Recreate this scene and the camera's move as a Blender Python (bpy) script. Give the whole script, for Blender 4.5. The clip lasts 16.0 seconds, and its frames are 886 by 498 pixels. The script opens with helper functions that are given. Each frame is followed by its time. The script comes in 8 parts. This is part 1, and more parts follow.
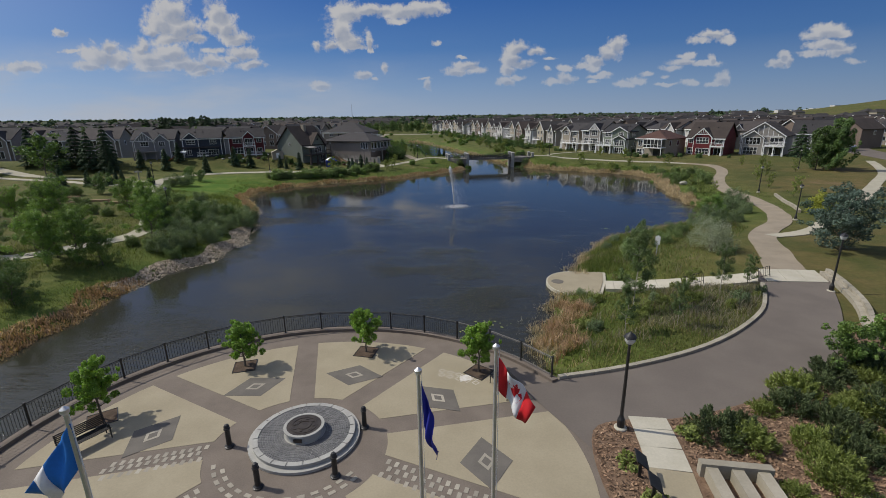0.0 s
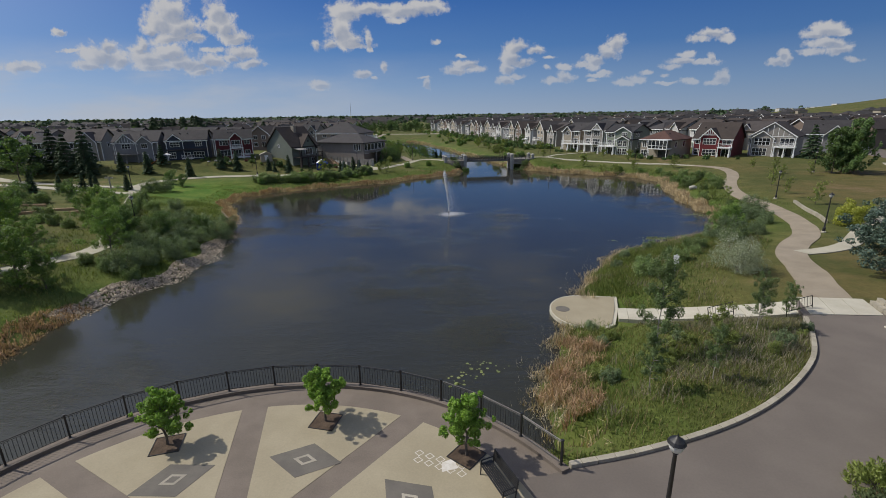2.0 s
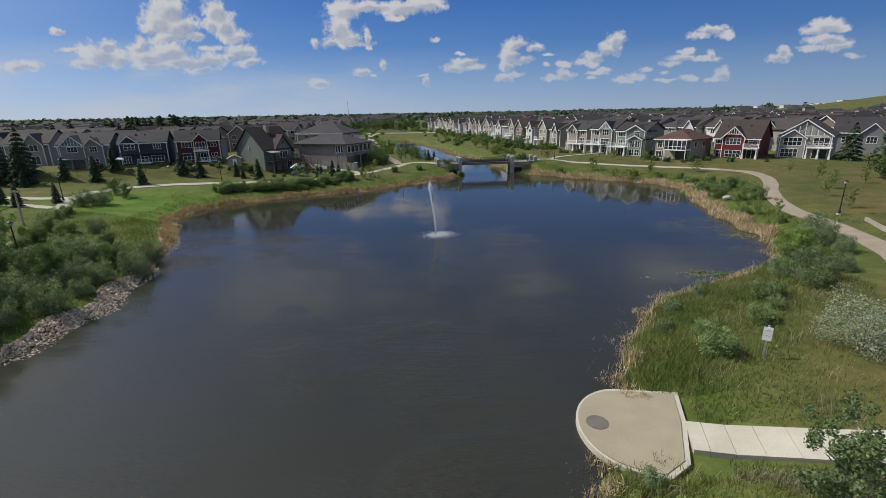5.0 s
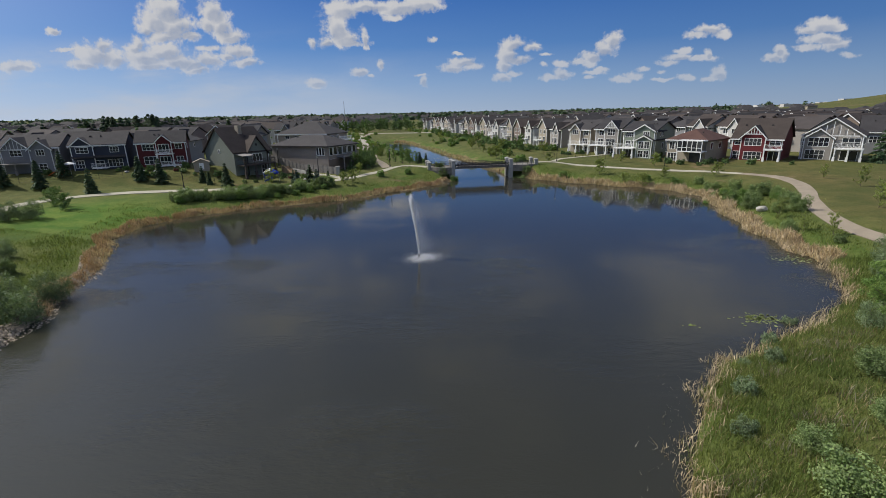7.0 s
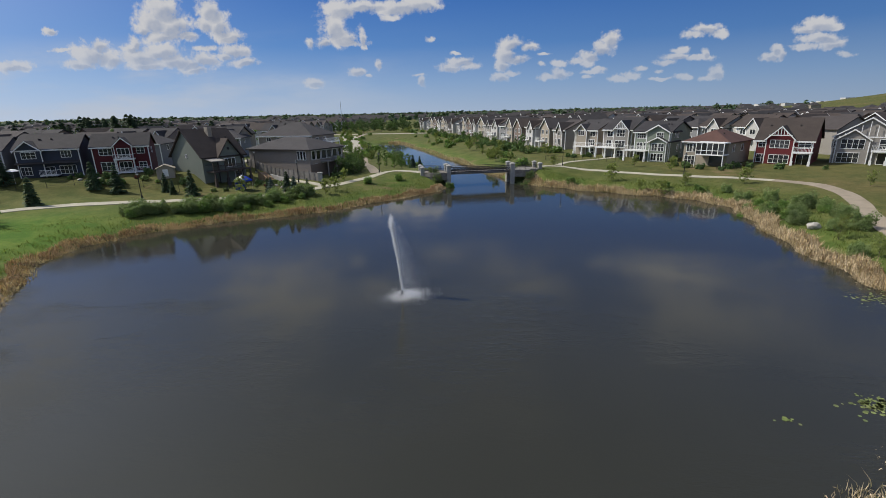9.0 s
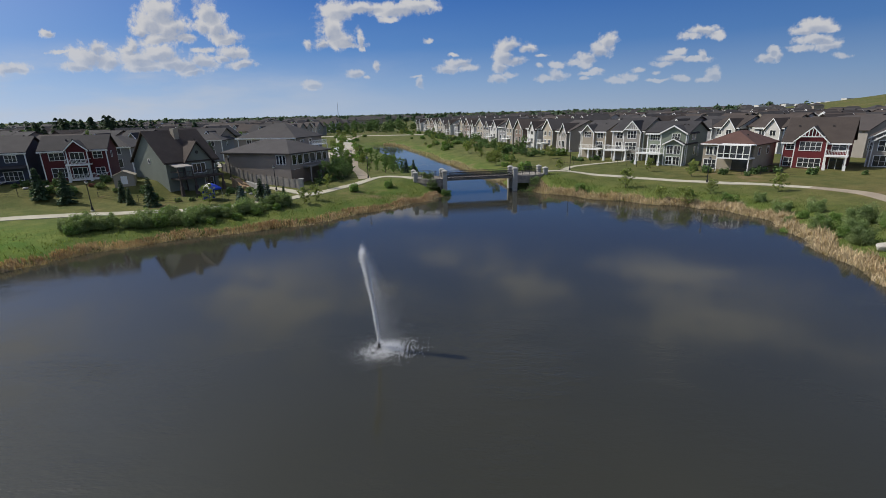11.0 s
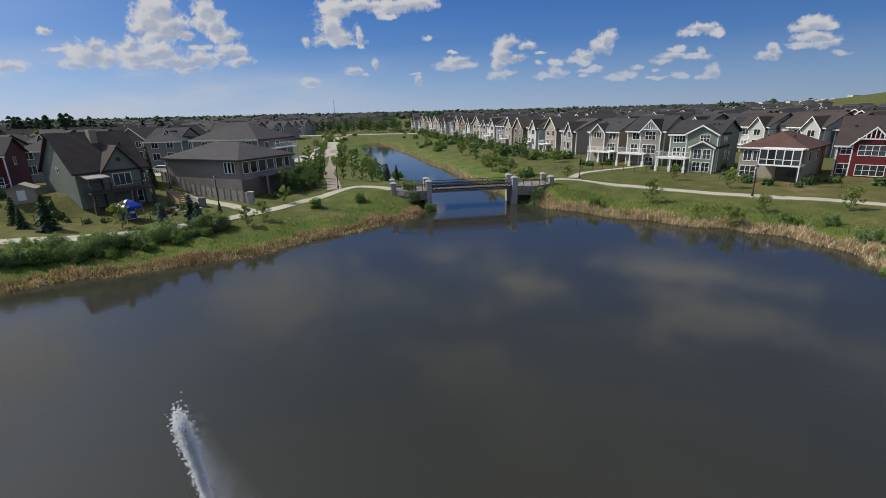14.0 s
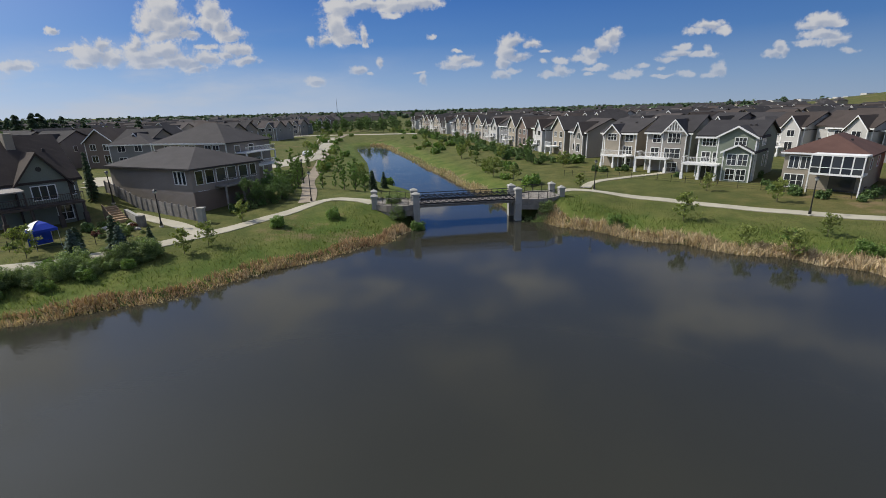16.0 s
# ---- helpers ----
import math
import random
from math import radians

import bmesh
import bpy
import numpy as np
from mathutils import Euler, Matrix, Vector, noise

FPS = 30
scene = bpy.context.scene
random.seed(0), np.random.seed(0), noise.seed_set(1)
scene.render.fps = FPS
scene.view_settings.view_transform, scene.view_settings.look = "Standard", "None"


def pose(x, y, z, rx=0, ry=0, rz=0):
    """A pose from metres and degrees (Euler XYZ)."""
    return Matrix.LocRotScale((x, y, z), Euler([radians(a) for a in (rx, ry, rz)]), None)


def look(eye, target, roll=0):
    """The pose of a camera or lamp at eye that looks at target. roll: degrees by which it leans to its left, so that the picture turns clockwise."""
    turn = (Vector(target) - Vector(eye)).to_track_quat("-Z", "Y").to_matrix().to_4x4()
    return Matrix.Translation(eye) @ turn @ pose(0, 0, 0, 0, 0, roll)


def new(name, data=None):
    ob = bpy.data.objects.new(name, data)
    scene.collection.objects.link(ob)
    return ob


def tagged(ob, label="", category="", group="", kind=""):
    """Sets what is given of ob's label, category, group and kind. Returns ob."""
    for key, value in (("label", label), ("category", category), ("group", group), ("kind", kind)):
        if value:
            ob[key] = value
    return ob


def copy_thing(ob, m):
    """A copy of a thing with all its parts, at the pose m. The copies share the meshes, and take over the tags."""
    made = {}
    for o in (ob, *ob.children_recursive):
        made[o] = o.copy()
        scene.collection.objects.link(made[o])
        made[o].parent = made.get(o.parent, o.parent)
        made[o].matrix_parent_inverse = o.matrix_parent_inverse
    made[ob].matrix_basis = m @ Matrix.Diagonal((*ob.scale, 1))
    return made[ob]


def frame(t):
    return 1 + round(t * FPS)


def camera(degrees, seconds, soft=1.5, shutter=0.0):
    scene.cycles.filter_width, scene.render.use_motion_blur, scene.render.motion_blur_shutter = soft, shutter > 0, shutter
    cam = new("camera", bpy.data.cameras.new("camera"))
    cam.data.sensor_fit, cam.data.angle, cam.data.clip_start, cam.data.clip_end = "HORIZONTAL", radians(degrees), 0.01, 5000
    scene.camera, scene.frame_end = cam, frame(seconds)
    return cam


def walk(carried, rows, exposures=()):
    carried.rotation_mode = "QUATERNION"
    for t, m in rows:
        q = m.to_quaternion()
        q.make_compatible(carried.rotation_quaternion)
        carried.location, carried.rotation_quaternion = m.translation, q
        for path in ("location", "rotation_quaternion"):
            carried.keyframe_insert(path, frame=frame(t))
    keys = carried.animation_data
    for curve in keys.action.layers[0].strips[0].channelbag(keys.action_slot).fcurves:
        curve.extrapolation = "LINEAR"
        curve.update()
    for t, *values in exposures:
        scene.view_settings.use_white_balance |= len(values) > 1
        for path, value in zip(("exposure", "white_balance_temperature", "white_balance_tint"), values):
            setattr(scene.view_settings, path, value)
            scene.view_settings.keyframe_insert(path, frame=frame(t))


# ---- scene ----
cam = camera(88.6, 16.0, soft=0.8)
PATH = [
    (0, (4.09, 5.467, 14.968), (3.923, 7.38, 14.409), -0.8),
    (0.5, (4.23, 6.536, 14.998), (4.064, 8.45, 14.44), -0.8),
    (1, (4.321, 7.772, 15.128), (4.155, 9.685, 14.568), -0.8),
    (1.5, (4.433, 9.31, 15.2), (4.266, 11.223, 14.638), -0.9),
    (2, (4.539, 11.159, 15.299), (4.373, 13.071, 14.736), -0.9),
    (2.5, (4.662, 13.157, 15.349), (4.494, 15.068, 14.784), -1.0),
    (3, (4.875, 15.292, 15.438), (4.706, 17.202, 14.869), -1.1),
    (3.5, (5.085, 17.662, 15.4), (4.915, 19.571, 14.831), -1.0),
    (4, (5.169, 20.201, 15.401), (5.0, 22.11, 14.83), -1.0),
    (6.5, (5.593, 33.773, 14.955), (5.434, 35.683, 14.384), -1.2),
    (7, (5.799, 36.56, 14.95), (5.642, 38.47, 14.378), -1.2),
    (7.5, (5.858, 39.341, 14.934), (5.704, 41.251, 14.361), -1.3),
    (8, (5.895, 42.084, 14.909), (5.744, 43.994, 14.335), -1.3),
    (8.5, (5.824, 44.709, 14.905), (5.673, 46.619, 14.331), -1.4),
    (9, (5.763, 47.232, 14.92), (5.613, 49.142, 14.347), -1.3),
    (11.5, (5.612, 59.643, 14.508), (5.471, 61.556, 13.941), -1.4),
    (12, (5.715, 62.387, 14.581), (5.577, 64.299, 14.011), -1.4),
    (12.5, (5.778, 65.079, 14.624), (5.645, 66.99, 14.05), -1.4),
    (13, (6.09, 67.643, 14.558), (5.958, 69.554, 13.984), -1.4),
    (13.5, (6.481, 70.31, 14.546), (6.346, 72.22, 13.971), -1.4),
    (14, (6.889, 73.049, 14.541), (6.75, 74.958, 13.964), -1.4),
    (14.5, (7.311, 75.901, 14.63), (7.164, 77.81, 14.049), -1.3),
    (15, (7.643, 78.836, 14.71), (7.489, 80.743, 14.129), -1.4),
    (15.5, (7.865, 81.802, 14.703), (7.709, 83.71, 14.121), -1.4),
    (16, (8.019, 84.946, 14.567), (7.861, 86.853, 13.986), -1.5),
]
walk(cam, [(t, look(eye, target, roll)) for t, eye, target, roll in PATH], ((0.0, -0.29), (1.5, -0.26), (3.0, -0.12), (5.0, -0.02), (16.0, 0.01)))

# ---- build ----
# ---- world, sun ----
SUN_AZ, SUN_EL = radians(-81.0), radians(47.0)

WEST_HEAPS = [
    (-0.654, 0.221, 0.037, 0.023), (-0.683, 0.200, 0.030, 0.021), (-0.640, 0.188, 0.042, 0.026), (-0.703, 0.185, 0.017, 0.013),
    (-0.659, 0.168, 0.050, 0.010), (-0.607, 0.166, 0.022, 0.008), (-0.552, 0.212, 0.023, 0.021), (-0.538, 0.186, 0.024, 0.023),
    (-0.568, 0.187, 0.016, 0.014), (-0.521, 0.164, 0.029, 0.011), (-0.724, 0.157, 0.013, 0.015),
]
WEST_LOW = [
    (-0.832, 0.137, 0.041, 0.020), (-0.865, 0.120, 0.034, 0.010), (-0.808, 0.152, 0.019, 0.012), (-0.789, 0.126, 0.028, 0.015),
    (-0.891, 0.148, 0.023, 0.003), (-0.739, 0.148, 0.019, 0.009), (-0.724, 0.130, 0.043, 0.014), (-0.675, 0.138, 0.043, 0.015),
    (-0.714, 0.115, 0.036, 0.009), (-0.653, 0.120, 0.035, 0.011), (-0.617, 0.114, 0.030, 0.010), (-0.580, 0.121, 0.030, 0.013),
    (-0.603, 0.101, 0.030, 0.008), (-0.509, 0.135, 0.029, 0.012), (-0.532, 0.125, 0.017, 0.008), (-0.492, 0.112, 0.025, 0.008),
    (-0.570, 0.143, 0.022, 0.005), (-1.022, 0.118, 0.040, 0.009), (-0.912, 0.184, 0.012, 0.007),
]
MID_HEAPS = [
    (-0.279, 0.204, 0.035, 0.015), (-0.293, 0.176, 0.023, 0.025), (-0.281, 0.154, 0.031, 0.015), (-0.317, 0.146, 0.017, 0.009),
    (-0.345, 0.146, 0.007, 0.009), (-0.263, 0.143, 0.026, 0.006), (-0.235, 0.154, 0.006, 0.016), (-0.235, 0.135, 0.006, 0.004),
    (-0.232, 0.208, 0.046, 0.009), (-0.163, 0.202, 0.053, 0.011), (-0.176, 0.187, 0.018, 0.005), (-0.115, 0.208, 0.034, 0.011),
]
MID_PUFFS = [
    (-0.346, 0.067, 0.021, 0.008), (-0.251, 0.086, 0.017, 0.008), (-0.206, 0.104, 0.007, 0.009), (-0.224, 0.079, 0.008, 0.003),
    (-0.095, 0.145, 0.010, 0.004), (-0.114, 0.065, 0.007, 0.010), (-0.118, 0.078, 0.012, 0.003), (-0.034, 0.100, 0.023, 0.008),
    (-0.058, 0.091, 0.021, 0.008), (-0.015, 0.090, 0.017, 0.006), (-0.042, 0.117, 0.008, 0.003), (0.068, 0.130, 0.021, 0.011),
    (0.057, 0.114, 0.019, 0.016), (0.103, 0.124, 0.017, 0.007), (0.051, 0.094, 0.013, 0.012), (0.077, 0.102, 0.020, 0.007),
    (0.045, 0.068, 0.016, 0.008), (0.070, 0.076, 0.015, 0.005), (0.136, 0.109, 0.009, 0.003), (0.131, 0.089, 0.008, 0.004),
]
EAST_HEAPS = [
    (0.262, 0.132, 0.014, 0.013), (0.246, 0.117, 0.019, 0.013), (0.226, 0.104, 0.017, 0.009), (0.221, 0.092, 0.013, 0.006),
    (0.198, 0.096, 0.020, 0.005), (0.167, 0.092, 0.013, 0.006), (0.166, 0.072, 0.016, 0.009), (0.144, 0.065, 0.018, 0.006),
    (0.233, 0.074, 0.018, 0.004), (0.248, 0.080, 0.012, 0.005), (0.284, 0.060, 0.016, 0.005), (0.306, 0.066, 0.018, 0.006),
    (0.328, 0.077, 0.014, 0.004), (0.370, 0.057, 0.017, 0.003), (0.398, 0.109, 0.015, 0.006), (0.391, 0.097, 0.021, 0.007),
    (0.375, 0.087, 0.020, 0.006), (0.364, 0.073, 0.009, 0.004), (0.434, 0.094, 0.024, 0.005), (0.445, 0.101, 0.006, 0.009),
    (0.417, 0.059, 0.015, 0.005),
]
EAST_PUFFS = [
    (0.473, 0.065, 0.014, 0.011), (0.461, 0.056, 0.013, 0.005), (0.442, 0.145, 0.023, 0.008), (0.420, 0.137, 0.020, 0.006),
    (0.471, 0.137, 0.016, 0.006), (0.581, 0.101, 0.009, 0.009), (0.569, 0.090, 0.016, 0.007), (0.592, 0.093, 0.010, 0.008),
    (0.649, 0.145, 0.027, 0.011), (0.630, 0.138, 0.020, 0.007), (0.676, 0.141, 0.013, 0.005), (0.654, 0.122, 0.031, 0.008),
    (0.677, 0.111, 0.023, 0.009), (0.632, 0.108, 0.018, 0.006), (0.711, 0.093, 0.014, 0.004), (0.223, 0.064, 0.010, 0.004),
]
CLOUDS = WEST_HEAPS + WEST_LOW + MID_HEAPS + MID_PUFFS + EAST_HEAPS + EAST_PUFFS


class Nodes:
    """Short-hand for node trees."""

    def __init__(self, tree):
        self.tree = tree
        tree.nodes.clear()

    def add(self, kind):
        return self.tree.nodes.new(kind)

    def attribute(self, name):
        n = self.tree.nodes.new("ShaderNodeAttribute")
        n.attribute_name = name
        return n.outputs["Fac"]

    def link(self, a, b):
        self.tree.links.new(a, b)

    def put(self, value, socket):
        if isinstance(value, bpy.types.NodeSocket):
            self.tree.links.new(value, socket)
        else:
            socket.default_value = value

    def math(self, op, a, b=0.0, c=0.0, clamp=False):
        n = self.tree.nodes.new("ShaderNodeMath")
        n.operation, n.use_clamp = op, clamp
        for s, v in zip(n.inputs, (a, b, c)):
            self.put(v, s)
        return n.outputs[0]

    def vec(self, op, a, b=(0, 0, 0)):
        n = self.tree.nodes.new("ShaderNodeVectorMath")
        n.operation = op
        self.put(a, n.inputs[0])
        self.put(b, n.inputs[1])
        return n.outputs["Value"] if op in ("LENGTH", "DOT_PRODUCT") else n.outputs["Vector"]

    def scaled(self, p, u, v, sx, sy):
        """The plan point p, seen from (u, v) and scaled on both axes."""
        n = self.tree.nodes.new("ShaderNodeVectorMath")
        n.operation = "MULTIPLY_ADD"
        self.put(p, n.inputs[0])
        n.inputs[1].default_value, n.inputs[2].default_value = (sx, sy, 0), (-u * sx, -v * sy, 0)
        return n.outputs["Vector"]

    def noise(self, vector, scale, detail=4.0, rough=0.55, distort=0.0):
        n = self.tree.nodes.new("ShaderNodeTexNoise")
        n.inputs["Scale"].default_value = scale
        n.inputs["Detail"].default_value = detail
        n.inputs["Roughness"].default_value = rough
        n.inputs["Distortion"].default_value = distort
        if vector is not None:
            self.put(vector, n.inputs["Vector"])
        return n.outputs

    def smooth(self, x, lo, hi, to_lo=0.0, to_hi=1.0):
        n = self.tree.nodes.new("ShaderNodeMapRange")
        n.interpolation_type = "SMOOTHSTEP"
        self.put(x, n.inputs["Value"])
        for k, v in (("From Min", lo), ("From Max", hi), ("To Min", to_lo), ("To Max", to_hi)):
            self.put(v, n.inputs[k])
        return n.outputs["Result"]

    def mix(self, fac, a, b, blend="MIX"):
        n = self.tree.nodes.new("ShaderNodeMix")
        n.data_type, n.blend_type = "RGBA", blend
        self.put(fac, n.inputs[0])
        self.put(a, n.inputs[6])
        self.put(b, n.inputs[7])
        return n.outputs[2]


def build_world():
    world = bpy.data.worlds.new("sky")
    scene.world = world
    world.use_nodes = True
    g = Nodes(world.node_tree)
    sky = g.add("ShaderNodeTexSky")
    sky.sky_type = "NISHITA"
    sky.sun_disc = False
    sky.sun_elevation, sky.sun_rotation = SUN_EL, SUN_AZ % (2 * math.pi)
    sky.altitude, sky.air_density, sky.dust_density, sky.ozone_density = 600, 1.0, 0.6, 2.5
    way = g.vec("NORMALIZE", g.add("ShaderNodeTexCoord").outputs["Generated"])
    sep = g.add("ShaderNodeSeparateXYZ")
    g.link(way, sep.inputs[0])
    x, y, z = sep.outputs
    ahead = g.math("MAXIMUM", y, 0.05)
    flat = g.add("ShaderNodeCombineXYZ")
    g.link(g.math("DIVIDE", x, ahead), flat.inputs[0])
    g.link(g.math("DIVIDE", z, ahead), flat.inputs[1])
    p0 = flat.outputs[0]
    warp = g.vec("SUBTRACT", g.noise(p0, 24.0, 4.0)["Color"], (0.5, 0.5, 0.5))
    p = g.vec("ADD", p0, g.vec("MULTIPLY", warp, (0.026, 0.020, 0.0)))
    far, base = g.math("ADD", 9.0, 0.0), g.math("ADD", 9.0, 0.0)
    for u, v, a, b in CLOUDS:
        far = g.math("MINIMUM", far, g.vec("LENGTH", g.scaled(p, u, v, 0.68 / a, 0.68 / b)))
        if b > 0.006:
            # the flat grey underside of each heap, away from the sun
            base = g.math("MINIMUM", base, g.vec("LENGTH", g.scaled(p, u + 0.35 * a, v - 0.55 * b, 0.95 / a, 1.15 / b)))
    billow = g.noise(p, 30.0, 8.0, 0.62)["Fac"]
    wisp = g.noise(p0, 85.0, 5.0, 0.65)["Fac"]
    acc = g.math("ADD", g.math("SUBTRACT", 1.0, far), g.math("MULTIPLY", g.math("SUBTRACT", wisp, 0.5), 0.9))
    low = g.math("SUBTRACT", 1.0, base)
    dens = g.smooth(g.math("ADD", acc, g.math("MULTIPLY", g.math("SUBTRACT", billow, 0.5), 1.7)), -0.06, 0.56)
    # scattered unseen heaps over the rest of the sky, added for fill and reflections
    up = g.math("MAXIMUM", z, 0.12)
    roof = g.add("ShaderNodeCombineXYZ")
    g.link(g.math("DIVIDE", x, up), roof.inputs[0])
    g.link(g.math("DIVIDE", y, up), roof.inputs[1])
    rest = g.smooth(g.noise(roof.outputs[0], 1.1, 6.0, 0.6)["Fac"], 0.45, 0.62)
    away = g.math("MAXIMUM", g.math("MULTIPLY", g.math("MULTIPLY", g.smooth(z, 0.255, 0.32), g.smooth(z, 0.62, 0.44, 0.25, 1.0)), 0.85), g.smooth(y, 0.35, 0.0))
    rest = g.math("MULTIPLY", g.math("MULTIPLY", rest, away), g.smooth(z, 0.02, 0.15))
    dens = g.math("MAXIMUM", g.math("MULTIPLY", g.math("MULTIPLY", dens, g.smooth(z, 0.02, 0.15, 0.45, 0.95)), g.smooth(y, 0.1, 0.3)), rest)
    # thin veil low on the west side
    veil = g.math("MULTIPLY", g.smooth(g.noise(g.vec("MULTIPLY", p0, (2.2, 9.0, 1.0)), 1.3, 5.0)["Fac"], 0.40, 0.75), g.smooth(g.math("DIVIDE", x, ahead), 0.1, -0.75))
    veil = g.math("MULTIPLY", g.math("MULTIPLY", veil, g.smooth(g.math("DIVIDE", z, ahead), 0.20, 0.07)), 0.75)
    shade = g.math("ADD", g.math("MULTIPLY", g.smooth(low, 0.0, 0.6), 0.75), g.math("MULTIPLY", g.math("SUBTRACT", 0.55, billow), 1.4), clamp=True)
    cloud = g.mix(shade, (5.9, 5.85, 5.9, 1), (3.3, 3.7, 4.6, 1))
    # pale air near the horizon deepening upwards
    grade = g.add("ShaderNodeValToRGB")
    grade.color_ramp.elements.remove(grade.color_ramp.elements[1])
    for k, (at, c) in enumerate(((0.0, (3.5, 4.5, 6.1)), (0.06, (2.2, 3.5, 5.8)), (0.13, (0.8, 2.1, 5.0)), (0.24, (0.25, 1.18, 4.1)), (0.45, (0.45, 1.35, 4.0)), (1.0, (0.22, 0.75, 2.4)))):
        e = grade.color_ramp.elements[0] if k == 0 else grade.color_ramp.elements.new(at)
        e.position, e.color = at, (*c, 1)
    g.link(z, grade.inputs[0])
    body = g.mix(0.93, sky.outputs[0], grade.outputs[0])
    # the air is brighter towards the sun and deeper away from it
    toward = g.vec("DOT_PRODUCT", way, (math.sin(SUN_AZ) * math.cos(SUN_EL), math.cos(SUN_AZ) * math.cos(SUN_EL), math.sin(SUN_EL)))
    glow = g.math("ADD", 0.91, g.math("MULTIPLY", toward, 0.38))
    lit = g.add("ShaderNodeCombineColor")
    for k, gain in enumerate((1.15, 1.0, 0.9)):
        g.link(g.math("ADD", g.math("MULTIPLY", g.math("SUBTRACT", glow, 1.0), gain), 1.0), lit.inputs[k])
    body = g.mix(1.0, body, lit.outputs[0], "MULTIPLY")
    halo = g.math("MULTIPLY", g.math("POWER", g.math("MAXIMUM", toward, 0.0), 7.0), 16.0)
    white = g.add("ShaderNodeCombineColor")
    for k, gain in enumerate((1.0, 1.0, 0.95)):
        g.link(g.math("MULTIPLY", halo, gain), white.inputs[k])
    body = g.mix(1.0, body, white.outputs[0], "ADD")
    col = g.mix(veil, body, (5.0, 5.3, 5.9, 1))
    col = g.mix(dens, col, cloud)
    bg = g.add("ShaderNodeBackground")
    g.link(col, bg.inputs["Color"])
    bg.inputs["Strength"].default_value = 0.10
    out = g.add("ShaderNodeOutputWorld")
    g.link(bg.outputs[0], out.inputs[0])
    sun = bpy.data.lights.new("sun", "SUN")
    sun.energy, sun.angle, sun.color = 4.1, radians(0.5), (1.0, 0.94, 0.84)
    way = Vector((math.sin(SUN_AZ) * math.cos(SUN_EL), math.cos(SUN_AZ) * math.cos(SUN_EL), math.sin(SUN_EL)))
    new("sun", sun).matrix_world = look(way * 300, (0, 0, 0))


build_world()


# ---- materials ----
def mat(name, c1, c2, scale=1.0, fine=12.0, rough=0.75, bump=0.3, depth=0.01, metal=0.0, vary=0.0, island=0.0, lines=0.0, through_leaf=0.0, spec=0.4, grain=0.35):
    """A surface that wanders between two colours, with grain, relief, and per-object or per-piece variation."""
    m = bpy.data.materials.new(name)
    m.use_nodes = True
    g = Nodes(m.node_tree)
    where = g.add("ShaderNodeTexCoord").outputs["Object"]
    n1 = g.noise(where, scale, 5.0)["Fac"]
    n2 = g.noise(where, scale * fine, 4.0, 0.65)["Fac"]
    col = g.mix(g.smooth(n1, 0.3, 0.7), (*c1, 1), (*c2, 1))
    tone = g.math("ADD", 1.0 - grain / 2, g.math("MULTIPLY", n2, grain))
    if vary:
        tone = g.math("MULTIPLY", tone, g.math("ADD", 1 - vary / 2, g.math("MULTIPLY", g.add("ShaderNodeObjectInfo").outputs["Random"], vary)))
    if island:
        tone = g.math("MULTIPLY", tone, g.math("ADD", 1 - island / 2, g.math("MULTIPLY", g.add("ShaderNodeNewGeometry").outputs["Random Per Island"], island)))
    grey = g.add("ShaderNodeCombineColor")
    for s in grey.inputs[:3]:
        g.link(tone, s)
    col = g.mix(1.0, col, grey.outputs[0], "MULTIPLY")
    b = g.add("ShaderNodeBsdfPrincipled")
    g.link(col, b.inputs["Base Color"])
    b.inputs["Metallic"].default_value = metal
    b.inputs["Specular IOR Level"].default_value = spec
    g.link(g.math("ADD", rough - 0.08, g.math("MULTIPLY", n2, 0.16), clamp=True), b.inputs["Roughness"])
    if bump:
        bp = g.add("ShaderNodeBump")
        bp.inputs["Strength"].default_value, bp.inputs["Distance"].default_value = bump, depth
        height = n2
        if lines:
            sep = g.add("ShaderNodeSeparateXYZ")
            g.link(where, sep.inputs[0])
            height = g.math("ADD", g.math("MULTIPLY", n2, 0.25), g.math("FRACT", g.math("DIVIDE", sep.outputs[2], lines)))
        g.link(height, bp.inputs["Height"])
        g.link(bp.outputs[0], b.inputs["Normal"])
    surface = b.outputs[0]
    if through_leaf:
        t = g.add("ShaderNodeBsdfTranslucent")
        g.link(g.mix(1.0, col, (1.2, 1.3, 0.5, 1), "MULTIPLY"), t.inputs["Color"])
        ms = g.add("ShaderNodeMixShader")
        ms.inputs[0].default_value = through_leaf
        g.link(surface, ms.inputs[1])
        g.link(t.outputs[0], ms.inputs[2])
        surface = ms.outputs[0]
    out = g.add("ShaderNodeOutputMaterial")
    g.link(surface, out.inputs[0])
    return m


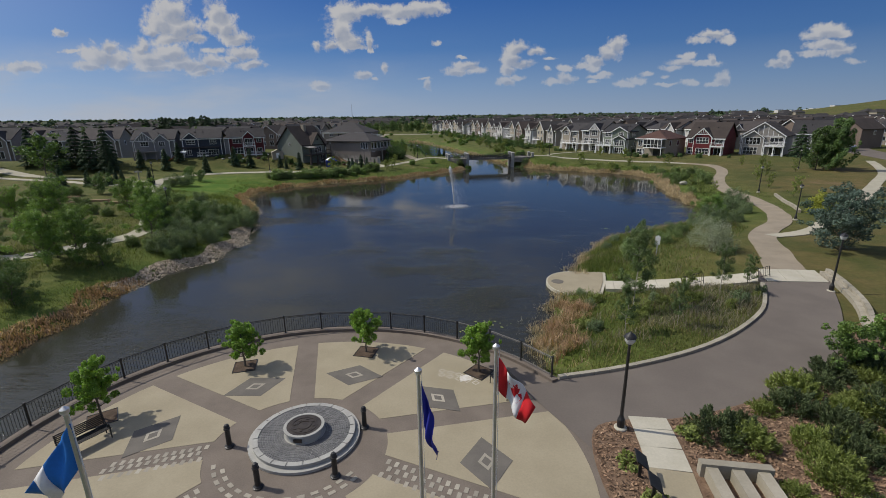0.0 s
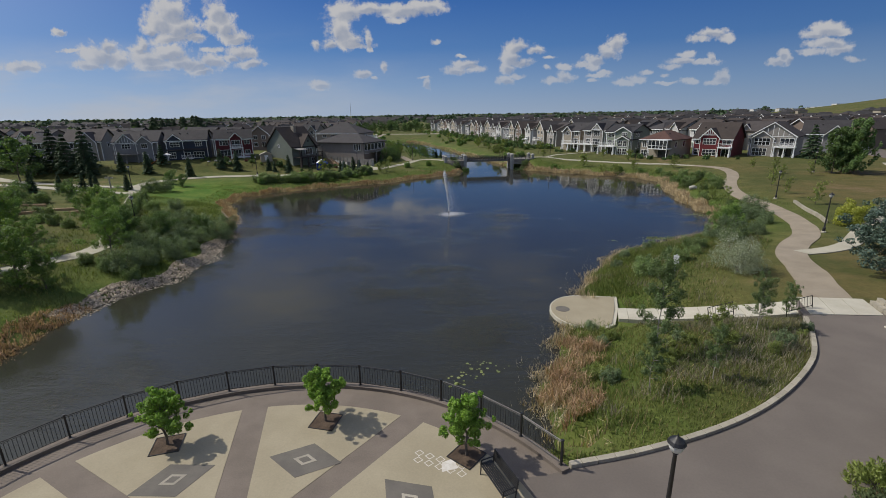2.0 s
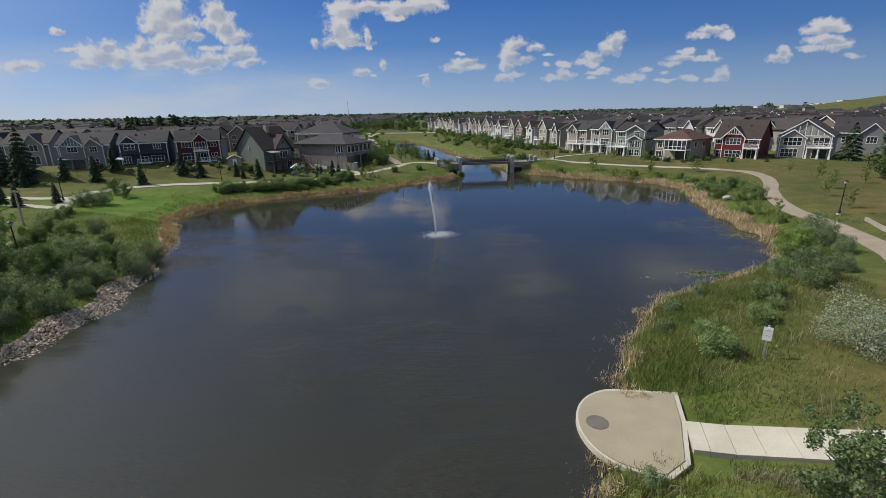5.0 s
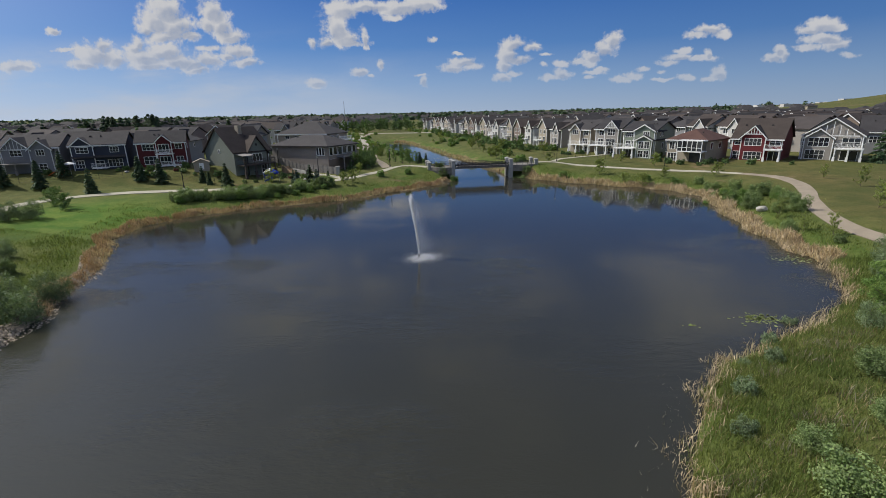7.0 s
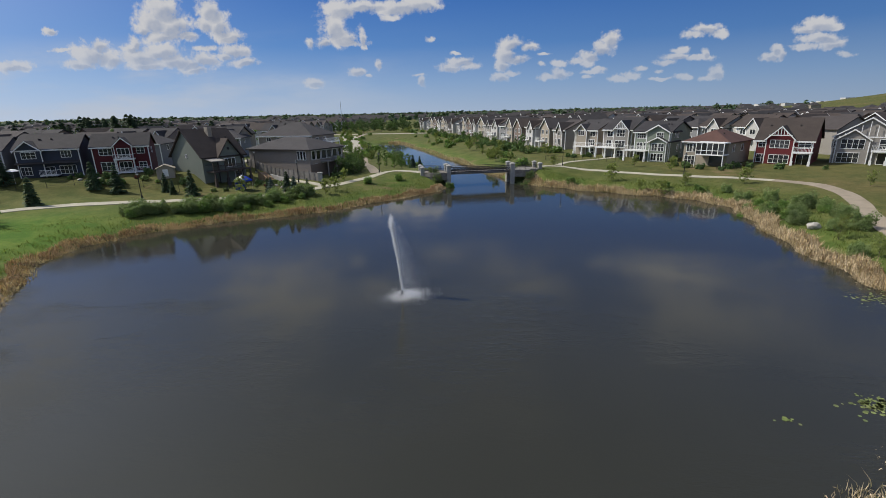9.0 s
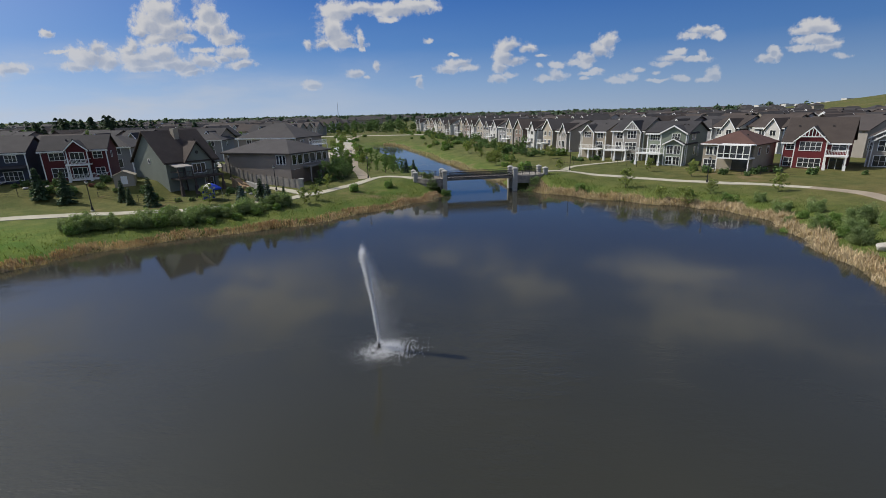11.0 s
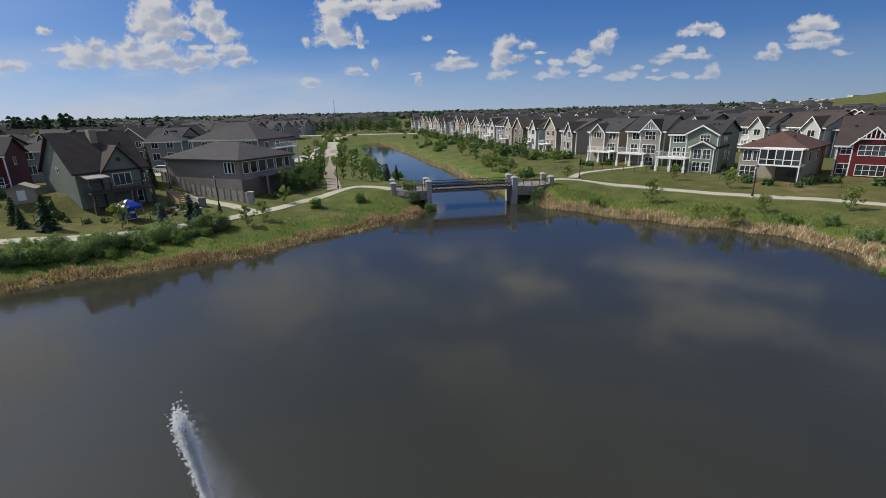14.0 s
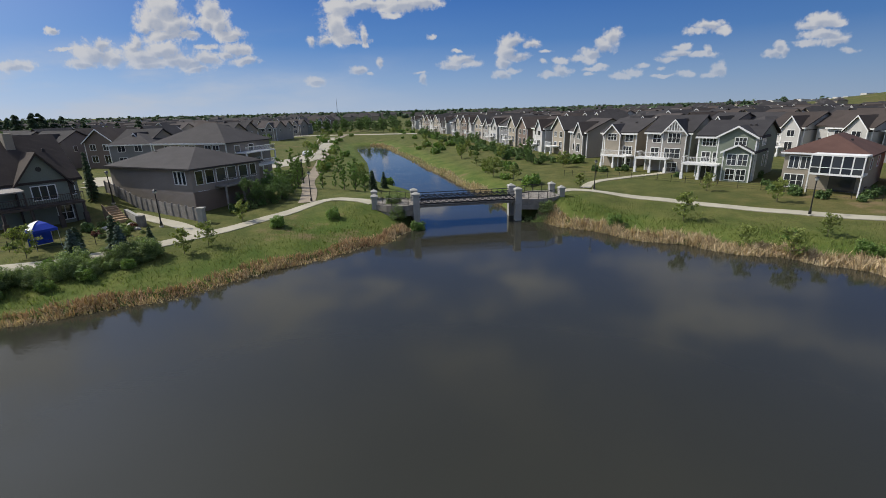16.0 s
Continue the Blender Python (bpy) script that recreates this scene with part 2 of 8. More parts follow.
def ground_material():
    """Grass: mown and dry, or wet and lush, by the sheet's own attributes, with bare earth and clover patches."""
    m = bpy.data.materials.new("grass_ground")
    m.use_nodes = True
    g = Nodes(m.node_tree)
    where = g.add("ShaderNodeTexCoord").outputs["Object"]
    big = g.noise(where, 0.05, 5.0, 0.6)["Fac"]
    mid = g.noise(where, 0.35, 5.0, 0.65)["Fac"]
    fine = g.noise(where, 3.0, 5.0, 0.7)["Fac"]
    dry = g.attribute("dry")
    lush = g.attribute("lush")
    col = g.mix(g.smooth(mid, 0.3, 0.7), (0.060, 0.079, 0.019, 1), (0.116, 0.122, 0.037, 1))
    mown = g.mix(g.smooth(g.math("ADD", big, g.math("MULTIPLY", g.math("SUBTRACT", mid, 0.5), 0.6)), 0.35, 0.68), (0.068, 0.074, 0.023, 1), (0.128, 0.098, 0.040, 1))
    wet = g.mix(g.smooth(mid, 0.35, 0.7), (0.062, 0.132, 0.016, 1), (0.124, 0.176, 0.030, 1))
    col = g.mix(g.math("MULTIPLY", dry, 0.9), col, mown)
    col = g.mix(lush, col, wet)
    soil = g.math("MULTIPLY", g.smooth(g.math("ADD", big, g.math("MULTIPLY", mid, 0.5)), 0.86, 0.98), 0.7)
    col = g.mix(soil, col, (0.183, 0.128, 0.076, 1))
    tone = g.math("ADD", 0.6, g.math("MULTIPLY", fine, 0.8))
    grey = g.add("ShaderNodeCombineColor")
    for s in grey.inputs[:3]:
        g.link(tone, s)
    col = g.mix(1.0, col, grey.outputs[0], "MULTIPLY")
    b = g.add("ShaderNodeBsdfPrincipled")
    g.link(col, b.inputs["Base Color"])
    b.inputs["Roughness"].default_value = 0.95
    b.inputs["Specular IOR Level"].default_value = 0.15
    bp = g.add("ShaderNodeBump")
    bp.inputs["Strength"].default_value, bp.inputs["Distance"].default_value = 0.8, 0.12
    g.link(g.math("ADD", fine, g.math("MULTIPLY", mid, 1.5)), bp.inputs["Height"])
    g.link(bp.outputs[0], b.inputs["Normal"])
    out = g.add("ShaderNodeOutputMaterial")
    g.link(b.outputs[0], out.inputs[0])
    return m


def water_material():
    m = bpy.data.materials.new("pond_water")
    m.use_nodes = True
    g = Nodes(m.node_tree)
    where = g.add("ShaderNodeTexCoord").outputs["Object"]
    b = g.add("ShaderNodeBsdfPrincipled")
    murk = g.noise(where, 0.06, 3.0)["Fac"]
    g.link(g.mix(murk, (0.026, 0.0264, 0.0195, 1), (0.036, 0.0356, 0.026, 1)), b.inputs["Base Color"])
    b.inputs["Roughness"].default_value = 0.06
    b.inputs["IOR"].default_value = 1.33
    b.inputs["Specular IOR Level"].default_value = 0.5
    wind = g.smooth(g.noise(where, 0.035, 3.0)["Fac"], 0.42, 0.66, 0.08, 1.0)
    sep = g.add("ShaderNodeSeparateXYZ")
    g.link(where, sep.inputs[0])
    wind = g.math("MULTIPLY", wind, g.smooth(sep.outputs[1], 50.0, 100.0, 1.0, 0.055))
    rip = g.noise(g.vec("MULTIPLY", where, (0.7, 1.7, 1.0)), 1.3, 4.0, 0.6, 0.4)["Fac"]
    chop = g.noise(g.vec("MULTIPLY", where, (0.8, 1.9, 1.0)), 4.2, 3.0, 0.6, 0.6)["Fac"]
    gust = g.smooth(g.noise(g.vec("MULTIPLY", where, (0.7, 1.2, 1.0)), 0.16, 3.0)["Fac"], 0.40, 0.62, 0.25, 1.0)
    bp = g.add("ShaderNodeBump")
    bp.inputs["Strength"].default_value, bp.inputs["Distance"].default_value = 1.0, 0.16
    g.link(g.math("MULTIPLY", g.math("MULTIPLY", wind, gust), g.math("ADD", rip, g.math("MULTIPLY", chop, 0.55))), bp.inputs["Height"])
    g.link(bp.outputs[0], b.inputs["Normal"])
    out = g.add("ShaderNodeOutputMaterial")
    g.link(b.outputs[0], out.inputs[0])
    return m


def glass_material():
    m = bpy.data.materials.new("window_glass")
    m.use_nodes = True
    g = Nodes(m.node_tree)
    b = g.add("ShaderNodeBsdfPrincipled")
    r = g.add("ShaderNodeObjectInfo").outputs["Random"]
    g.link(g.mix(r, (0.012, 0.014, 0.018, 1), (0.06, 0.065, 0.07, 1)), b.inputs["Base Color"])
    b.inputs["Roughness"].default_value = 0.08
    b.inputs["Specular IOR Level"].default_value = 0.7
    out = g.add("ShaderNodeOutputMaterial")
    g.link(b.outputs[0], out.inputs[0])
    return m


def spray_material():
    m = bpy.data.materials.new("water_spray")
    m.use_nodes = True
    g = Nodes(m.node_tree)
    b = g.add("ShaderNodeBsdfPrincipled")
    b.inputs["Base Color"].default_value = (0.95, 0.96, 0.97, 1)
    b.inputs["Roughness"].default_value = 0.35
    t = g.add("ShaderNodeBsdfTranslucent")
    t.inputs["Color"].default_value = (0.95, 0.96, 0.97, 1)
    ms = g.add("ShaderNodeMixShader")
    ms.inputs[0].default_value = 0.5
    g.link(b.outputs[0], ms.inputs[1])
    g.link(t.outputs[0], ms.inputs[2])
    clear = g.add("ShaderNodeBsdfTransparent")
    thin = g.add("ShaderNodeMixShader")
    thin.inputs[0].default_value = 0.64
    g.link(ms.outputs[0], thin.inputs[1])
    g.link(clear.outputs[0], thin.inputs[2])
    out = g.add("ShaderNodeOutputMaterial")
    g.link(thin.outputs[0], out.inputs[0])
    return m


GRASS, WATER, GLASS, SPRAY = ground_material(), water_material(), glass_material(), spray_material()
ASPHALT = mat("worn_asphalt", (0.129, 0.109, 0.093), (0.155, 0.132, 0.112), 0.35, 30, 0.9, 0.25, 0.01)
GRAVELPATH = mat("shale_path", (0.240, 0.200, 0.146), (0.295, 0.248, 0.184), 0.5, 25, 0.92, 0.3, 0.01)
CONCRETE = mat("concrete", (0.410, 0.380, 0.300), (0.480, 0.450, 0.365), 0.6, 18, 0.85, 0.2, 0.006)
SIDEWALK = mat("pale_concrete_walk", (0.340, 0.315, 0.240), (0.410, 0.380, 0.295), 0.4, 20, 0.88, 0.2, 0.006)
TANSLAB = mat("tan_concrete", (0.288, 0.248, 0.168), (0.331, 0.287, 0.198), 0.5, 24, 0.85, 0.2, 0.005)
PAVER = mat("brown_pavers", (0.145, 0.119, 0.096), (0.182, 0.150, 0.122), 0.7, 26, 0.88, 0.6, 0.012, grain=0.6)
PAVERDARK = mat("grey_pavers", (0.114, 0.103, 0.089), (0.150, 0.135, 0.115), 0.9, 30, 0.88, 0.5, 0.01)
PAVERLIGHT = mat("light_pavers", (0.288, 0.261, 0.211), (0.351, 0.320, 0.258), 1.2, 20, 0.85, 0.3, 0.006, vary=0.35)
CHALK = mat("chalk_marks", (0.52, 0.48, 0.42), (0.62, 0.6, 0.56), 6.0, 10, 0.95, 0.1)
MONSTONE = mat("monument_stone", (0.304, 0.299, 0.275), (0.386, 0.377, 0.347), 1.0, 18, 0.8, 0.25, 0.006)
MONTILE = mat("slate_tiles", (0.105, 0.104, 0.105), (0.15, 0.148, 0.146), 2.5, 12, 0.7, 0.5, 0.01, island=0.35)
BRONZE = mat("dark_bronze", (0.055, 0.045, 0.04), (0.09, 0.075, 0.06), 3.0, 10, 0.45, 0.3, 0.005, metal=0.6)
IRON = mat("black_iron", (0.012, 0.012, 0.013), (0.022, 0.021, 0.02), 4.0, 10, 0.45, 0.15, 0.002, spec=0.5)
GALV = mat("pale_metal", (0.55, 0.56, 0.57), (0.66, 0.66, 0.66), 3.0, 10, 0.35, 0.05, 0.001, metal=0.7)
LAMPGLASS = mat("milk_glass", (0.5, 0.5, 0.47), (0.6, 0.6, 0.56), 5.0, 8, 0.25, 0.0)
MULCH = mat("bark_mulch", (0.142, 0.086, 0.053), (0.223, 0.146, 0.094), 2.0, 9, 0.95, 1.0, 0.05, grain=1.3)
DARKMULCH = mat("dark_soil_mulch", (0.060, 0.040, 0.026), (0.105, 0.072, 0.048), 2.0, 9, 0.95, 1.0, 0.04, grain=1.0)
BARK = mat("bark", (0.10, 0.082, 0.062), (0.165, 0.14, 0.11), 6.0, 8, 0.9, 0.6, 0.02)
BIRCH = mat("pale_bark", (0.30, 0.28, 0.23), (0.40, 0.37, 0.31), 5.0, 8, 0.85, 0.4, 0.01)
ROCK = mat("shore_rock", (0.30, 0.245, 0.175), (0.48, 0.405, 0.305), 1.5, 12, 0.9, 0.6, 0.03, island=0.9)
BOULDER = mat("pale_boulder", (0.33, 0.31, 0.27), (0.44, 0.42, 0.37), 1.0, 12, 0.85, 0.5, 0.03)
WOODGREY = mat("weathered_wood", (0.20, 0.185, 0.17), (0.28, 0.26, 0.24), 2.0, 14, 0.85, 0.4, 0.01, vary=0.25)
DARKWOOD = mat("dark_stained_wood", (0.055, 0.042, 0.034), (0.085, 0.066, 0.054), 2.0, 14, 0.8, 0.4, 0.01, vary=0.25)
CEDAR = mat("cedar_timber", (0.30, 0.20, 0.11), (0.40, 0.28, 0.16), 2.0, 12, 0.8, 0.3, 0.01, vary=0.2)
WHITE = mat("white_trim", (0.72, 0.72, 0.70), (0.80, 0.80, 0.78), 1.0, 10, 0.55, 0.1, 0.003)
LEAF = {
    "plaza": mat("bright_leaves", (0.146, 0.262, 0.034), (0.251, 0.387, 0.068), 2.0, 6, 0.6, 0.0, island=0.7, through_leaf=0.35),
    "green": mat("green_leaves", (0.100, 0.184, 0.039), (0.189, 0.279, 0.067), 1.0, 6, 0.6, 0.0, island=0.7, vary=0.35, through_leaf=0.3),
    "aspen": mat("aspen_leaves", (0.080, 0.130, 0.045), (0.150, 0.200, 0.078), 1.0, 6, 0.55, 0.0, island=0.7, vary=0.2, through_leaf=0.3),
    "willow": mat("willow_leaves", (0.125, 0.185, 0.065), (0.225, 0.285, 0.110), 0.8, 6, 0.6, 0.0, island=0.7, vary=0.45, through_leaf=0.3),
    "dark": mat("dark_leaves", (0.071, 0.129, 0.038), (0.129, 0.198, 0.060), 1.0, 6, 0.65, 0.0, island=0.7, vary=0.35, through_leaf=0.25),
    "blue": mat("bluish_leaves", (0.115, 0.165, 0.080), (0.195, 0.250, 0.130), 1.0, 6, 0.65, 0.0, island=0.6, vary=0.3, through_leaf=0.25),
    "olive": mat("olive_leaves", (0.165, 0.204, 0.054), (0.251, 0.290, 0.087), 1.0, 6, 0.65, 0.0, island=0.6, vary=0.3, through_leaf=0.3),
    "silver": mat("silver_leaves", (0.230, 0.265, 0.180), (0.380, 0.405, 0.310), 1.5, 6, 0.6, 0.0, island=0.6, through_leaf=0.3),
    "russet": mat("russet_leaves", (0.10, 0.035, 0.03), (0.17, 0.06, 0.045), 1.0, 6, 0.6, 0.0, island=0.6, through_leaf=0.25),
    "yellow": mat("yellow_leaves", (0.260, 0.290, 0.045), (0.400, 0.400, 0.075), 1.0, 6, 0.6, 0.0, island=0.5, through_leaf=0.35),
    "needle": mat("spruce_needles", (0.039, 0.073, 0.034), (0.082, 0.128, 0.059), 1.0, 6, 0.7, 0.0, island=0.7, vary=0.3, through_leaf=0.1),
    "bluespruce": mat("blue_needles", (0.058, 0.098, 0.072), (0.112, 0.160, 0.122), 1.0, 6, 0.7, 0.0, island=0.7, through_leaf=0.1),
    "juniper": mat("juniper_needles", (0.060, 0.088, 0.036), (0.120, 0.150, 0.062), 1.0, 6, 0.7, 0.0, island=0.8, vary=0.4, through_leaf=0.15),
}
KERB = mat("kerb_concrete", (0.290, 0.262, 0.200), (0.355, 0.322, 0.255), 0.8, 16, 0.88, 0.3, 0.008, vary=0.2)
REED = mat("dry_reeds", (0.400, 0.305, 0.190), (0.580, 0.465, 0.315), 0.4, 12, 0.9, 0.0, island=0.9, through_leaf=0.2)
REEDRED = mat("russet_reeds", (0.345, 0.215, 0.130), (0.490, 0.350, 0.230), 0.4, 12, 0.9, 0.0, island=0.9, through_leaf=0.2)
REEDGREY = mat("bleached_reeds", (0.26, 0.235, 0.19), (0.38, 0.35, 0.29), 0.4, 12, 0.9, 0.0, island=0.9, through_leaf=0.2)
SEDGE = mat("green_sedge", (0.108, 0.148, 0.035), (0.180, 0.212, 0.062), 0.4, 12, 0.85, 0.0, island=0.9, through_leaf=0.3)
TALLGRASS = mat("tall_grass", (0.088, 0.124, 0.032), (0.176, 0.180, 0.066), 0.25, 12, 0.85, 0.0, island=0.9, through_leaf=0.3)
STRAW = mat("dead_grass", (0.231, 0.182, 0.094), (0.341, 0.275, 0.154), 0.3, 12, 0.9, 0.0, island=0.8, through_leaf=0.3)
CHIPS = mat("wood_chips", (0.150, 0.090, 0.055), (0.270, 0.180, 0.115), 3.0, 8, 0.95, 0.0, island=1.4)
GREYWEED = mat("grey_weeds", (0.19, 0.17, 0.125), (0.29, 0.255, 0.20), 0.3, 12, 0.9, 0.0, island=0.9, through_leaf=0.3)
LILY = mat("lily_pads", (0.13, 0.17, 0.04), (0.22, 0.24, 0.08), 1.0, 8, 0.5, 0.0, island=0.6)


def flat(name, c, rough=0.7):
    return mat(name, tuple(0.9 * v for v in c), tuple(min(1, 1.1 * v) for v in c), 1.5, 10, rough, 0.1, 0.003)


ROOFS = [mat("shingles_" + n, c, tuple(v * 1.25 for v in c), 0.5, 40, 0.92, 0.5, 0.02, vary=0.25, lines=0.14) for n, c in (
    ("charcoal", (0.030, 0.028, 0.029)), ("grey", (0.040, 0.037, 0.037)), ("brown", (0.046, 0.036, 0.031)), ("russet", (0.072, 0.038, 0.030)), ("taupe", (0.054, 0.046, 0.043)))]
SIDING = {n: mat("siding_" + n, c, tuple(v * 1.15 for v in c), 0.3, 30, 0.75, 0.5, 0.012, lines=0.16) for n, c in (
    ("grey", (0.20, 0.20, 0.205)), ("navy", (0.035, 0.042, 0.062)), ("red", (0.085, 0.012, 0.014)), ("sage", (0.165, 0.185, 0.155)), ("taupe", (0.240, 0.208, 0.182)),
    ("green", (0.185, 0.215, 0.165)), ("beige", (0.29, 0.255, 0.20)), ("white", (0.46, 0.45, 0.425)), ("brown", (0.17, 0.13, 0.105)), ("stone", (0.27, 0.25, 0.225)), ("brick", (0.22, 0.095, 0.065)), ("crimson", (0.125, 0.017, 0.020)))}


# ---- mesh helpers ----
class Geo:
    """Collects faces of one mesh."""

    def __init__(self):
        self.v, self.f = [], []

    def face(self, pts):
        n = len(self.v)
        self.v += [tuple(p) for p in pts]
        self.f.append(tuple(range(n, n + len(pts))))
        return self

    def raw(self, verts, faces):
        n = len(self.v)
        self.v += [tuple(p) for p in verts]
        self.f += [tuple(i + n for i in f) for f in faces]
        return self

    def box(self, x0, x1, y0, y1, z0, z1):
        return self.raw([(x, y, z) for z in (z0, z1) for y in (y0, y1) for x in (x0, x1)],
                        [(0, 2, 3, 1), (4, 5, 7, 6), (0, 1, 5, 4), (1, 3, 7, 5), (3, 2, 6, 7), (2, 0, 4, 6)])

    def slab(self, poly, z0, z1):
        """A prism over a plan outline; z0 and z1 may be numbers or one height for each corner."""
        n = len(poly)
        lo = z0 if hasattr(z0, "__len__") else [z0] * n
        hi = z1 if hasattr(z1, "__len__") else [z1] * n
        base = [(p[0], p[1], z) for p, z in zip(poly, lo)] + [(p[0], p[1], z) for p, z in zip(poly, hi)]
        sides = [(i, (i + 1) % n, n + (i + 1) % n, n + i) for i in range(n)]
        return self.raw(base, [tuple(range(n - 1, -1, -1)), tuple(range(n, 2 * n))] + sides)

    def tube(self, a, b, r0, r1=None, n=8, caps=True):
        a, b, r1 = Vector(a), Vector(b), r0 if r1 is None else r1
        w = (b - a).normalized()
        u = w.orthogonal().normalized()
        v = w.cross(u)
        pts = [tuple(c + r * (math.cos(2 * math.pi * i / n) * u + math.sin(2 * math.pi * i / n) * v)) for c, r in ((a, r0), (b, r1)) for i in range(n)]
        faces = [(i, (i + 1) % n, n + (i + 1) % n, n + i) for i in range(n)]
        if caps:
            faces += [tuple(range(n - 1, -1, -1)), tuple(range(n, 2 * n))]
        return self.raw(pts, faces)

    def lathe(self, profile, n=16, x=0.0, y=0.0):
        """A turned body from (radius, height) pairs."""
        pts = [(x + r * math.cos(2 * math.pi * i / n), y + r * math.sin(2 * math.pi * i / n), z) for r, z in profile for i in range(n)]
        faces = [(k * n + i, k * n + (i + 1) % n, (k + 1) * n + (i + 1) % n, (k + 1) * n + i) for k in range(len(profile) - 1) for i in range(n)]
        faces += [tuple(range(n - 1, -1, -1)), tuple(range((len(profile) - 1) * n, len(profile) * n))]
        return self.raw(pts, faces)

    def ring(self, r0, r1, z0, z1, a0=0.0, a1=360.0, n=64, x=0.0, y=0.0, sy=1.0):
        """A flat ring or part of one, with thickness."""
        full = abs(a1 - a0) >= 359.9
        k = n if full else n + 1
        pts = []
        for i in range(k):
            a = radians(a0 + (a1 - a0) * i / n)
            for r, z in ((r0, z0), (r1, z0), (r1, z1), (r0, z1)):
                pts.append((x + r * math.cos(a), y + sy * r * math.sin(a), z))
        faces = []
        for i in range(n):
            p, q = 4 * i, 4 * ((i + 1) % k)
            faces += [(p + j, q + j, q + (j + 1) % 4, p + (j + 1) % 4) for j in range(4)]
        if not full:
            faces += [(0, 1, 2, 3), (4 * n + 3, 4 * n + 2, 4 * n + 1, 4 * n)]
        return self.raw(pts, faces)

    def mesh(self, name, material, smooth=False):
        me = bpy.data.meshes.new(name)
        me.from_pydata(self.v, [], self.f)
        me.materials.append(material)
        if smooth:
            me.polygons.foreach_set("use_smooth", [True] * len(me.polygons))
        me.update()
        return me


def fixed(g, material, name):
    """The mesh with its normals turned outwards."""
    me = g.mesh(name, material)
    bm = bmesh.new()
    bm.from_mesh(me)
    bmesh.ops.recalc_face_normals(bm, faces=bm.faces)
    bm.to_mesh(me)
    bm.free()
    return me


def part(name, g, material, parent=None, label="", at=None, smooth=False):
    me = g if isinstance(g, bpy.types.Mesh) else (g.mesh(name, material, True) if smooth else fixed(g, material, name))
    ob = new(name, me)
    if parent is not None:
        ob.parent = parent
    if at is not None:
        ob.matrix_basis = at
    return tagged(ob, label)


def thing(name, m, label, category, group="", kind=""):
    ob = new(name)
    ob.empty_display_size = 0.3
    ob.matrix_basis = m
    return tagged(ob, label, category, group, kind)


def curve_points(pts, per=6, closed=False):
    """A smooth line through plan points."""
    p = np.array(pts, float)
    n = len(p)
    out = []
    for i in range(n if closed else n - 1):
        a, b, c, d = (p[(i + k) % n] if closed else p[min(max(i + k, 0), n - 1)] for k in (-1, 0, 1, 2))
        for t in np.arange(per) / per:
            out.append(0.5 * ((2 * b) + (c - a) * t + (2 * a - 5 * b + 4 * c - d) * t * t + (3 * b - a - 3 * c + d) * t ** 3))
    if not closed:
        out.append(p[-1])
    return np.array(out)


def line_distance(q, line, closed=False):
    """Distance of points q (n, 2) from a plan line."""
    best = np.full(len(q), 1e9)
    ends = np.roll(line, -1, 0) if closed else line[1:]
    for a, b in zip(line, ends):
        ab = b - a
        t = np.clip(((q - a) @ ab) / max(ab @ ab, 1e-9), 0, 1)
        best = np.minimum(best, np.hypot(*(q - a - t[:, None] * ab).T))
    return best


def inside(q, line):
    """Whether points lie inside a closed plan line."""
    hit = np.zeros(len(q), bool)
    for a, b in zip(line, np.roll(line, -1, 0)):
        if a[1] == b[1]:
            continue
        cross = (a[1] > q[:, 1]) != (b[1] > q[:, 1])
        hit ^= cross & (q[:, 0] < (b[0] - a[0]) * (q[:, 1] - a[1]) / (b[1] - a[1]) + a[0])
    return hit


# ---- plan ----
EAST_SHORE = [(8.6, 27.5), (8.2, 31), (7.7, 34.5), (9.6, 38), (10.0, 41.5), (12.5, 44), (13.2, 48.5), (14.7, 53), (18.0, 58.8), (20.5, 62), (25.4, 65.3), (34.1, 71.5), (37.6, 76.5),
              (40, 82), (40.2, 89), (41.2, 99.4), (43.4, 110), (45, 120), (41.5, 127), (35.5, 130.8), (27, 136.3), (19.1, 143), (13.8, 150), (9.3, 163.6), (2.2, 184.4), (-9.8, 219.4), (-28.7, 274.6), (-38, 297)]
WEST_SHORE = [(-45, 293), (-43, 277), (-25.6, 222), (-15.8, 187), (-3.5, 168), (-0.8, 144), (-3.5, 135.5), (-9.6, 128.5), (-19.6, 117.6), (-30, 112), (-38.5, 105.5), (-43, 98), (-42, 90), (-35.6, 81.2),
              (-30, 69), (-26.6, 60), (-26, 52), (-28.5, 44), (-27.6, 36), (-27.2, 27), (-25, 14), (-17, 11.5), (-15.6, 19), (-14.5, 26), (-9, 30.6), (-3.5, 31.8), (2.5, 30.9)]
POND = curve_points(EAST_SHORE + WEST_SHORE, 4, True)
PLAZA = (-2.6, 19.0)
STRETCH = Matrix.Diagonal((1.035, 0.955, 1, 1))
PIER_WALK = curve_points([(15.2, 44.6), (18, 44.0), (22, 43.1), (25.5, 42.4), (27.6, 42.1)], 3)
WIDE = curve_points([(7.5, 22.5), (11.5, 24.8), (16.5, 26.8), (21.5, 30.5), (25.5, 35.8), (29.0, 42.0)], 6)
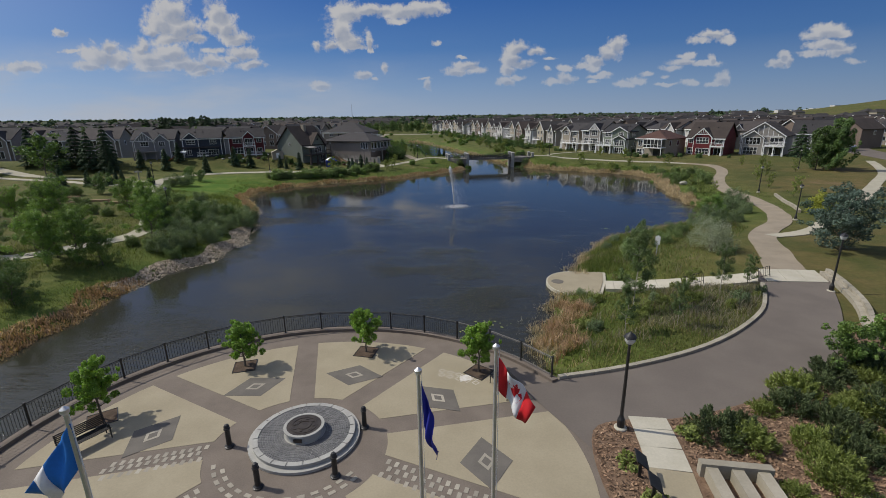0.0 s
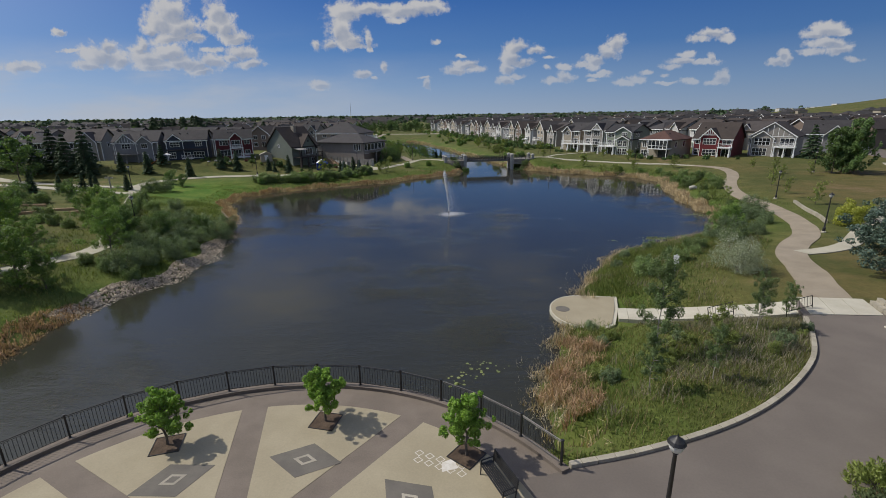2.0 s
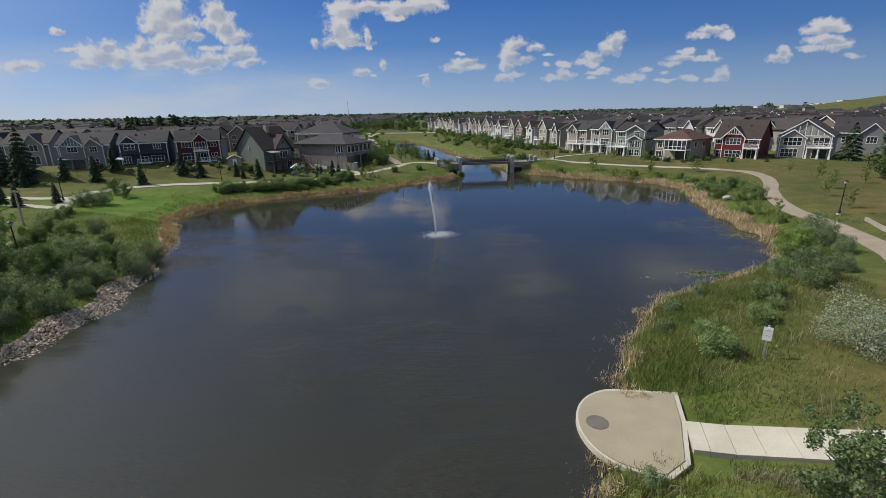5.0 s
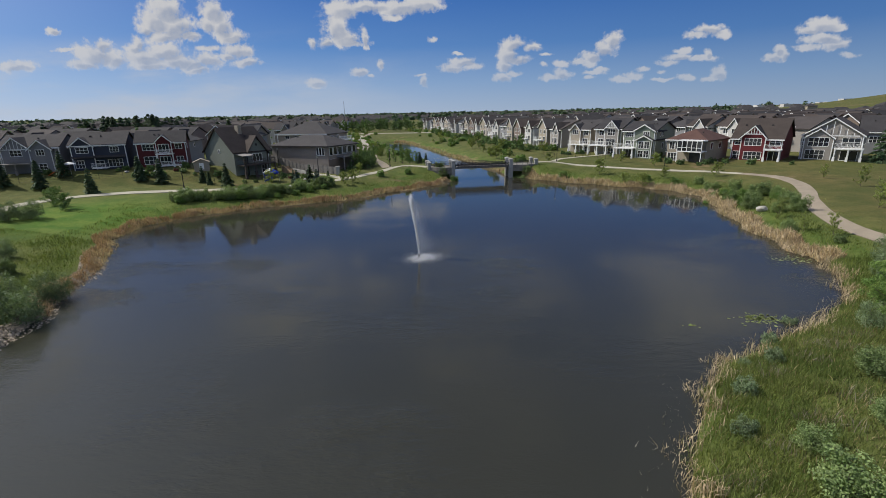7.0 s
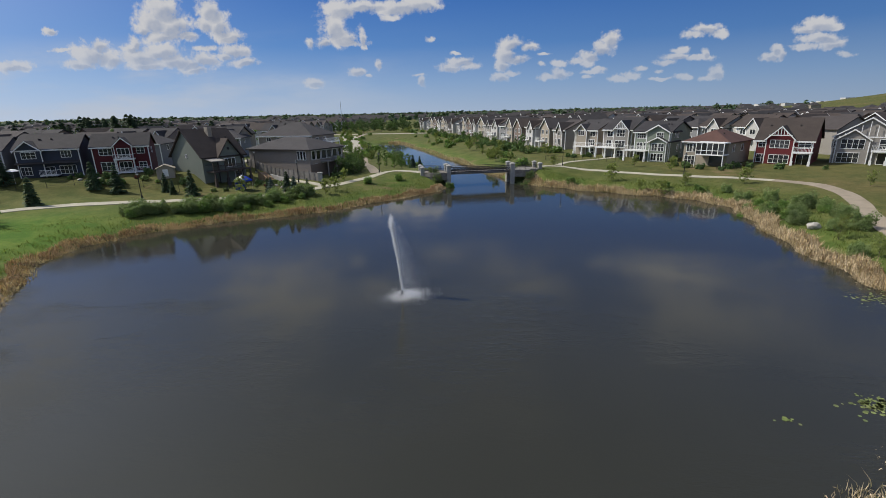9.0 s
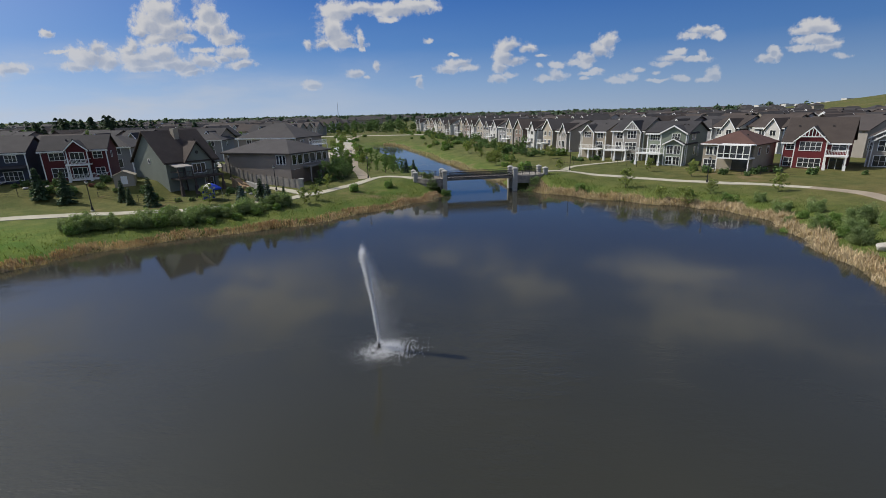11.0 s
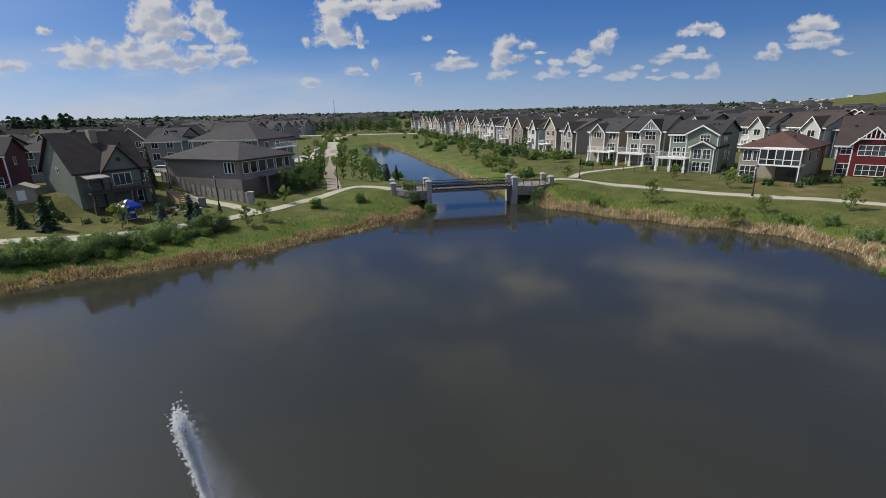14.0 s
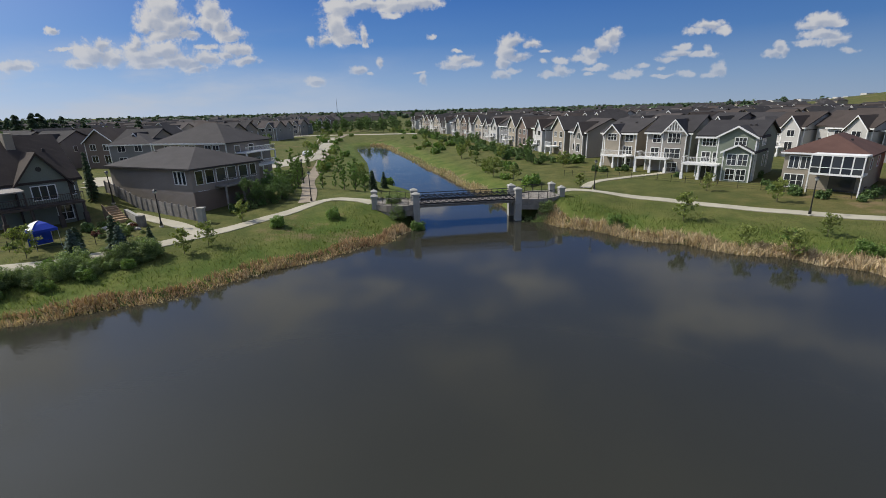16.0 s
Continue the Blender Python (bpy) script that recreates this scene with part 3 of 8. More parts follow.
EAST_PATH = curve_points([(29.2, 43), (31.8, 49.6), (33.7, 54.5), (36.6, 58.8), (40.8, 63.5), (44.3, 70.5), (47.3, 80.5), (47.9, 89.8), (49.7, 97), (53.4, 105.1), (57.4, 112), (60.3, 119.5), (60.6, 127), (55.5, 134.0), (49, 137.6), (44.6, 140.1), (39.9, 143.3), (34.7, 147.4), (28.5, 151.6), (22.5, 154.0), (20, 153.0)], 5)
WEST_PATH = curve_points([(-6.3, 145.6), (-9.6, 147.8), (-14.0, 148.2), (-17.5, 141), (-22.5, 131.5), (-29.5, 123.3), (-36.5, 120.0), (-47.3, 116.8), (-55.5, 113.2), (-61.8, 108.8), (-65.2, 102.5), (-64, 96), (-58, 88), (-50, 76), (-42, 64), (-37, 55.5), (-39, 50), (-44, 44), (-60, 40)], 5)
TERRACE = curve_points([(-125, 110), (-104, 115), (-85, 122), (-70, 129), (-62, 134)], 3)
KERB_LINE = curve_points([(8.0, 25.8), (11.4, 26.9), (15.5, 28.8), (19, 31.2), (22.4, 34.5), (24.4, 37.6), (25.5, 39.9)], 5)
Q = lambda *p: np.array([p], float)


def rise(q):
    """Height of the land at plan points: banks by the distance from the water, flats under the plaza and paths, a far hill."""
    d = line_distance(q, POND, True) * np.where(inside(q, POND), -1, 1)
    z = np.interp(d, (-9, -2.5, 0, 0.8, 5, 11, 22, 40), (-2.0, -1.0, -0.12, 0.4, 1.3, 2.0, 2.6, 3.0))
    bump = 0.10 * np.sin(q[:, 0] * 0.21 + 1.3) * np.sin(q[:, 1] * 0.17) + 0.05 * np.sin(q[:, 0] * 0.63) * np.sin(q[:, 1] * 0.55 + 2)
    z = z + bump * np.clip(d / 6, 0, 1)
    for line, level, near, far in ((WIDE, 2.28, 4.0, 8.0),):
        w = np.clip((far - line_distance(q, line)) / (far - near), 0, 1)
        z = z + (level - z) * w * w * (3 - 2 * w) * (d > 0.4)
    for cx, cy, level, near, far in ((PLAZA[0], PLAZA[1], 1.5, 12.2, 13.0), (3, 9, 2.25, 8, 16), (17, 20, 2.3, 6, 12), (-47, 151, 4.7, 5, 14), (-53, 134.5, 4.9, 5, 11.5), (-8.5, 149.5, 2.75, 3.5, 12), (20, 152.5, 2.75, 3.5, 11), (13.6, 45.3, 0.12, 3.3, 5.0)):
        w = np.clip((far - np.hypot(q[:, 0] - cx, q[:, 1] - cy)) / (far - near), 0, 1)
        z = z + (level - z) * w * w * (3 - 2 * w) * (np.clip(d / 1.5, 0, 1))
    up = line_distance(q, TERRACE)
    w = np.clip((15 - up) / 11, 0, 1)
    z = z + (np.maximum(z, 5.4) - z) * w * w * (3 - 2 * w)
    down = line_distance(q, PIER_WALK)
    w = np.clip((3.4 - down) / 1.9, 0, 1) * (q[:, 0] < 28.5)
    z = z + (np.minimum(z, np.interp(q[:, 0], (12, 15, 17, 23, 27.6), (-0.1, 0.15, 0.3, 1.3, 2.2))) - z) * w
    away = np.hypot(q[:, 0], q[:, 1] - 60)
    z = z + 0.0055 * np.clip(away - 350, 0, 4000)
    hill = np.exp(-(((q[:, 0] - 690) / 210) ** 2 + ((q[:, 1] - 690) / 190) ** 2))
    return z + 34 * hill


XS = np.unique(np.concatenate([np.linspace(-4500, -700, 14), np.linspace(-700, -110, 40), np.linspace(-110, -50, 40), np.linspace(-50, 70, 121), np.linspace(70, 120, 30), np.linspace(120, 900, 50), np.linspace(900, 4500, 14)]))
YS = np.unique(np.concatenate([np.linspace(-500, -30, 20), np.linspace(-30, 20, 36), np.linspace(20, 170, 151), np.linspace(170, 310, 90), np.linspace(310, 900, 50), np.linspace(900, 4600, 16)]))
GX, GY = np.meshgrid(XS, YS)
GZ = rise(np.stack([GX.ravel(), GY.ravel()], 1)).reshape(GX.shape)


def land(x, y):
    """Height of the ground sheet at one place."""
    i = int(np.clip(np.searchsorted(XS, x) - 1, 0, len(XS) - 2))
    j = int(np.clip(np.searchsorted(YS, y) - 1, 0, len(YS) - 2))
    u, v = (x - XS[i]) / (XS[i + 1] - XS[i]), (y - YS[j]) / (YS[j + 1] - YS[j])
    return float((1 - v) * ((1 - u) * GZ[j, i] + u * GZ[j, i + 1]) + v * ((1 - u) * GZ[j + 1, i] + u * GZ[j + 1, i + 1]))


def build_ground():
    nx, ny = len(XS), len(YS)
    me = bpy.data.meshes.new("ground")
    verts = np.stack([GX.ravel(), GY.ravel(), GZ.ravel()], 1)
    i, j = np.meshgrid(np.arange(nx - 1), np.arange(ny - 1))
    a = (j * nx + i).ravel()
    me.from_pydata(verts.tolist(), [], np.stack([a, a + 1, a + 1 + nx, a + nx], 1).tolist())
    me.materials.append(GRASS)
    me.polygons.foreach_set("use_smooth", [True] * len(me.polygons))
    q = verts[:, :2]
    d = line_distance(q, POND, True)
    dry = np.clip((d - 7) / 10, 0, 1) * np.where(q[:, 0] > 0, 1.0, 0.5)
    dry = dry * np.interp(q[:, 1], (95, 140, 170), (1.0, 0.6, 0.4))
    lush = np.exp(-(((q[:, 0] + 52) / 13) ** 2 + ((q[:, 1] - 97) / 13) ** 2)) * 1.2 + 0.4 * np.exp(-(((q[:, 0] + 9) / 6) ** 2 + ((q[:, 1] - 137) / 7) ** 2))
    lush = np.maximum(lush, 0.35 * np.exp(-((d - 3) / 3) ** 2) * (np.abs(q[:, 0]) < 60))
    for name, values in (("dry", dry), ("lush", np.clip(lush, 0, 1))):
        me.attributes.new(name, "FLOAT", "POINT").data.foreach_set("value", values.astype(np.float32))
    return tagged(new("ground", me), "grassy park land, mown dry lawn and lush banks", "ground", kind="structure")


build_ground()
tagged(part("water", Geo().raw([(-70, -20, 0), (70, -20, 0), (70, 320, 0), (-70, 320, 0)], [(0, 1, 2, 3)]), WATER), "dark brown-green pond water with fine ripples", "water", kind="structure")


def strip(name, line, width, material, label, category, lift=0.05, level=None):
    """A path that follows the land, with thickness."""
    line = np.asarray(line, float)
    t = np.gradient(line, axis=0)
    t /= np.linalg.norm(t, axis=1)[:, None]
    side = np.stack([-t[:, 1], t[:, 0]], 1)
    w = width if hasattr(width, "__len__") else [width] * len(line)
    v, f = [], []
    cols = (-0.5, -0.25, 0, 0.25, 0.5)
    for p, s, ww in zip(line, side, w):
        row = [p + s * ww * c for c in cols]
        zs = [(land(*r) if level is None else level) + lift for r in row]
        v += [(*row[0], zs[0] - 0.25)] + [(*r, z) for r, z in zip(row, zs)] + [(*row[-1], zs[-1] - 0.25)]
    n = len(cols) + 2
    for k in range(len(line) - 1):
        f += [(k * n + i, k * n + i + 1, (k + 1) * n + i + 1, (k + 1) * n + i) for i in range(n - 1)]
    return tagged(part(name, Geo().raw(v, f), material), label, category, kind="structure")


def wide_path():
    """Centre and width of the wide path, between its kerb and its outer edge."""
    t = np.gradient(WIDE, axis=0)
    out = np.stack([t[:, 1], -t[:, 0]], 1) / np.linalg.norm(t, axis=1)[:, None]
    half = np.array([3.0, 2.8, 2.6, 2.45, 2.35] + [2.3] * (len(WIDE) - 5))
    inner = np.minimum(half, np.maximum(line_distance(WIDE, KERB_LINE) - 0.05, 1.2))
    return WIDE + out * ((half - inner) / 2)[:, None], half + inner


strip("path", *wide_path(), ASPHALT, "wide curving grey-brown asphalt path", "path", 0.08, 2.3)
strip("path", EAST_PATH[:64], [3.0] * 3 + [2.7] * 3 + [2.5] * 18 + [2.2] * 40, GRAVELPATH, "winding tan gravel path along the pond", "path", 0.07)
strip("path", EAST_PATH[63:], 1.9, SIDEWALK, "pale concrete walk from the pond path to the bridge", "path", 0.075)
strip("path", WEST_PATH, 2.0, SIDEWALK, "pale concrete walk along the west bank", "path", 0.07)
strip("path", curve_points([(-22.4, 131.4), (-27, 134.6), (-33, 137.6), (-37, 139.5)]), 1.7, SIDEWALK, "pale concrete side walk to the houses", "path", 0.08)
strip("path", curve_points([(-16.6, 147.5), (-20, 158), (-25, 171), (-31, 194), (-43, 235), (-58, 290), (-66, 340)]), 2.4, GRAVELPATH, "tan gravel path north beside the channel", "path", 0.07)
strip("path", curve_points([(-64.5, 97), (-72, 95.2), (-81.4, 97), (-95, 101), (-109, 104), (-150, 112)]), 2.0, SIDEWALK, "pale concrete walk past the playground", "path", 0.08)
strip("path", curve_points([(35.2, 55.6), (40.5, 57.6), (46, 63), (53.7, 70.8), (61, 78), (72, 90), (85, 105), (100, 128)]), 1.7, SIDEWALK, "pale concrete walk climbing from the gravel path", "path", 0.09)
strip("path", curve_points([(24.5, 156.5), (27, 163), (34, 167), (46, 172)]), 1.6, SIDEWALK, "pale concrete walk between the gardens", "path", 0.08)
strip("path", curve_points([(-120, 102), (-91, 95.7), (-73.3, 91), (-60.2, 89.2)]), 1.9, SIDEWALK, "pale concrete walk across the west lawn", "path", 0.085)
strip("road", curve_points([(92, 70), (104, 110), (124, 166), (160, 215), (215, 290), (330, 420)]), 9.0, ASPHALT, "grey suburban road beyond the lawn", "road", 0.08)
strip("road", curve_points([(-70, 170), (-48, 185), (-42, 215), (-52, 260), (-70, 320)]), 8.0, SIDEWALK, "pale residential street behind the houses", "road", 0.08)
strip("road", curve_points([(-66, 171), (-60, 163), (-54, 156.5), (-50.5, 150.5)]), 5.5, SIDEWALK, "pale residential street end between houses", "road", 0.08)
strip("road", curve_points([(-300, 330), (-160, 335), (-60, 345), (10, 340), (60, 352)]), 9.0, SIDEWALK, "pale road crossing beyond the channel", "road", 0.1)


def build_pad():
    """The pale crossing slab in the wide path, laid in panels."""
    lo, hi = (Vector((26.2, 40.5)), Vector((30.7, 40.5))), (Vector((27.2, 43.5)), Vector((31.5, 43.3)))
    pad = tagged(new("pavement"), "pale concrete crossing slab in the path", "pavement", kind="structure")
    for i in range(3):
        a, b = i / 3 + 0.004, (i + 1) / 3 - 0.004
        poly = [lo[0].lerp(lo[1], a), lo[0].lerp(lo[1], b), hi[0].lerp(hi[1], b), hi[0].lerp(hi[1], a)]
        part("panel", Geo().slab(poly, 2.1, 2.43), CONCRETE, pad)


def build_pier():
    """The rounded concrete lookout and the walk that leads down to it."""
    pier = thing("pier", pose(0, 0, 0), "rounded tan concrete lookout slab over the water", "pier")
    rim = [(12.9 + 2.8 * math.cos(a), 45.15 + 3.2 * math.sin(a)) for a in np.linspace(radians(98), radians(262), 26)]
    poly = rim + [(13.3, 41.75), (14.5, 42.7), (15.5, 45.6), (16.1, 48.2)]
    c = np.mean(poly, 0)
    part("rim", Geo().slab(poly, -0.8, 0.30), CONCRETE, pier)
    inner = [c + (np.array(p) - c) * 0.93 for p in poly]
    part("deck", Geo().slab(inner, 0.30, 0.345), TANSLAB, pier)
    part("drain_plate", Geo().ring(0.0, 0.55, 0.345, 0.36, x=11.1, y=45.3, n=24), PAVERDARK, pier, "dark round patch in the slab")
    line = PIER_WALK
    walk_slab = thing("pavement", pose(0, 0, 0), "pale concrete walk down to the lookout, in panels", "pavement", kind="structure")
    for i in range(len(line) - 1):
        a, b = line[i], line[i + 1]
        t = (b - a) / np.linalg.norm(b - a)
        s = np.array([-t[1], t[0]]) * 1.05
        za, zb = (np.interp(p[0], (15, 17, 23, 27.6), (0.36, 0.5, 1.5, 2.40)) for p in (a, b))
        e = t * 0.012
        part("panel", Geo().slab([a - s + e, b - s - e, b + s - e, a + s + e], [za - 0.6, zb - 0.6, zb - 0.6, za - 0.6], [za, zb, zb, za]), CONCRETE, walk_slab)
    for x, y in ((21.6, 42.25), (26.2, 41.5)):
        rail = thing("handrail", pose(x, y, float(np.interp(x, (15, 17, 23, 27.6), (0.36, 0.5, 1.5, 2.40))), 0, -13, 8), "short black metal handrail beside the walk", "handrail", "walk handrails")
        for k in (-0.9, 0.9):
            part("post", Geo().tube((k, 0, -0.3), (k, 0, 1.0), 0.03), IRON, rail)
        for z in (0.25, 1.0):
            part("bar", Geo().tube((-0.9, 0, z), (0.9, 0, z), 0.025), IRON, rail)
        for k in np.linspace(-0.75, 0.75, 9):
            part("picket", Geo().tube((k, 0, 0.25), (k, 0, 1.0), 0.012, n=5), IRON, rail)


build_pad()
build_pier()


def build_kerb():
    """Long concrete kerb stones round the inside of the wide path."""
    line = KERB_LINE
    kerb = tagged(new("kerb"), "pale raised concrete kerb in long stones", "kerb", kind="structure")
    for a, b in zip(line, line[1:]):
        t = (b - a) / np.linalg.norm(b - a)
        s = np.array([-t[1], t[0]]) * 0.12
        e = t * 0.012
        part("kerb_stone", Geo().slab([a - s + e, b - s - e, b + s - e, a + s + e], 1.5, 2.53), KERB, kerb)


build_kerb()


# ---- plaza ----
def around(r, a, z=0.0):
    return Vector((r * math.cos(radians(a)), r * math.sin(radians(a)), z))


RAIL_R = 12.15
MON = Vector((-0.5, 1.2, 0))


def build_plaza():
    z = 2.35
    base = thing("pavement", pose(*PLAZA, z) @ STRETCH, "round paved plaza with tan panels and brown paver spokes", "pavement", kind="structure")
    part("paving", Geo().ring(0.0, RAIL_R - 0.12, -3.2, 0.0, n=128), PAVER, base)
    part("coping", Geo().ring(RAIL_R - 0.22, RAIL_R + 0.16, -3.3, 0.16, 34, 215, n=100), PAVER, base, "low concrete edge under the railing")
    # tan panels between the spokes
    spokes = [27.5 + 40 * k for k in range(9)]
    for k, a in enumerate(spokes):
        b = spokes[(k + 1) % len(spokes)] + (360 if k == len(spokes) - 1 else 0)
        poly = []
        for r, order in ((10.5, 1), (3.45, -1)):
            centre = MON if r < 5 else Vector()
            gap = math.degrees(0.55 / r)
            seq = np.linspace(a + gap, b - gap, 12)[::order]
            poly += [centre + around(r, s) for s in seq]
        part("tan_panel", Geo().slab(poly, -0.05, 0.012), TANSLAB, base)
        # dark diamond with a pale square in each panel
        m = (a + b) / 2
        c = around(6.8, m)
        for r, h, material in ((1.15, 0.022, PAVERDARK), (0.38, 0.03, PAVERLIGHT), (0.22, 0.034, PAVERDARK)):
            turn = m + 45
            part("inlay", Geo().slab([c + around(r * (1.25 if i % 2 else 0.85), turn - 45 + 90 * i) for i in range(4)], -0.02, h), material, base)
    # light pavers set in the near spokes
    for a in (187.5, 227.5, 267.5, 307.5, 347.5):
        for r in np.arange(3.6, 7.2, 0.30):
            for k, off in enumerate((-0.36, 0.0, 0.36)):
                c = MON * max(0, 1 - (r - 3) / 5) + around(r + 0.17 * (k % 2), a) + around(off, a + 90)
                s = [c + around(dx, a) + around(dy, a + 90) for dx, dy in ((-0.075, -0.13), (0.075, -0.13), (0.075, 0.13), (-0.075, 0.13))]
                part("paver", Geo().slab(s, -0.02, 0.014), PAVERLIGHT, base)
    # two courses of light pavers round the near side of the monument
    for r in (2.72, 3.02):
        n = int(2 * math.pi * r / 0.46)
        for k in range(n):
            a = 360 / n * (k + (0.5 if r > 2.9 else 0.0))
            if 205 < a < 335:
                c = MON + around(r, a)
                s = [c + around(dx, a) + around(dy, a + 90) for dx, dy in ((-0.075, -0.13), (0.075, -0.13), (0.075, 0.13), (-0.075, 0.13))]
                part("paver", Geo().slab(s, -0.02, 0.014), PAVERLIGHT, base)
    # chalk drawing
    g = Geo()
    for k in range(5):
        for j in range(2):
            c = Vector((4.6 + 0.42 * k, 7.1 - 0.16 * k + 0.4 * j, 0))
            g.ring(0.15, 0.19, 0.0, 0.0165, n=4, x=c.x, y=c.y)
    g.slab([(5.55, 6.5), (6.15, 6.75), (5.9, 7.25), (5.5, 7.0)], 0.0, 0.016)
    part("chalk", g, CHALK, base, "faint white chalk drawing")


def build_monument():
    m = thing("monument", pose(-3.05, 20.75, 2.36) @ Matrix.Diagonal((0.93, 0.88, 0.78, 1)), "round stepped stone monument with a bronze disc", "monument")
    part("lower_step", Geo().ring(0, 2.4, 0, 0.15, n=64), MONSTONE, m)
    part("upper_step", Geo().ring(0, 2.18, 0.15, 0.30, n=64), MONSTONE, m)
    for k in range(20):
        part("edge_stone", Geo().ring(1.97, 2.2, 0.30, 0.35, 18 * k + 0.6, 18 * k + 17.4, n=3), MONSTONE, m)
    g = Geo()
    for r in np.arange(0.90, 1.90, 0.098):
        n = int(2 * math.pi * r / 0.17)
        for k in range(n):
            g.ring(r, r + 0.088, 0.30, 0.318, 360 / n * (k + 0.5 * (n % 2)) + 0.25, 360 / n * (k + 1 + 0.5 * (n % 2)) - 0.25, n=1)
    part("slate_ring", g, MONTILE, m, "ring of small dark slate setts")
    part("drum", Geo().lathe([(0.82, 0.30), (0.82, 0.33), (0.81, 0.64), (0.88, 0.67), (0.88, 0.76), (0.75, 0.765), (0.75, 0.72), (0.0, 0.72)], 48), MONSTONE, m)
    disc = part("bronze_disc", Geo().ring(0, 0.74, 0.72, 0.745, n=40), BRONZE, m, "dark bronze relief disc")
    g = Geo()
    g.ring(0.52, 0.58, 0.745, 0.765, n=40).ring(0.26, 0.31, 0.745, 0.77, n=30)
    for k in range(8):
        p = around(0.42, 45 * k)
        g.ring(0.0, 0.07, 0.745, 0.77, n=8, x=p.x, y=p.y)
    part("relief", g, BRONZE, disc)
    plate = Geo().box(-0.18, 0.18, -0.86, -0.80, 0.40, 0.58)
    part("plaque", plate, BRONZE, m, "small dark bronze plaque")


def build_bollard():
    b = thing("bollard", pose(0, 0, 0), "short black iron bollard on the plaza", "bollard", "plaza bollards")
    part("post", Geo().lathe([(0.15, 0), (0.15, 0.08), (0.105, 0.12), (0.095, 0.78), (0.125, 0.81), (0.125, 0.86), (0.095, 0.89), (0.11, 0.95), (0.07, 1.02), (0.0, 1.04)], 14), IRON, b, smooth=False)
    part("base_ring", Geo().lathe([(0.19, 0), (0.19, 0.04), (0.15, 0.06), (0.15, 0.0)], 14), IRON, b)
    return b


def build_railing():
    """Black picket railing on the plaza's edge, panel by panel."""
    rail = thing("railing", pose(*PLAZA, 2.5) @ STRETCH, "black metal picket railing round the plaza edge", "railing")
    picket = Geo().tube((0, 0, 0.12), (0, 0, 0.98), 0.009, n=4).mesh("picket", IRON)
    post = Geo().box(-0.035, 0.035, -0.035, 0.035, 0, 1.1).box(-0.05, 0.05, -0.05, 0.05, 1.1, 1.13).box(-0.07, 0.07, -0.07, 0.07, 0, 0.02).mesh("post", IRON)
    stops = np.arange(35.4, 213, 9.8)
    for k, a in enumerate(stops):
        p = around(RAIL_R, a)
        part("post", post, IRON, rail, at=pose(p.x, p.y, 0, 0, 0, a))
        if k == len(stops) - 1:
            break
        q = around(RAIL_R, stops[k + 1])
        for z, r in ((1.05, 0.028), (0.98, 0.014), (0.12, 0.018)):
            part("bar", Geo().tube((p.x, p.y, z), (q.x, q.y, z), r, n=6), IRON, rail)
        for t in np.linspace(0, 1, 17)[1:-1]:
            c = p.lerp(q, t)
            part("picket", picket, IRON, rail, at=pose(c.x, c.y, 0))


def build_bench():
    b = thing("park_bench", pose(0, 0, 0), "black metal slatted park bench on the plaza", "bench", "plaza benches")
    for x in (-0.8, 0.8):
        g = Geo().tube((x, -0.25, 0), (x, -0.22, 0.62), 0.025).tube((x, 0.25, 0), (x, 0.36, 0.9), 0.025).tube((x, -0.22, 0.62), (x, 0.27, 0.62), 0.022).tube((x, -0.24, 0.42), (x, 0.27, 0.42), 0.022)
        part("end_frame", g, IRON, b)
    for k in range(7):
        y = -0.24 + 0.075 * k
        part("seat_slat", Geo().box(-0.85, 0.85, y - 0.028, y + 0.028, 0.43, 0.455), IRON, b)
    for k in range(6):
        z = 0.5 + 0.07 * k
        part("back_slat", Geo().box(-0.85, 0.85, 0.285 + 0.013 * k, 0.31 + 0.013 * k, z, z + 0.05), IRON, b)
    return b


def build_lamp(height=4.4):
    """A park lamp: fluted black post, arm collar and lantern."""
    lamp = thing("street_lamp", pose(0, 0, 0), "black post lamp with a round lantern", "lamp", "park lamps")
    part("footing", Geo().lathe([(0.26, -0.4), (0.26, 0.1), (0.22, 0.14), (0.0, 0.14)], 12), CONCRETE, lamp, "round concrete footing")
    part("post", Geo().lathe([(0.15, 0.12), (0.15, 0.5), (0.11, 0.58), (0.075, 0.7), (0.055, height - 0.55), (0.08, height - 0.5), (0.05, height - 0.45), (0.0, height - 0.44)], 12), IRON, lamp)
    head = part("lantern", Geo().lathe([(0.05, height - 0.46), (0.14, height - 0.42), (0.2, height - 0.3), (0.21, height - 0.2), (0.17, height - 0.13), (0.0, height - 0.13)], 14), LAMPGLASS, lamp, "pale glass globe in a black cage")
    part("hood", Geo().lathe([(0.25, height - 0.17), (0.2, height - 0.08), (0.09, height), (0.03, height + 0.05), (0.0, height + 0.14)], 14), IRON, head)
    for k in range(4):
        a = radians(45 + 90 * k)
        part("cage_bar", Geo().tube((0.06 * math.cos(a), 0.06 * math.sin(a), height - 0.45), (0.23 * math.cos(a), 0.23 * math.sin(a), height - 0.17), 0.014, n=5), IRON, head)
    return lamp


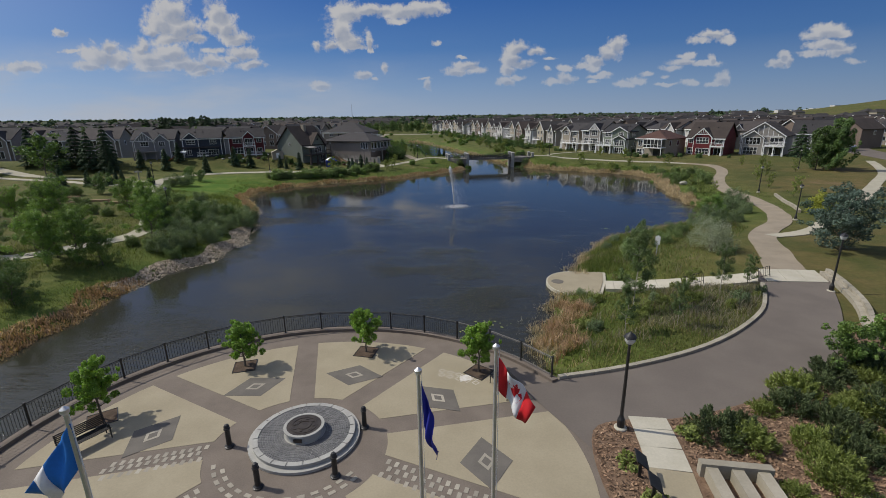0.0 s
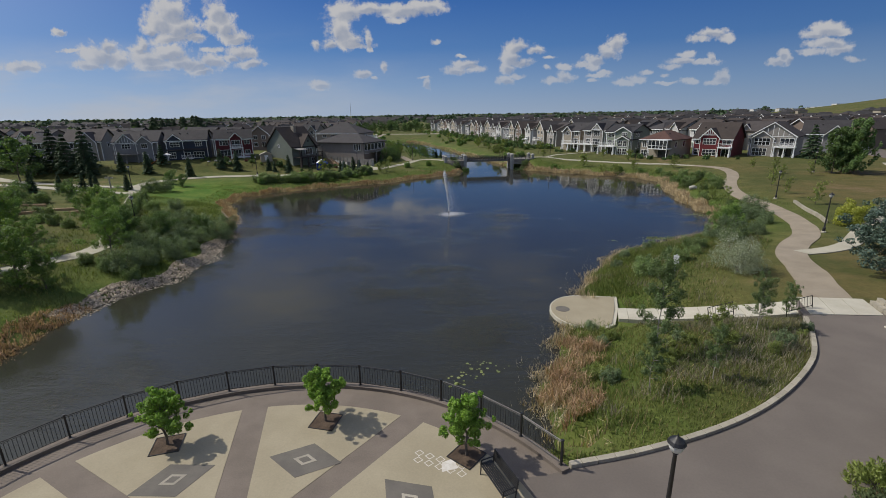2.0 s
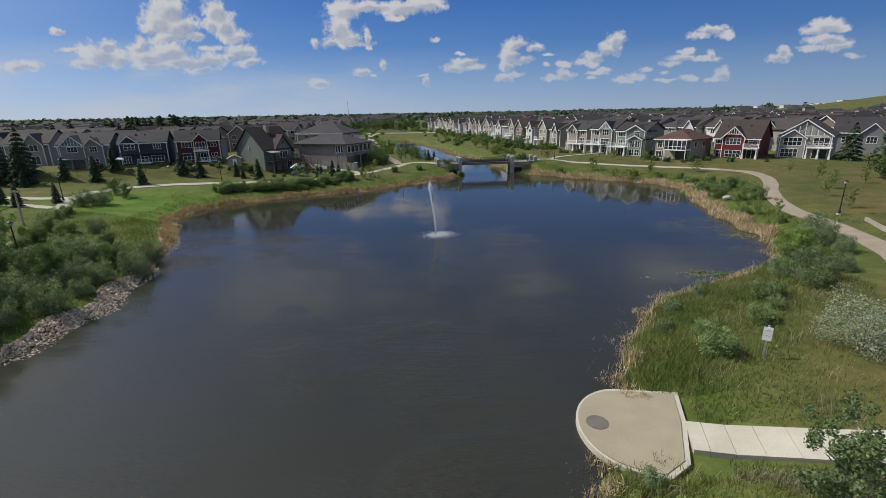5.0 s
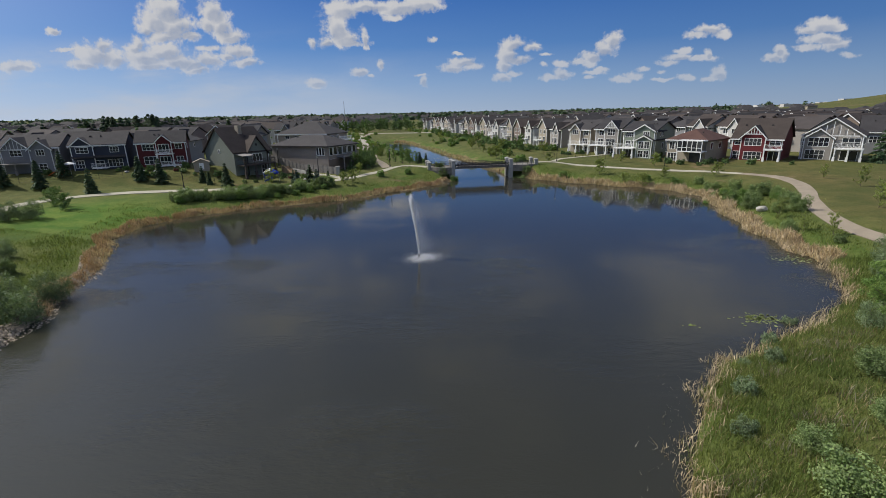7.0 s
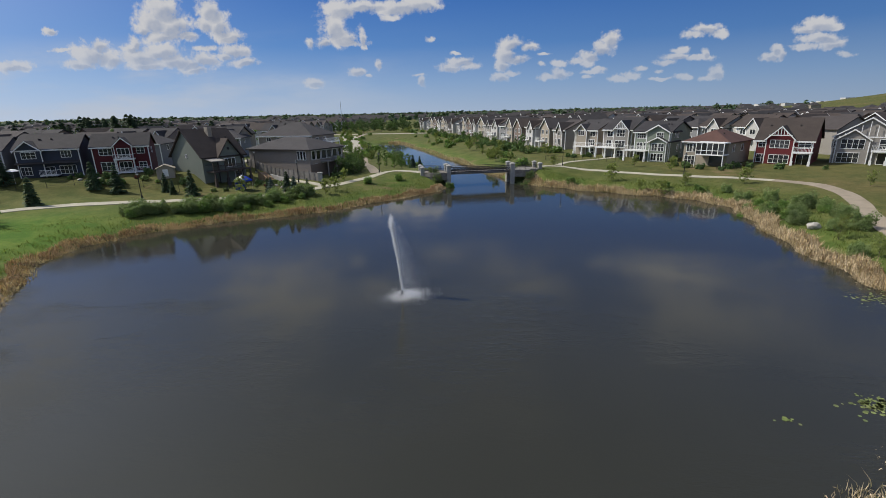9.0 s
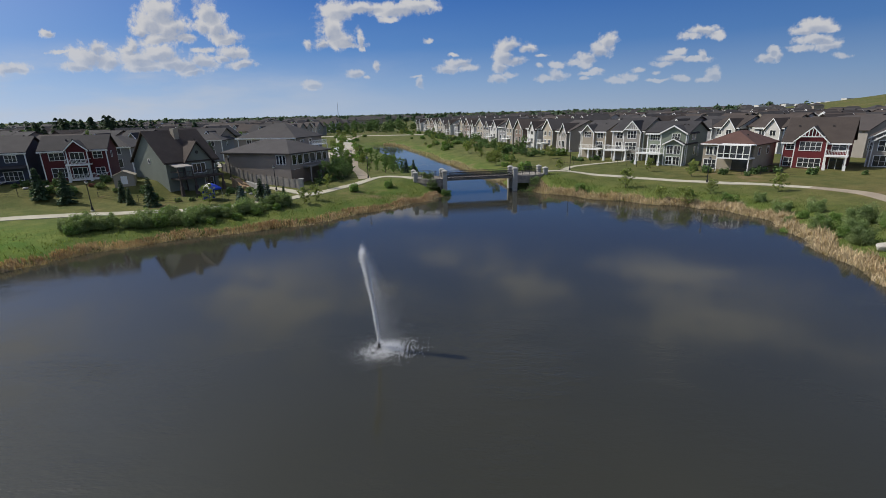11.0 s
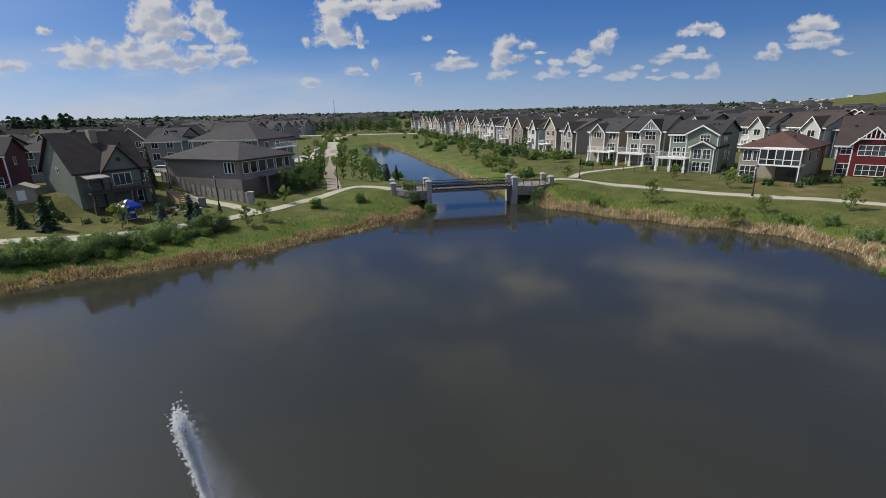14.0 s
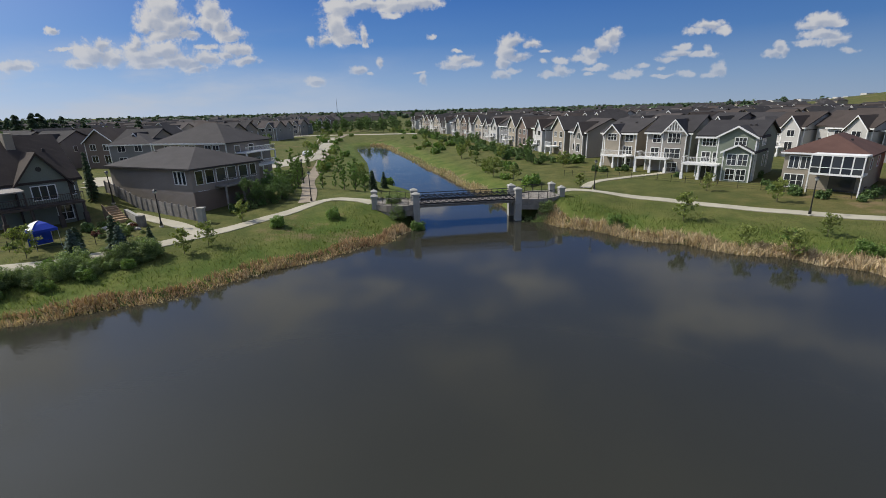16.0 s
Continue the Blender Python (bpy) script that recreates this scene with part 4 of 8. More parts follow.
def wave_cloth(name, size, bands, parent, seed, out=(0.8, -0.6), hang=0.6):
    """A flag in a light wind: the fly sinks by hang (0 straight out, 1 straight down) and folds; bands are (from, to, material) along it."""
    w, h = size
    o = Vector((out[0], out[1], 0)).normalized()
    side = Vector((-o.y, o.x, 0))

    def at(u, v):
        fold = (0.06 * math.sin(7 * u + 3.0 * v + seed) + 0.035 * math.sin(13 * u - 4 * v)) * min(1, 3 * u) * w
        reach = u * w * math.sqrt(max(0.02, 1 - hang * hang)) * (1 - 0.35 * v * hang)
        p = o * reach + side * fold
        return Vector((p.x, p.y, -v * h * (1 - 0.45 * u * hang) - hang * w * u))

    for a, b, material in bands:
        n, k = max(3, int((b - a) * 16)), 10
        pts = [at(a + (b - a) * i / n, j / k) for j in range(k + 1) for i in range(n + 1)]
        faces = [(j * (n + 1) + i, j * (n + 1) + i + 1, (j + 1) * (n + 1) + i + 1, (j + 1) * (n + 1) + i) for j in range(k) for i in range(n)]
        ob = part(name, Geo().raw(pts, faces), material, parent, smooth=True)
        ob.modifiers.new("cloth", "SOLIDIFY").thickness = 0.008
    return at


def build_flags():
    red, white = flat("red_cloth", (0.52, 0.012, 0.018)), flat("white_cloth", (0.72, 0.72, 0.72))
    blue, sky = flat("royal_blue_cloth", (0.016, 0.022, 0.26)), flat("light_blue_cloth", (0.02, 0.17, 0.52))
    for x, y, h, bands, label, seed, out, size in (
        (4.42, 13.9, 8.0, ((0, 0.27, red), (0.27, 0.73, white), (0.73, 1, red)), "red and white national flag hanging on a pale metal pole", 3, (0.8, -0.3), (1.25, 0.78)),
        (2.88, 13.3, 7.75, ((0, 1, blue),), "deep blue flag hanging folded on a pale metal pole", 5, (0.8, -0.5), (1.5, 0.62)),
        (-3.0, 11.6, 7.8, ((0, 0.62, sky), (0.62, 0.84, white), (0.84, 1, sky)), "light blue and white flag hanging on a pale metal pole", 8, (-0.8, -0.2), (1.6, 0.85)),
    ):
        f = thing("flagpole", pose(x, y, 2.35), label, "flagpole", "plaza flagpoles")
        part("footing", Geo().lathe([(0.22, 0), (0.22, 0.05), (0.1, 0.09), (0.0, 0.09)], 16), GALV, f)
        part("pole", Geo().tube((0, 0, 0), (0, 0, h), 0.06, 0.038, 12), GALV, f)
        part("truck", Geo().lathe([(0.05, h), (0.075, h + 0.04), (0.075, h + 0.1), (0.0, h + 0.16)], 12), GALV, f)
        part("halyard", Geo().tube((0.07, 0, 1.2), (0.07, 0, h), 0.006, n=4), WHITE, f)
        cloth = part("flag", Geo().tube((0.06, 0, h - 0.15), (0.06, 0, h - 1.05), 0.012, n=6), white, f, at=pose(0, 0, 0))
        at = wave_cloth("stripe", size, bands, cloth, seed, out, {3: 0.76, 5: 0.96, 8: 0.80}[seed])
        for o in cloth.children:
            o.matrix_basis = pose(0.06, 0, h - 0.15)
        if len(bands) == 3 and seed == 3:
            # the leaf, a flat eleven-pointed shape following the cloth
            outline = [(0, 0.42), (0.08, 0.25), (0.17, 0.3), (0.15, 0.1), (0.27, 0.2), (0.38, 0.1), (0.32, 0.0), (0.2, -0.16), (0.03, -0.14), (0.03, -0.38)]
            outline += [(-a, b) for a, b in outline[::-1] if a]
            pts = [at(0.5 + a * 0.5, 0.5 - b) + Vector((0.0, -0.012, 0)) for a, b in outline]
            part("leaf_emblem", Geo().face(pts), red, cloth, "red leaf emblem", at=pose(0.06, 0, h - 0.15))


build_plaza()
build_monument()
b0 = build_bollard()
b0.matrix_basis = pose(-5.9, 20.0, 2.36)
for x, y in ((-0.75, 21.5), (-1.15, 18.75), (-3.75, 18.05)):
    copy_thing(b0, pose(x, y, 2.36, 0, 0, 30))
build_railing()
bench = build_bench()
bench.matrix_basis = pose(-11.7, 19.6, 2.36, 0, 0, 62)
copy_thing(bench, pose(5.2, 24.6, 2.36, 0, 0, -62))
lamp0 = build_lamp()
lamp0.matrix_basis = pose(9.95, 22.1, 2.36)
for x, y in ((29.6, 38.7), (42.9, 64.0), (51.0, 86.5), (73.9, 113.1), (25.4, 154.8), (45.6, 138.6), (-15.9, 147.6), (-29.2, 134.2), (-41.6, 142.4), (-49.8, 118.2), (-38.7, 63.5), (-63.6, 94.5), (-75, 114), (-24, 166), (-28, 190), (62, 168)):
    copy_thing(lamp0, pose(x, y, land(x, y) + 0.02))
build_flags()


# ---- bridge ----
WALLSTONE = mat("grey_wall_stone", (0.17, 0.155, 0.135), (0.25, 0.23, 0.20), 1.5, 10, 0.88, 0.5, 0.02, vary=0.3)


def build_bridge():
    nl, nr = Vector((-0.2, 143.3, 0)), Vector((13.3, 146.4, 0))
    along = (nr - nl).normalized()
    across = Vector((-along.y, along.x, 0))
    span = (nr - nl).length
    turn = math.degrees(math.atan2(along.y, along.x))
    br = thing("footbridge", pose(nl.x, nl.y, 0, 0, 0, turn), "pale stone footbridge with black latticed railings", "bridge")
    wide, deck = 3.2, 2.75
    part("girder", Geo().box(0.3, span - 0.3, 0.1, 0.4, deck - 0.32, deck), WALLSTONE, br)
    part("girder", Geo().box(0.3, span - 0.3, wide - 0.4, wide - 0.1, deck - 0.32, deck), WALLSTONE, br)
    for k in range(18):
        x = 0.35 + (span - 0.7) * k / 18
        part("deck_plank", Geo().box(x + 0.015, x + (span - 0.7) / 18 - 0.015, -0.05, wide + 0.05, deck, deck + 0.09), WOODGREY, br)

    def pillar(x, y, top, wide_by=0.42, foot=-1.5):
        p = part("pillar", Geo().box(x - wide_by, x + wide_by, y - wide_by, y + wide_by, foot, top - 0.35), MONSTONE, br)
        w = wide_by + 0.1
        g = Geo().box(x - w, x + w, y - w, y + w, top - 0.35, top - 0.22)
        g.slab([(x - w, y - w), (x + w, y - w), (x + w, y + w), (x - w, y + w)], top - 0.22, top - 0.18)
        g.raw([(x - w, y - w, top - 0.18), (x + w, y - w, top - 0.18), (x + w, y + w, top - 0.18), (x - w, y + w, top - 0.18), (x, y, top + 0.12)], [(0, 1, 4), (1, 2, 4), (2, 3, 4), (3, 0, 4)])
        part("cap", g, MONSTONE, p, "pale cap stone")

    for x in (0, span):
        for y in (0, wide):
            pillar(x, y, deck + 1.75)
    # latticed railings of the span
    for y in (0.05, wide - 0.05):
        side = part("span_railing", Geo().box(0.4, span - 0.4, y - 0.05, y + 0.05, deck + 1.12, deck + 1.2), IRON, br)
        part("rail", Geo().box(0.4, span - 0.4, y - 0.05, y + 0.05, deck + 0.1, deck + 0.26), IRON, side)
        part("rail", Geo().box(0.4, span - 0.4, y - 0.025, y + 0.025, deck + 0.82, deck + 0.88), IRON, side)
        n = 16
        for k in range(n + 1):
            x = 0.42 + (span - 0.84) * k / n
            part("upright", Geo().box(x - 0.035, x + 0.035, y - 0.035, y + 0.035, deck - 0.1, deck + 1.2), IRON, side)
        for k in range(n):
            a, b = 0.42 + (span - 0.84) * k / n, 0.42 + (span - 0.84) * (k + 1) / n
            g = Geo().tube((a, y, deck + 0.24), (b, y, deck + 0.84), 0.075, n=5).tube((a, y, deck + 0.84), (b, y, deck + 0.24), 0.075, n=5)
            part("lattice", g, IRON, side)
    # curved balconies on both banks
    for x0, x1, dy in ((0, -5.4, 2.3), (span, span + 6.6, 1.6)):
        s = 1 if x1 > x0 else -1
        floor_pts, near_line, far_line = [], [], []
        for k in range(11):
            t = k / 10
            bow = 1.3 * math.sin(math.pi * t)
            x = x0 + (x1 - x0) * t
            near_line.append((x, dy * t * 0.7 - bow))
            far_line.append((x, wide + dy * t + bow))
        poly = near_line + far_line[::-1]
        part("balcony_slab", Geo().slab(poly, 1.5, deck + 0.06), WALLSTONE, br)
        for line in (near_line, far_line):
            for a, b in zip(line, line[1:]):
                d = Vector((b[0] - a[0], b[1] - a[1], 0)).normalized() * 0.01
                nrm = Vector((-d.y, d.x, 0)).normalized() * 0.14
                g = Geo().slab([(a[0] - nrm.x, a[1] - nrm.y), (b[0] - nrm.x, b[1] - nrm.y), (b[0] + nrm.x, b[1] + nrm.y), (a[0] + nrm.x, a[1] + nrm.y)], deck - 0.6, deck + 0.2)
                part("parapet_stone", g, WALLSTONE, br)
            for a, b in zip(line[::2], line[2::2]):
                r = part("balcony_railing", Geo().tube((*a, deck + 1.15), (*b, deck + 1.15), 0.035, n=6), IRON, br)
                part("rail", Geo().tube((*a, deck + 0.32), (*b, deck + 0.32), 0.022, n=6), IRON, r)
                part("post", Geo().tube((*a, deck + 0.2), (*a, deck + 1.2), 0.035, n=6), IRON, r)
                for t in np.linspace(0.08, 0.95, 9):
                    px, py = a[0] + (b[0] - a[0]) * t, a[1] + (b[1] - a[1]) * t
                    part("picket", Geo().tube((px, py, deck + 0.32), (px, py, deck + 1.15), 0.014, n=4), IRON, r)
        for line in (near_line, far_line):
            pillar(line[-1][0], line[-1][1], deck + 1.45, 0.38, 1.0)


build_bridge()


# ---- houses ----
def rect_ring(x0, x1, z0, z1, t, y0, y1):
    """One closed rectangular casing."""
    rim = [(x0, z0), (x1, z0), (x1, z1), (x0, z1)]
    hole = [(x0 + t, z0 + t), (x1 - t, z0 + t), (x1 - t, z1 - t), (x0 + t, z1 - t)]
    pts = [(x, y, z) for y in (y0, y1) for loop in (rim, hole) for x, z in loop]
    faces = []
    for i in range(4):
        j = (i + 1) % 4
        faces += [(i, j, 4 + j, 4 + i), (8 + i, 12 + i, 12 + j, 8 + j), (i, 8 + i, 8 + j, j), (4 + i, 4 + j, 12 + j, 12 + i)]
    return Geo().raw(pts, faces)


def window(parent, x, y, z, w, h, panes=2, rows=1, name="window", label=""):
    """A window on a front wall at y, facing -y: trim, panes and bars."""
    t = 0.1
    win = part(name, rect_ring(x - w / 2 - t, x + w / 2 + t, z - h / 2 - t, z + h / 2 + t * 1.2, t, y - 0.07, y + 0.05), WHITE, parent, label)
    for k in range(1, panes):
        c = x - w / 2 + w * k / panes
        part("mullion", Geo().box(c - 0.04, c + 0.04, y - 0.05, y + 0.05, z - h / 2, z + h / 2), WHITE, win)
    for k in range(1, rows):
        c = z - h / 2 + h * k / rows
        part("glazing_bar", Geo().box(x - w / 2, x + w / 2, y - 0.045, y + 0.05, c - 0.025, c + 0.025), WHITE, win)
    part("pane", Geo().box(x - w / 2, x + w / 2, y - 0.02, y + 0.02, z - h / 2, z + h / 2), GLASS, win)
    return win


def side_window(parent, x, y, z, w, h, facing):
    """A window on a side wall at x."""
    t = 0.09
    a, b = (x - 0.06, x + 0.03) if facing < 0 else (x - 0.03, x + 0.06)
    g = rect_ring(y - w / 2 - t, y + w / 2 + t, z - h / 2 - t, z + h / 2 + t, t, a, b)
    g.v = [(p[1], p[0], p[2]) for p in g.v]
    win = part("window", g, WHITE, parent)
    part("pane", Geo().box(x - 0.02, x + 0.02, y - w / 2, y + w / 2, z - h / 2, z + h / 2), GLASS, win)


def gable_roof(x0, x1, y0, y1, eave, ridge, along, over=0.45, thick=0.22):
    """Two thick roof planes; along says whether the ridge runs in 'x' or 'y'."""
    g = Geo()
    if along == "x":
        m, half = (y0 + y1) / 2, (y1 - y0) / 2
        drop = (ridge - eave) * over / half
        for s in (-1, 1):
            edge = m + s * (half + over)
            g.raw([(x, y, z + t) for t in (0, thick) for x, y, z in ((x0 - over, m, ridge), (x1 + over, m, ridge), (x1 + over, edge, eave - drop), (x0 - over, edge, eave - drop))],
                  [(0, 1, 2, 3), (4, 7, 6, 5), (0, 4, 5, 1), (1, 5, 6, 2), (2, 6, 7, 3), (3, 7, 4, 0)])
    else:
        m, half = (x0 + x1) / 2, (x1 - x0) / 2
        drop = (ridge - eave) * over / half
        for s in (-1, 1):
            edge = m + s * (half + over)
            g.raw([(x, y, z + t) for t in (0, thick) for x, y, z in ((m, y0 - over, ridge), (m, y1 + over, ridge), (edge, y1 + over, eave - drop), (edge, y0 - over, eave - drop))],
                  [(0, 1, 2, 3), (4, 7, 6, 5), (0, 4, 5, 1), (1, 5, 6, 2), (2, 6, 7, 3), (3, 7, 4, 0)])
    return g


def hip_roof(x0, x1, y0, y1, eave, ridge, over=0.5, thick=0.2):
    g = Geo()
    a, b, c, d = x0 - over, x1 + over, y0 - over, y1 + over
    inset = min(b - a, d - c) / 2 * 0.98
    if b - a >= d - c:
        r0, r1 = (a + inset, (c + d) / 2, ridge), (b - inset, (c + d) / 2, ridge)
    else:
        r0, r1 = ((a + b) / 2, c + inset, ridge), ((a + b) / 2, d - inset, ridge)
    low = eave - 0.12
    p = [(a, c, low), (b, c, low), (b, d, low), (a, d, low)]
    top = [(x, y, z + thick) for x, y, z in p]
    wide = b - a >= d - c
    g.raw(p + top + [r0, r1], [(3, 2, 1, 0), (0, 1, 5, 4), (1, 2, 6, 5), (2, 3, 7, 6), (3, 0, 4, 7)]
          + ([(4, 5, 9, 8), (5, 6, 9), (6, 7, 8, 9), (7, 4, 8)] if wide else [(4, 5, 8), (5, 6, 9, 8), (6, 7, 9), (7, 4, 8, 9)]))
    return g


def gable_wall(x0, x1, y0, y1, eave, ridge, along):
    """A walled body with its gables."""
    g = Geo()
    if along == "x":
        m = (y0 + y1) / 2
        g.raw([(x, y, z) for x in (x0, x1) for y, z in ((y0, -1.2), (y1, -1.2), (y1, eave), (m, ridge), (y0, eave))],
              [(0, 1, 2, 3, 4), (9, 8, 7, 6, 5), (0, 4, 9, 5), (1, 6, 7, 2), (0, 5, 6, 1), (2, 7, 8, 3), (3, 8, 9, 4)])
    else:
        m = (x0 + x1) / 2
        g.raw([(x, y, z) for y in (y0, y1) for x, z in ((x0, -1.2), (x1, -1.2), (x1, eave), (m, ridge), (x0, eave))],
              [(0, 1, 2, 3, 4), (9, 8, 7, 6, 5), (0, 4, 9, 5), (1, 6, 7, 2), (0, 5, 6, 1), (2, 7, 8, 3), (3, 8, 9, 4)])
    return g


class Boards:
    """White boards, each its own part of the house."""

    def __init__(self, owner, paint):
        self.owner, self.paint = owner, paint

    def box(self, *a):
        part("trim_board", Geo().box(*a), self.paint, self.owner)

    def raw(self, *a):
        part("trim_board", Geo().raw(*a), self.paint, self.owner)


def rake(g, m, half, y, eave, ridge, over=0.45, w=0.16):
    """White boards along a front gable's slopes."""
    k = (ridge - eave) / half
    for s in (-1, 1):
        a, b = (m, ridge + 0.1), (m + s * (half + over), eave - k * over + 0.1)
        g.raw([(p[0], yy, p[1] + dz) for yy in (y - 0.05, y + 0.04) for p in (a, b) for dz in (0.13, -w)],
              [(0, 1, 3, 2), (4, 6, 7, 5), (0, 2, 6, 4), (1, 5, 7, 3), (2, 3, 7, 6), (0, 4, 5, 1)])


def deck(parent, x0, x1, depth, z, material=WHITE, posts=True, rails=True):
    """A raised deck in front of the house."""
    d = part("deck", Geo().box(x0, x1, -depth, 0.0, z - 0.25, z), material, parent)
    n = max(2, int((x1 - x0) / 2.4) + 1)
    if posts:
        for x in np.linspace(x0 + 0.2, x1 - 0.2, n):
            g = Geo().box(x - 0.12, x + 0.12, -depth + 0.05, -depth + 0.29, 0.9, z - 0.25).box(x - 0.22, x + 0.22, -depth - 0.05, -depth + 0.39, -1.0, 0.9)
            part("deck_post", g, material, d)
    if rails:
        g = Geo().box(x0, x1, -depth, -depth + 0.06, z + 0.98, z + 1.06).box(x0, x1, -depth, -depth + 0.06, z + 0.1, z + 0.16)
        for x in (x0, x1 - 0.06):
            g.box(x, x + 0.06, -depth, 0, z + 0.98, z + 1.06)
        for x in np.arange(x0, x1, 0.22):
            g.box(x, x + 0.04, -depth + 0.01, -depth + 0.05, z + 0.1, z + 1.0)
        part("deck_railing", g, material, d)


def house(x, y, facing, width, depth, eave, ridge, roof, wall, kind="x", label="", fronts=(), windows=(), sides=(), timber=False, z=None, vents=2, corner=True, size=1.0, paint=WHITE):
    """A house with its front centre at x, y; facing: degrees its front is turned from due south. fronts: projecting front gables (x, half width, eave, ridge, depth, siding)."""
    h = thing("house", pose(x, y, land(x, y) if z is None else z, 0, 0, facing) @ Matrix.Diagonal((size, size, size, 1)), label, "house", "pond-side houses")
    x0, x1 = -width / 2, width / 2
    if kind == "hip":
        body = Geo().box(x0, x1, 0, depth, -1.2, eave)
        top = hip_roof(x0, x1, 0, depth, eave, ridge)
    else:
        body = gable_wall(x0, x1, 0, depth, eave, ridge, kind)
        top = gable_roof(x0, x1, 0, depth, eave, ridge, kind)
    w0 = part("wall", body, SIDING[wall], h)
    r0 = part("roof", top, ROOFS[roof], h)
    trim = Boards(h, paint)
    if corner:
        for cx in (x0, x1):
            trim.box(cx - 0.1, cx + 0.1, -0.04, 0.1, -0.5, eave - 0.02)
    if kind == "x" or kind == "hip":
        trim.box(x0 - 0.45, x1 + 0.45, -0.52, -0.46, eave - 0.42 if kind == "x" else eave - 0.14, eave - 0.14 if kind == "x" else eave + 0.1)
    if kind == "y":
        rake(trim, 0, width / 2, -0.47, eave, ridge)
    for cx, half, fe, fr, proud, skin in fronts:
        part("front_gable", gable_wall(cx - half, cx + half, -proud, depth * 0.45, fe, fr, "y"), SIDING[skin], h)
        part("gable_roof", gable_roof(cx - half, cx + half, -proud, depth * 0.48, fe, fr, "y", 0.4), ROOFS[roof], h)
        rake(trim, cx, half, -proud - 0.42, fe, fr, 0.4)
        for s in (-1, 1):
            trim.box(cx + s * half - 0.09, cx + s * half + 0.09, -proud - 0.03, -proud + 0.08, -0.5, fe - 0.05)
    if timber:
        for cx, half, fe, fr, yy in timber:
            k = (fr - fe) / half
            trim.box(cx - half * 0.95, cx + half * 0.95, yy - 0.05, yy, fe - 0.08, fe + 0.1)
            for t in np.linspace(-0.75, 0.75, 7):
                trim.box(cx + t * half - 0.06, cx + t * half + 0.06, yy - 0.05, yy, fe, fr - abs(t) * half * k - 0.1)
    for wx, wy, wz, ww, wh, panes, rows in windows:
        window(h, wx, wy, wz, ww, wh, panes, rows)
    for sx, sy, sz, sw, sh in sides:
        side_window(h, x0 if sx < 0 else x1, sy, sz, sw, sh, sx)
    rng = random.Random(int(x * 10))
    for k in range(vents):
        if kind == "x":
            vy = depth * 0.30
            vx, vz = rng.uniform(x0 * 0.7, x1 * 0.7), eave + (ridge - eave) * 0.6
        else:
            vx, vy, vz = width * 0.2 * (1 if k else -1), depth * rng.uniform(0.3, 0.7), eave + (ridge - eave) * 0.55
        part("roof_vent", Geo().box(vx - 0.14, vx + 0.14, vy - 0.14, vy + 0.14, vz, vz + 0.5), ROOFS[1], r0)
    return h


def pair(xs, z, w, h, y=0.0, panes=2, rows=2):
    return tuple((x, y, z, w, h, panes, rows) for x in xs)


